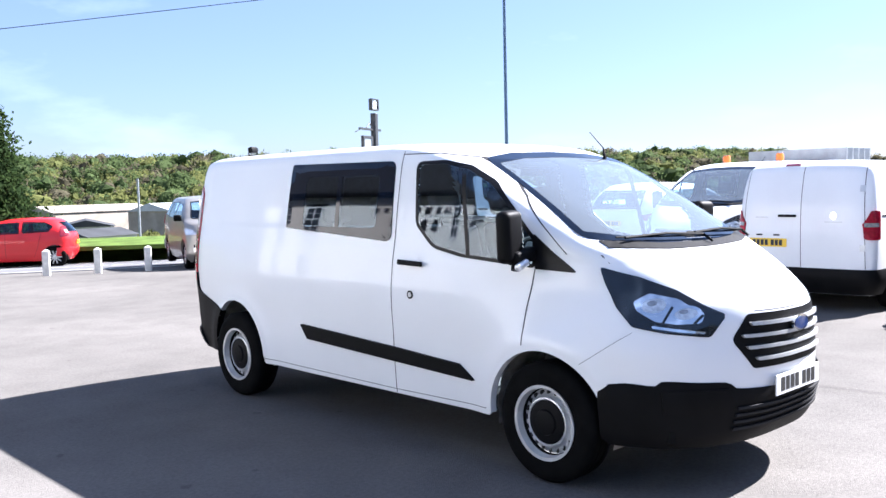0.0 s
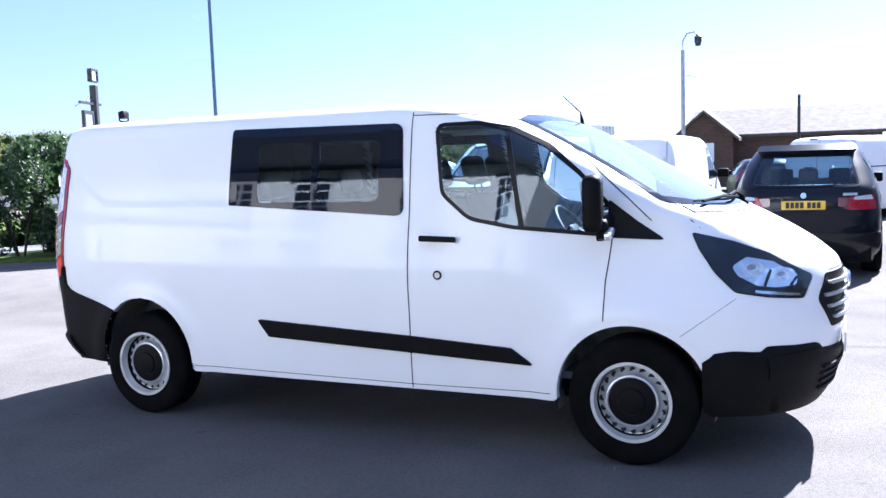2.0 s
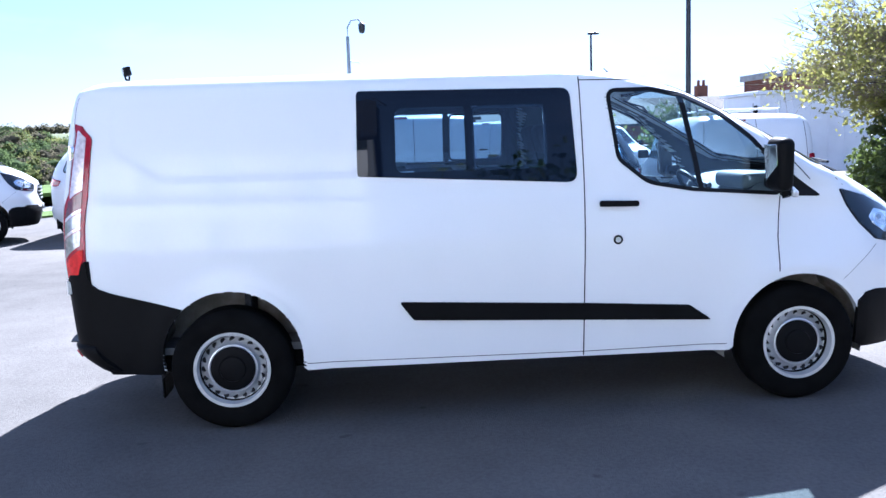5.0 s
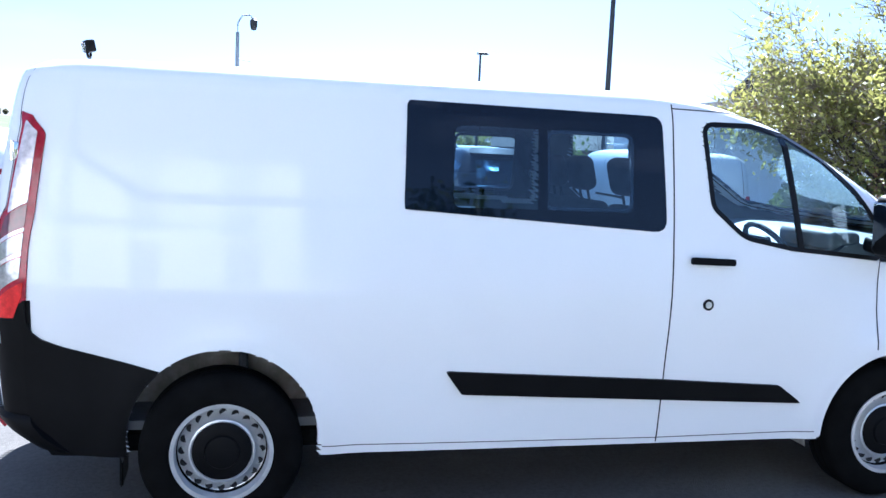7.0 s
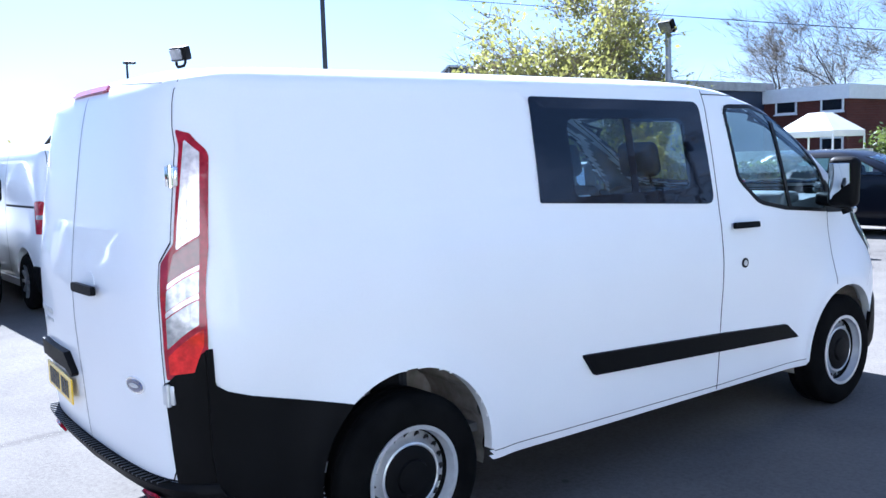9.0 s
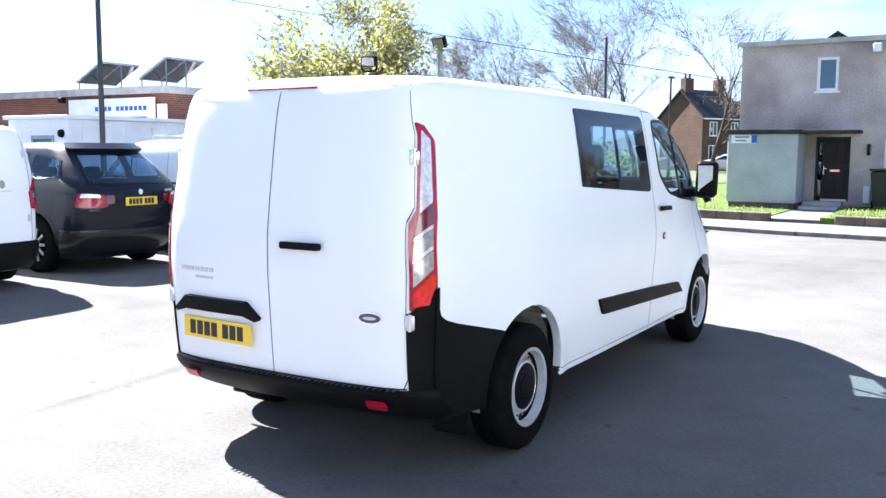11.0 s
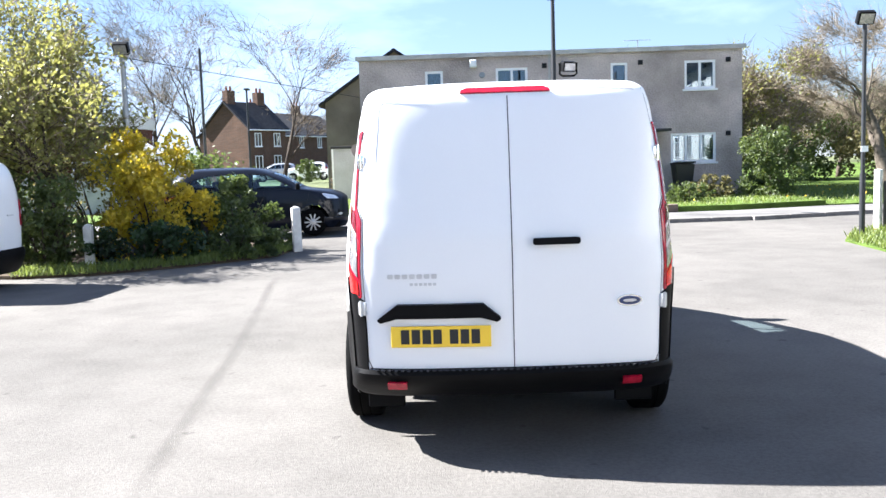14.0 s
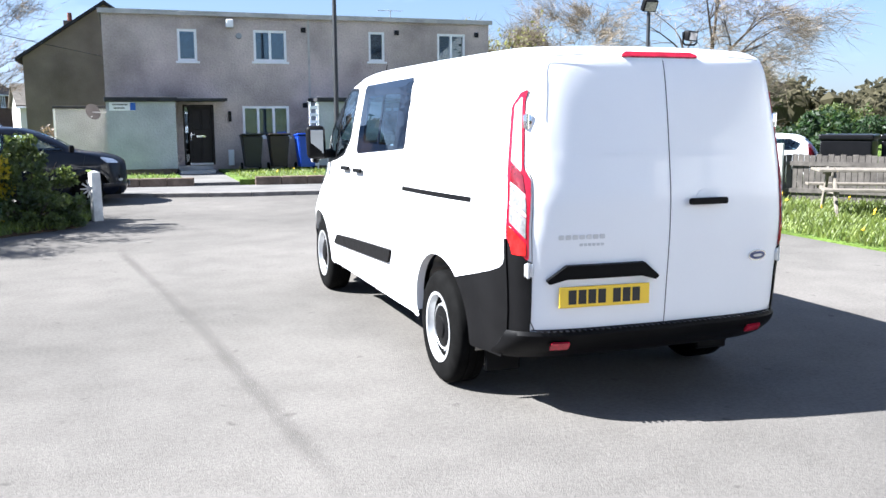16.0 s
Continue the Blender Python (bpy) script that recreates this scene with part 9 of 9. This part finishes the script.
# ---- valley: sheds, houses and woods ----
def shed(x, y, rot, w, d, hgt, wall, roof, label):
    z = land(x, y)
    s = thing("industrial_shed", label, "building", pose(x, y, z, 0, 0, rot), "valley sheds")
    part("wall", box(-w / 2, w / 2, -d / 2, d / 2, -1, hgt), wall, s)
    bm = bmesh.new()
    a = [bm.verts.new(p) for p in ((-w / 2 - 0.3, -d / 2 - 0.3, hgt), (-w / 2 - 0.3, d / 2 + 0.3, hgt), (-w / 2 - 0.3, 0, hgt + d * 0.13))]
    b = [bm.verts.new((-v.co.x, v.co.y, v.co.z)) for v in a]
    bm.faces.new(a), bm.faces.new(list(reversed(b)))
    for i, j in ((0, 1), (1, 2), (2, 0)):
        bm.faces.new((a[i], a[j], b[j], b[i]))
    bmesh.ops.recalc_face_normals(bm, faces=bm.faces[:])
    part("roof", bm, roof, s)
    n = max(2, int(w / 6))
    for k in range(n):
        xx = -w / 2 + w * (k + 0.5) / n
        part("window", box(xx - 1.0, xx + 1.0, -d / 2 - 0.06, -d / 2 - 0.003, 1.0, 2.3), SLATE, s)


SHEDGREY = surf("grey_sheet_roof", (0.045, 0.047, 0.05), rough=0.7, vary=0.2, scale=0.4)
SHEDPALE = surf("pale_sheet_roof", (0.42, 0.43, 0.44), rough=0.7, vary=0.12, scale=0.4)
SHEDSTONE = surf("buff_shed_wall", (0.30, 0.265, 0.22), rough=0.9, vary=0.2, scale=0.5)
for x, y, r, w, d, eaves, wl3, rf, lb in ((42, 110, 16, 7.5, 7.0, -3.4, SHEDPALE, SHEDGREY, "low shed with a dark grey roof"), (49, 130, 68, 12, 7.5, -2.8, SHEDPALE, SHEDGREY, "pale gabled shed with a grey roof"), (70, 180, 18, 25, 10, -1.5, SHEDSTONE, SHEDSTONE, "long buff works with a weathered roof"),
                                          (84, 165, 18, 20, 12, -1.65, SHEDSTONE, SHEDPALE, "large warehouse with a white roof"), (54, 205, 18, 18, 10, -1.4, SHEDPALE, SHEDGREY, "far works shed with pale walls"), (100, 120, 12, 26, 12, -3.0, SHEDSTONE, SHEDGREY, "works building with a grey roof"), (130, 90, 10, 34, 14, -3.0, SHEDSTONE, SHEDPALE, "far shed with a pale roof")):
    hh = eaves - land(x, y)
    shed(x, y, r, w, d, hh, wl3, rf, lb)


def lumpy(seed, level):
    """One ragged crown of unit size, as vertex and face lists."""
    rng = random.Random(seed)
    bm = bmesh.new()
    bmesh.ops.create_icosphere(bm, subdivisions=level, radius=1.0)
    bumps = [(Vector((rng.gauss(0, 1), rng.gauss(0, 1), rng.gauss(0.3, 0.8))).normalized(), rng.uniform(0.12, 0.38)) for _ in range(9)]
    for v in bm.verts:
        n = v.co.normalized()
        k = 0.72 + sum(h * math.exp(-((1 - n.dot(d)) / 0.10) ** 2) for d, h in bumps) + rng.gauss(0, 0.05)
        v.co = Vector((n.x * k, n.y * k, n.z * k * 0.95))
    bm.verts.ensure_lookup_table()
    out = ([tuple(v.co) for v in bm.verts], [[v.index for v in f.verts] for f in bm.faces])
    bm.free()
    return out


CROWNS = {lv: [lumpy(300 + k, lv) for k in range(7)] for lv in (2, 3)}


def far_wood(name, label, n, box4, hmin, hmax, leaf, seed, level=3, cards=130, size=0.42):
    """A wood in the distance: many ragged crowns with loose sprays over the ground."""
    rng = random.Random(seed)
    vs, fs, pts = [], [], []
    for _ in range(n):
        a, b = rng.uniform(box4[0], box4[1]), rng.uniform(box4[2], box4[3])
        x, y = a * 0.87 + b * 0.49 + 10, 21 - a * 0.49 + b * 0.87
        z = land(x, y)
        hh = rng.uniform(hmin, hmax)
        r = hh * rng.uniform(0.36, 0.55)
        cv, cf = rng.choice(CROWNS[level])
        t = rng.uniform(0, 6.28)
        c, s = math.cos(t), math.sin(t)
        i = len(vs)
        vs += [(x + (p[0] * c - p[1] * s) * r * 0.8, y + (p[0] * s + p[1] * c) * r * 0.8, z + hh * 0.5 + p[2] * hh * 0.5) for p in cv]
        fs += [[q + i for q in f] for f in cf]
        for _ in range(cards):
            d = Vector((rng.gauss(0, 1), rng.gauss(0, 1), abs(rng.gauss(0, 0.9)))).normalized() * rng.uniform(0.72, 1.06)
            pts.append((Vector((x + d.x * r, y + d.y * r, z + hh * 0.52 + d.z * hh * 0.48)), 1.0))
    a, b = quads(pts, size, rng)
    i = len(vs)
    vs += a
    fs += [tuple(q + i for q in f) for f in b]
    tagged(from_lists(name, vs, fs, leaf, None, ""), label, "wood", kind="stuff")


far_wood("wooded_hillside", "green wooded hillside across the valley", 1300, (-120, 240, 165, 310), 4.5, 9, WOOD_GREEN, 201, 2, 110, 0.38)
far_wood("wooded_hillside", "yellow-green spring trees on the hillside", 800, (-120, 240, 168, 310), 4, 8.5, WOOD_OLIVE, 202, 2, 110, 0.38)
far_wood("wooded_hillside", "brown budding trees on the hillside", 900, (-120, 240, 165, 318), 4, 8.5, WOOD_BROWN, 203, 2, 110, 0.38)
far_wood("hilltop_trees", "tree line on the hilltop", 520, (-200, 420, 330, 470), 3, 6, WOOD_BROWN, 204, 2, 40, 0.7)
far_wood("valley_trees", "scrub and trees among the sheds", 90, (-60, 60, 100, 152), 3.0, 5.5, WOOD_OLIVE, 205, 2, 150, 0.34)
far_wood("valley_trees", "green scrub on the near slope", 40, (-60, 60, 36, 86), 1.6, 3.2, WOOD_GREEN, 206, 2, 200, 0.17)
far_wood("park_scrub", "brown and green scrub beyond the park", 110, (-45, 35, -104, -74), 2.5, 5.0, WOOD_BROWN, 207, 2, 140, 0.32)
for k in range(16):
    a, b = -180 + 26 * k, 345 + 22 * ((k * 7) % 5)
    x, y = a * 0.87 + b * 0.49 + 10, 21 - a * 0.49 + b * 0.87
    far_house("hill_house", "far house on the hilltop", x, y, 150 + (k * 37) % 60, 9, 7, 4, 6, WHITEWALL, ROOFTILE, ((-3, 2.2, 1.2, 1.2), (3, 2.2, 1.2, 1.2)), (), land(x, y))
for k in range(9):
    x, y = -72 - 9 * k, -54 + 11 * k
    far_house("far_house", "pale house beyond the park", x, y, 40, 7, 7, 4.6, 6.6, WHITEWALL if k % 2 else BRICK, ROOFTILE, ((-1.6, 3, 1.2, 1.1), (1.6, 3, 1.2, 1.1), (-1.6, 0.8, 1.2, 1.2), (1.6, 0.8, 1.2, 1.2)), ((2.0, -3.5, 0.8, 7.4),), -1.0)
for k in range(5):
    x, y = -70 + 11 * k, -96 - 4 * k
    far_house("far_house", "pale house beyond the park scrub", x, y, -40 + 6 * k, 7, 7, 4.4, 6.4, WHITEWALL if k % 2 else PEBBLE_PALE, ROOFTILE, ((-1.6, 3, 1.2, 1.1), (1.6, 3, 1.2, 1.1)), (), 0.0)
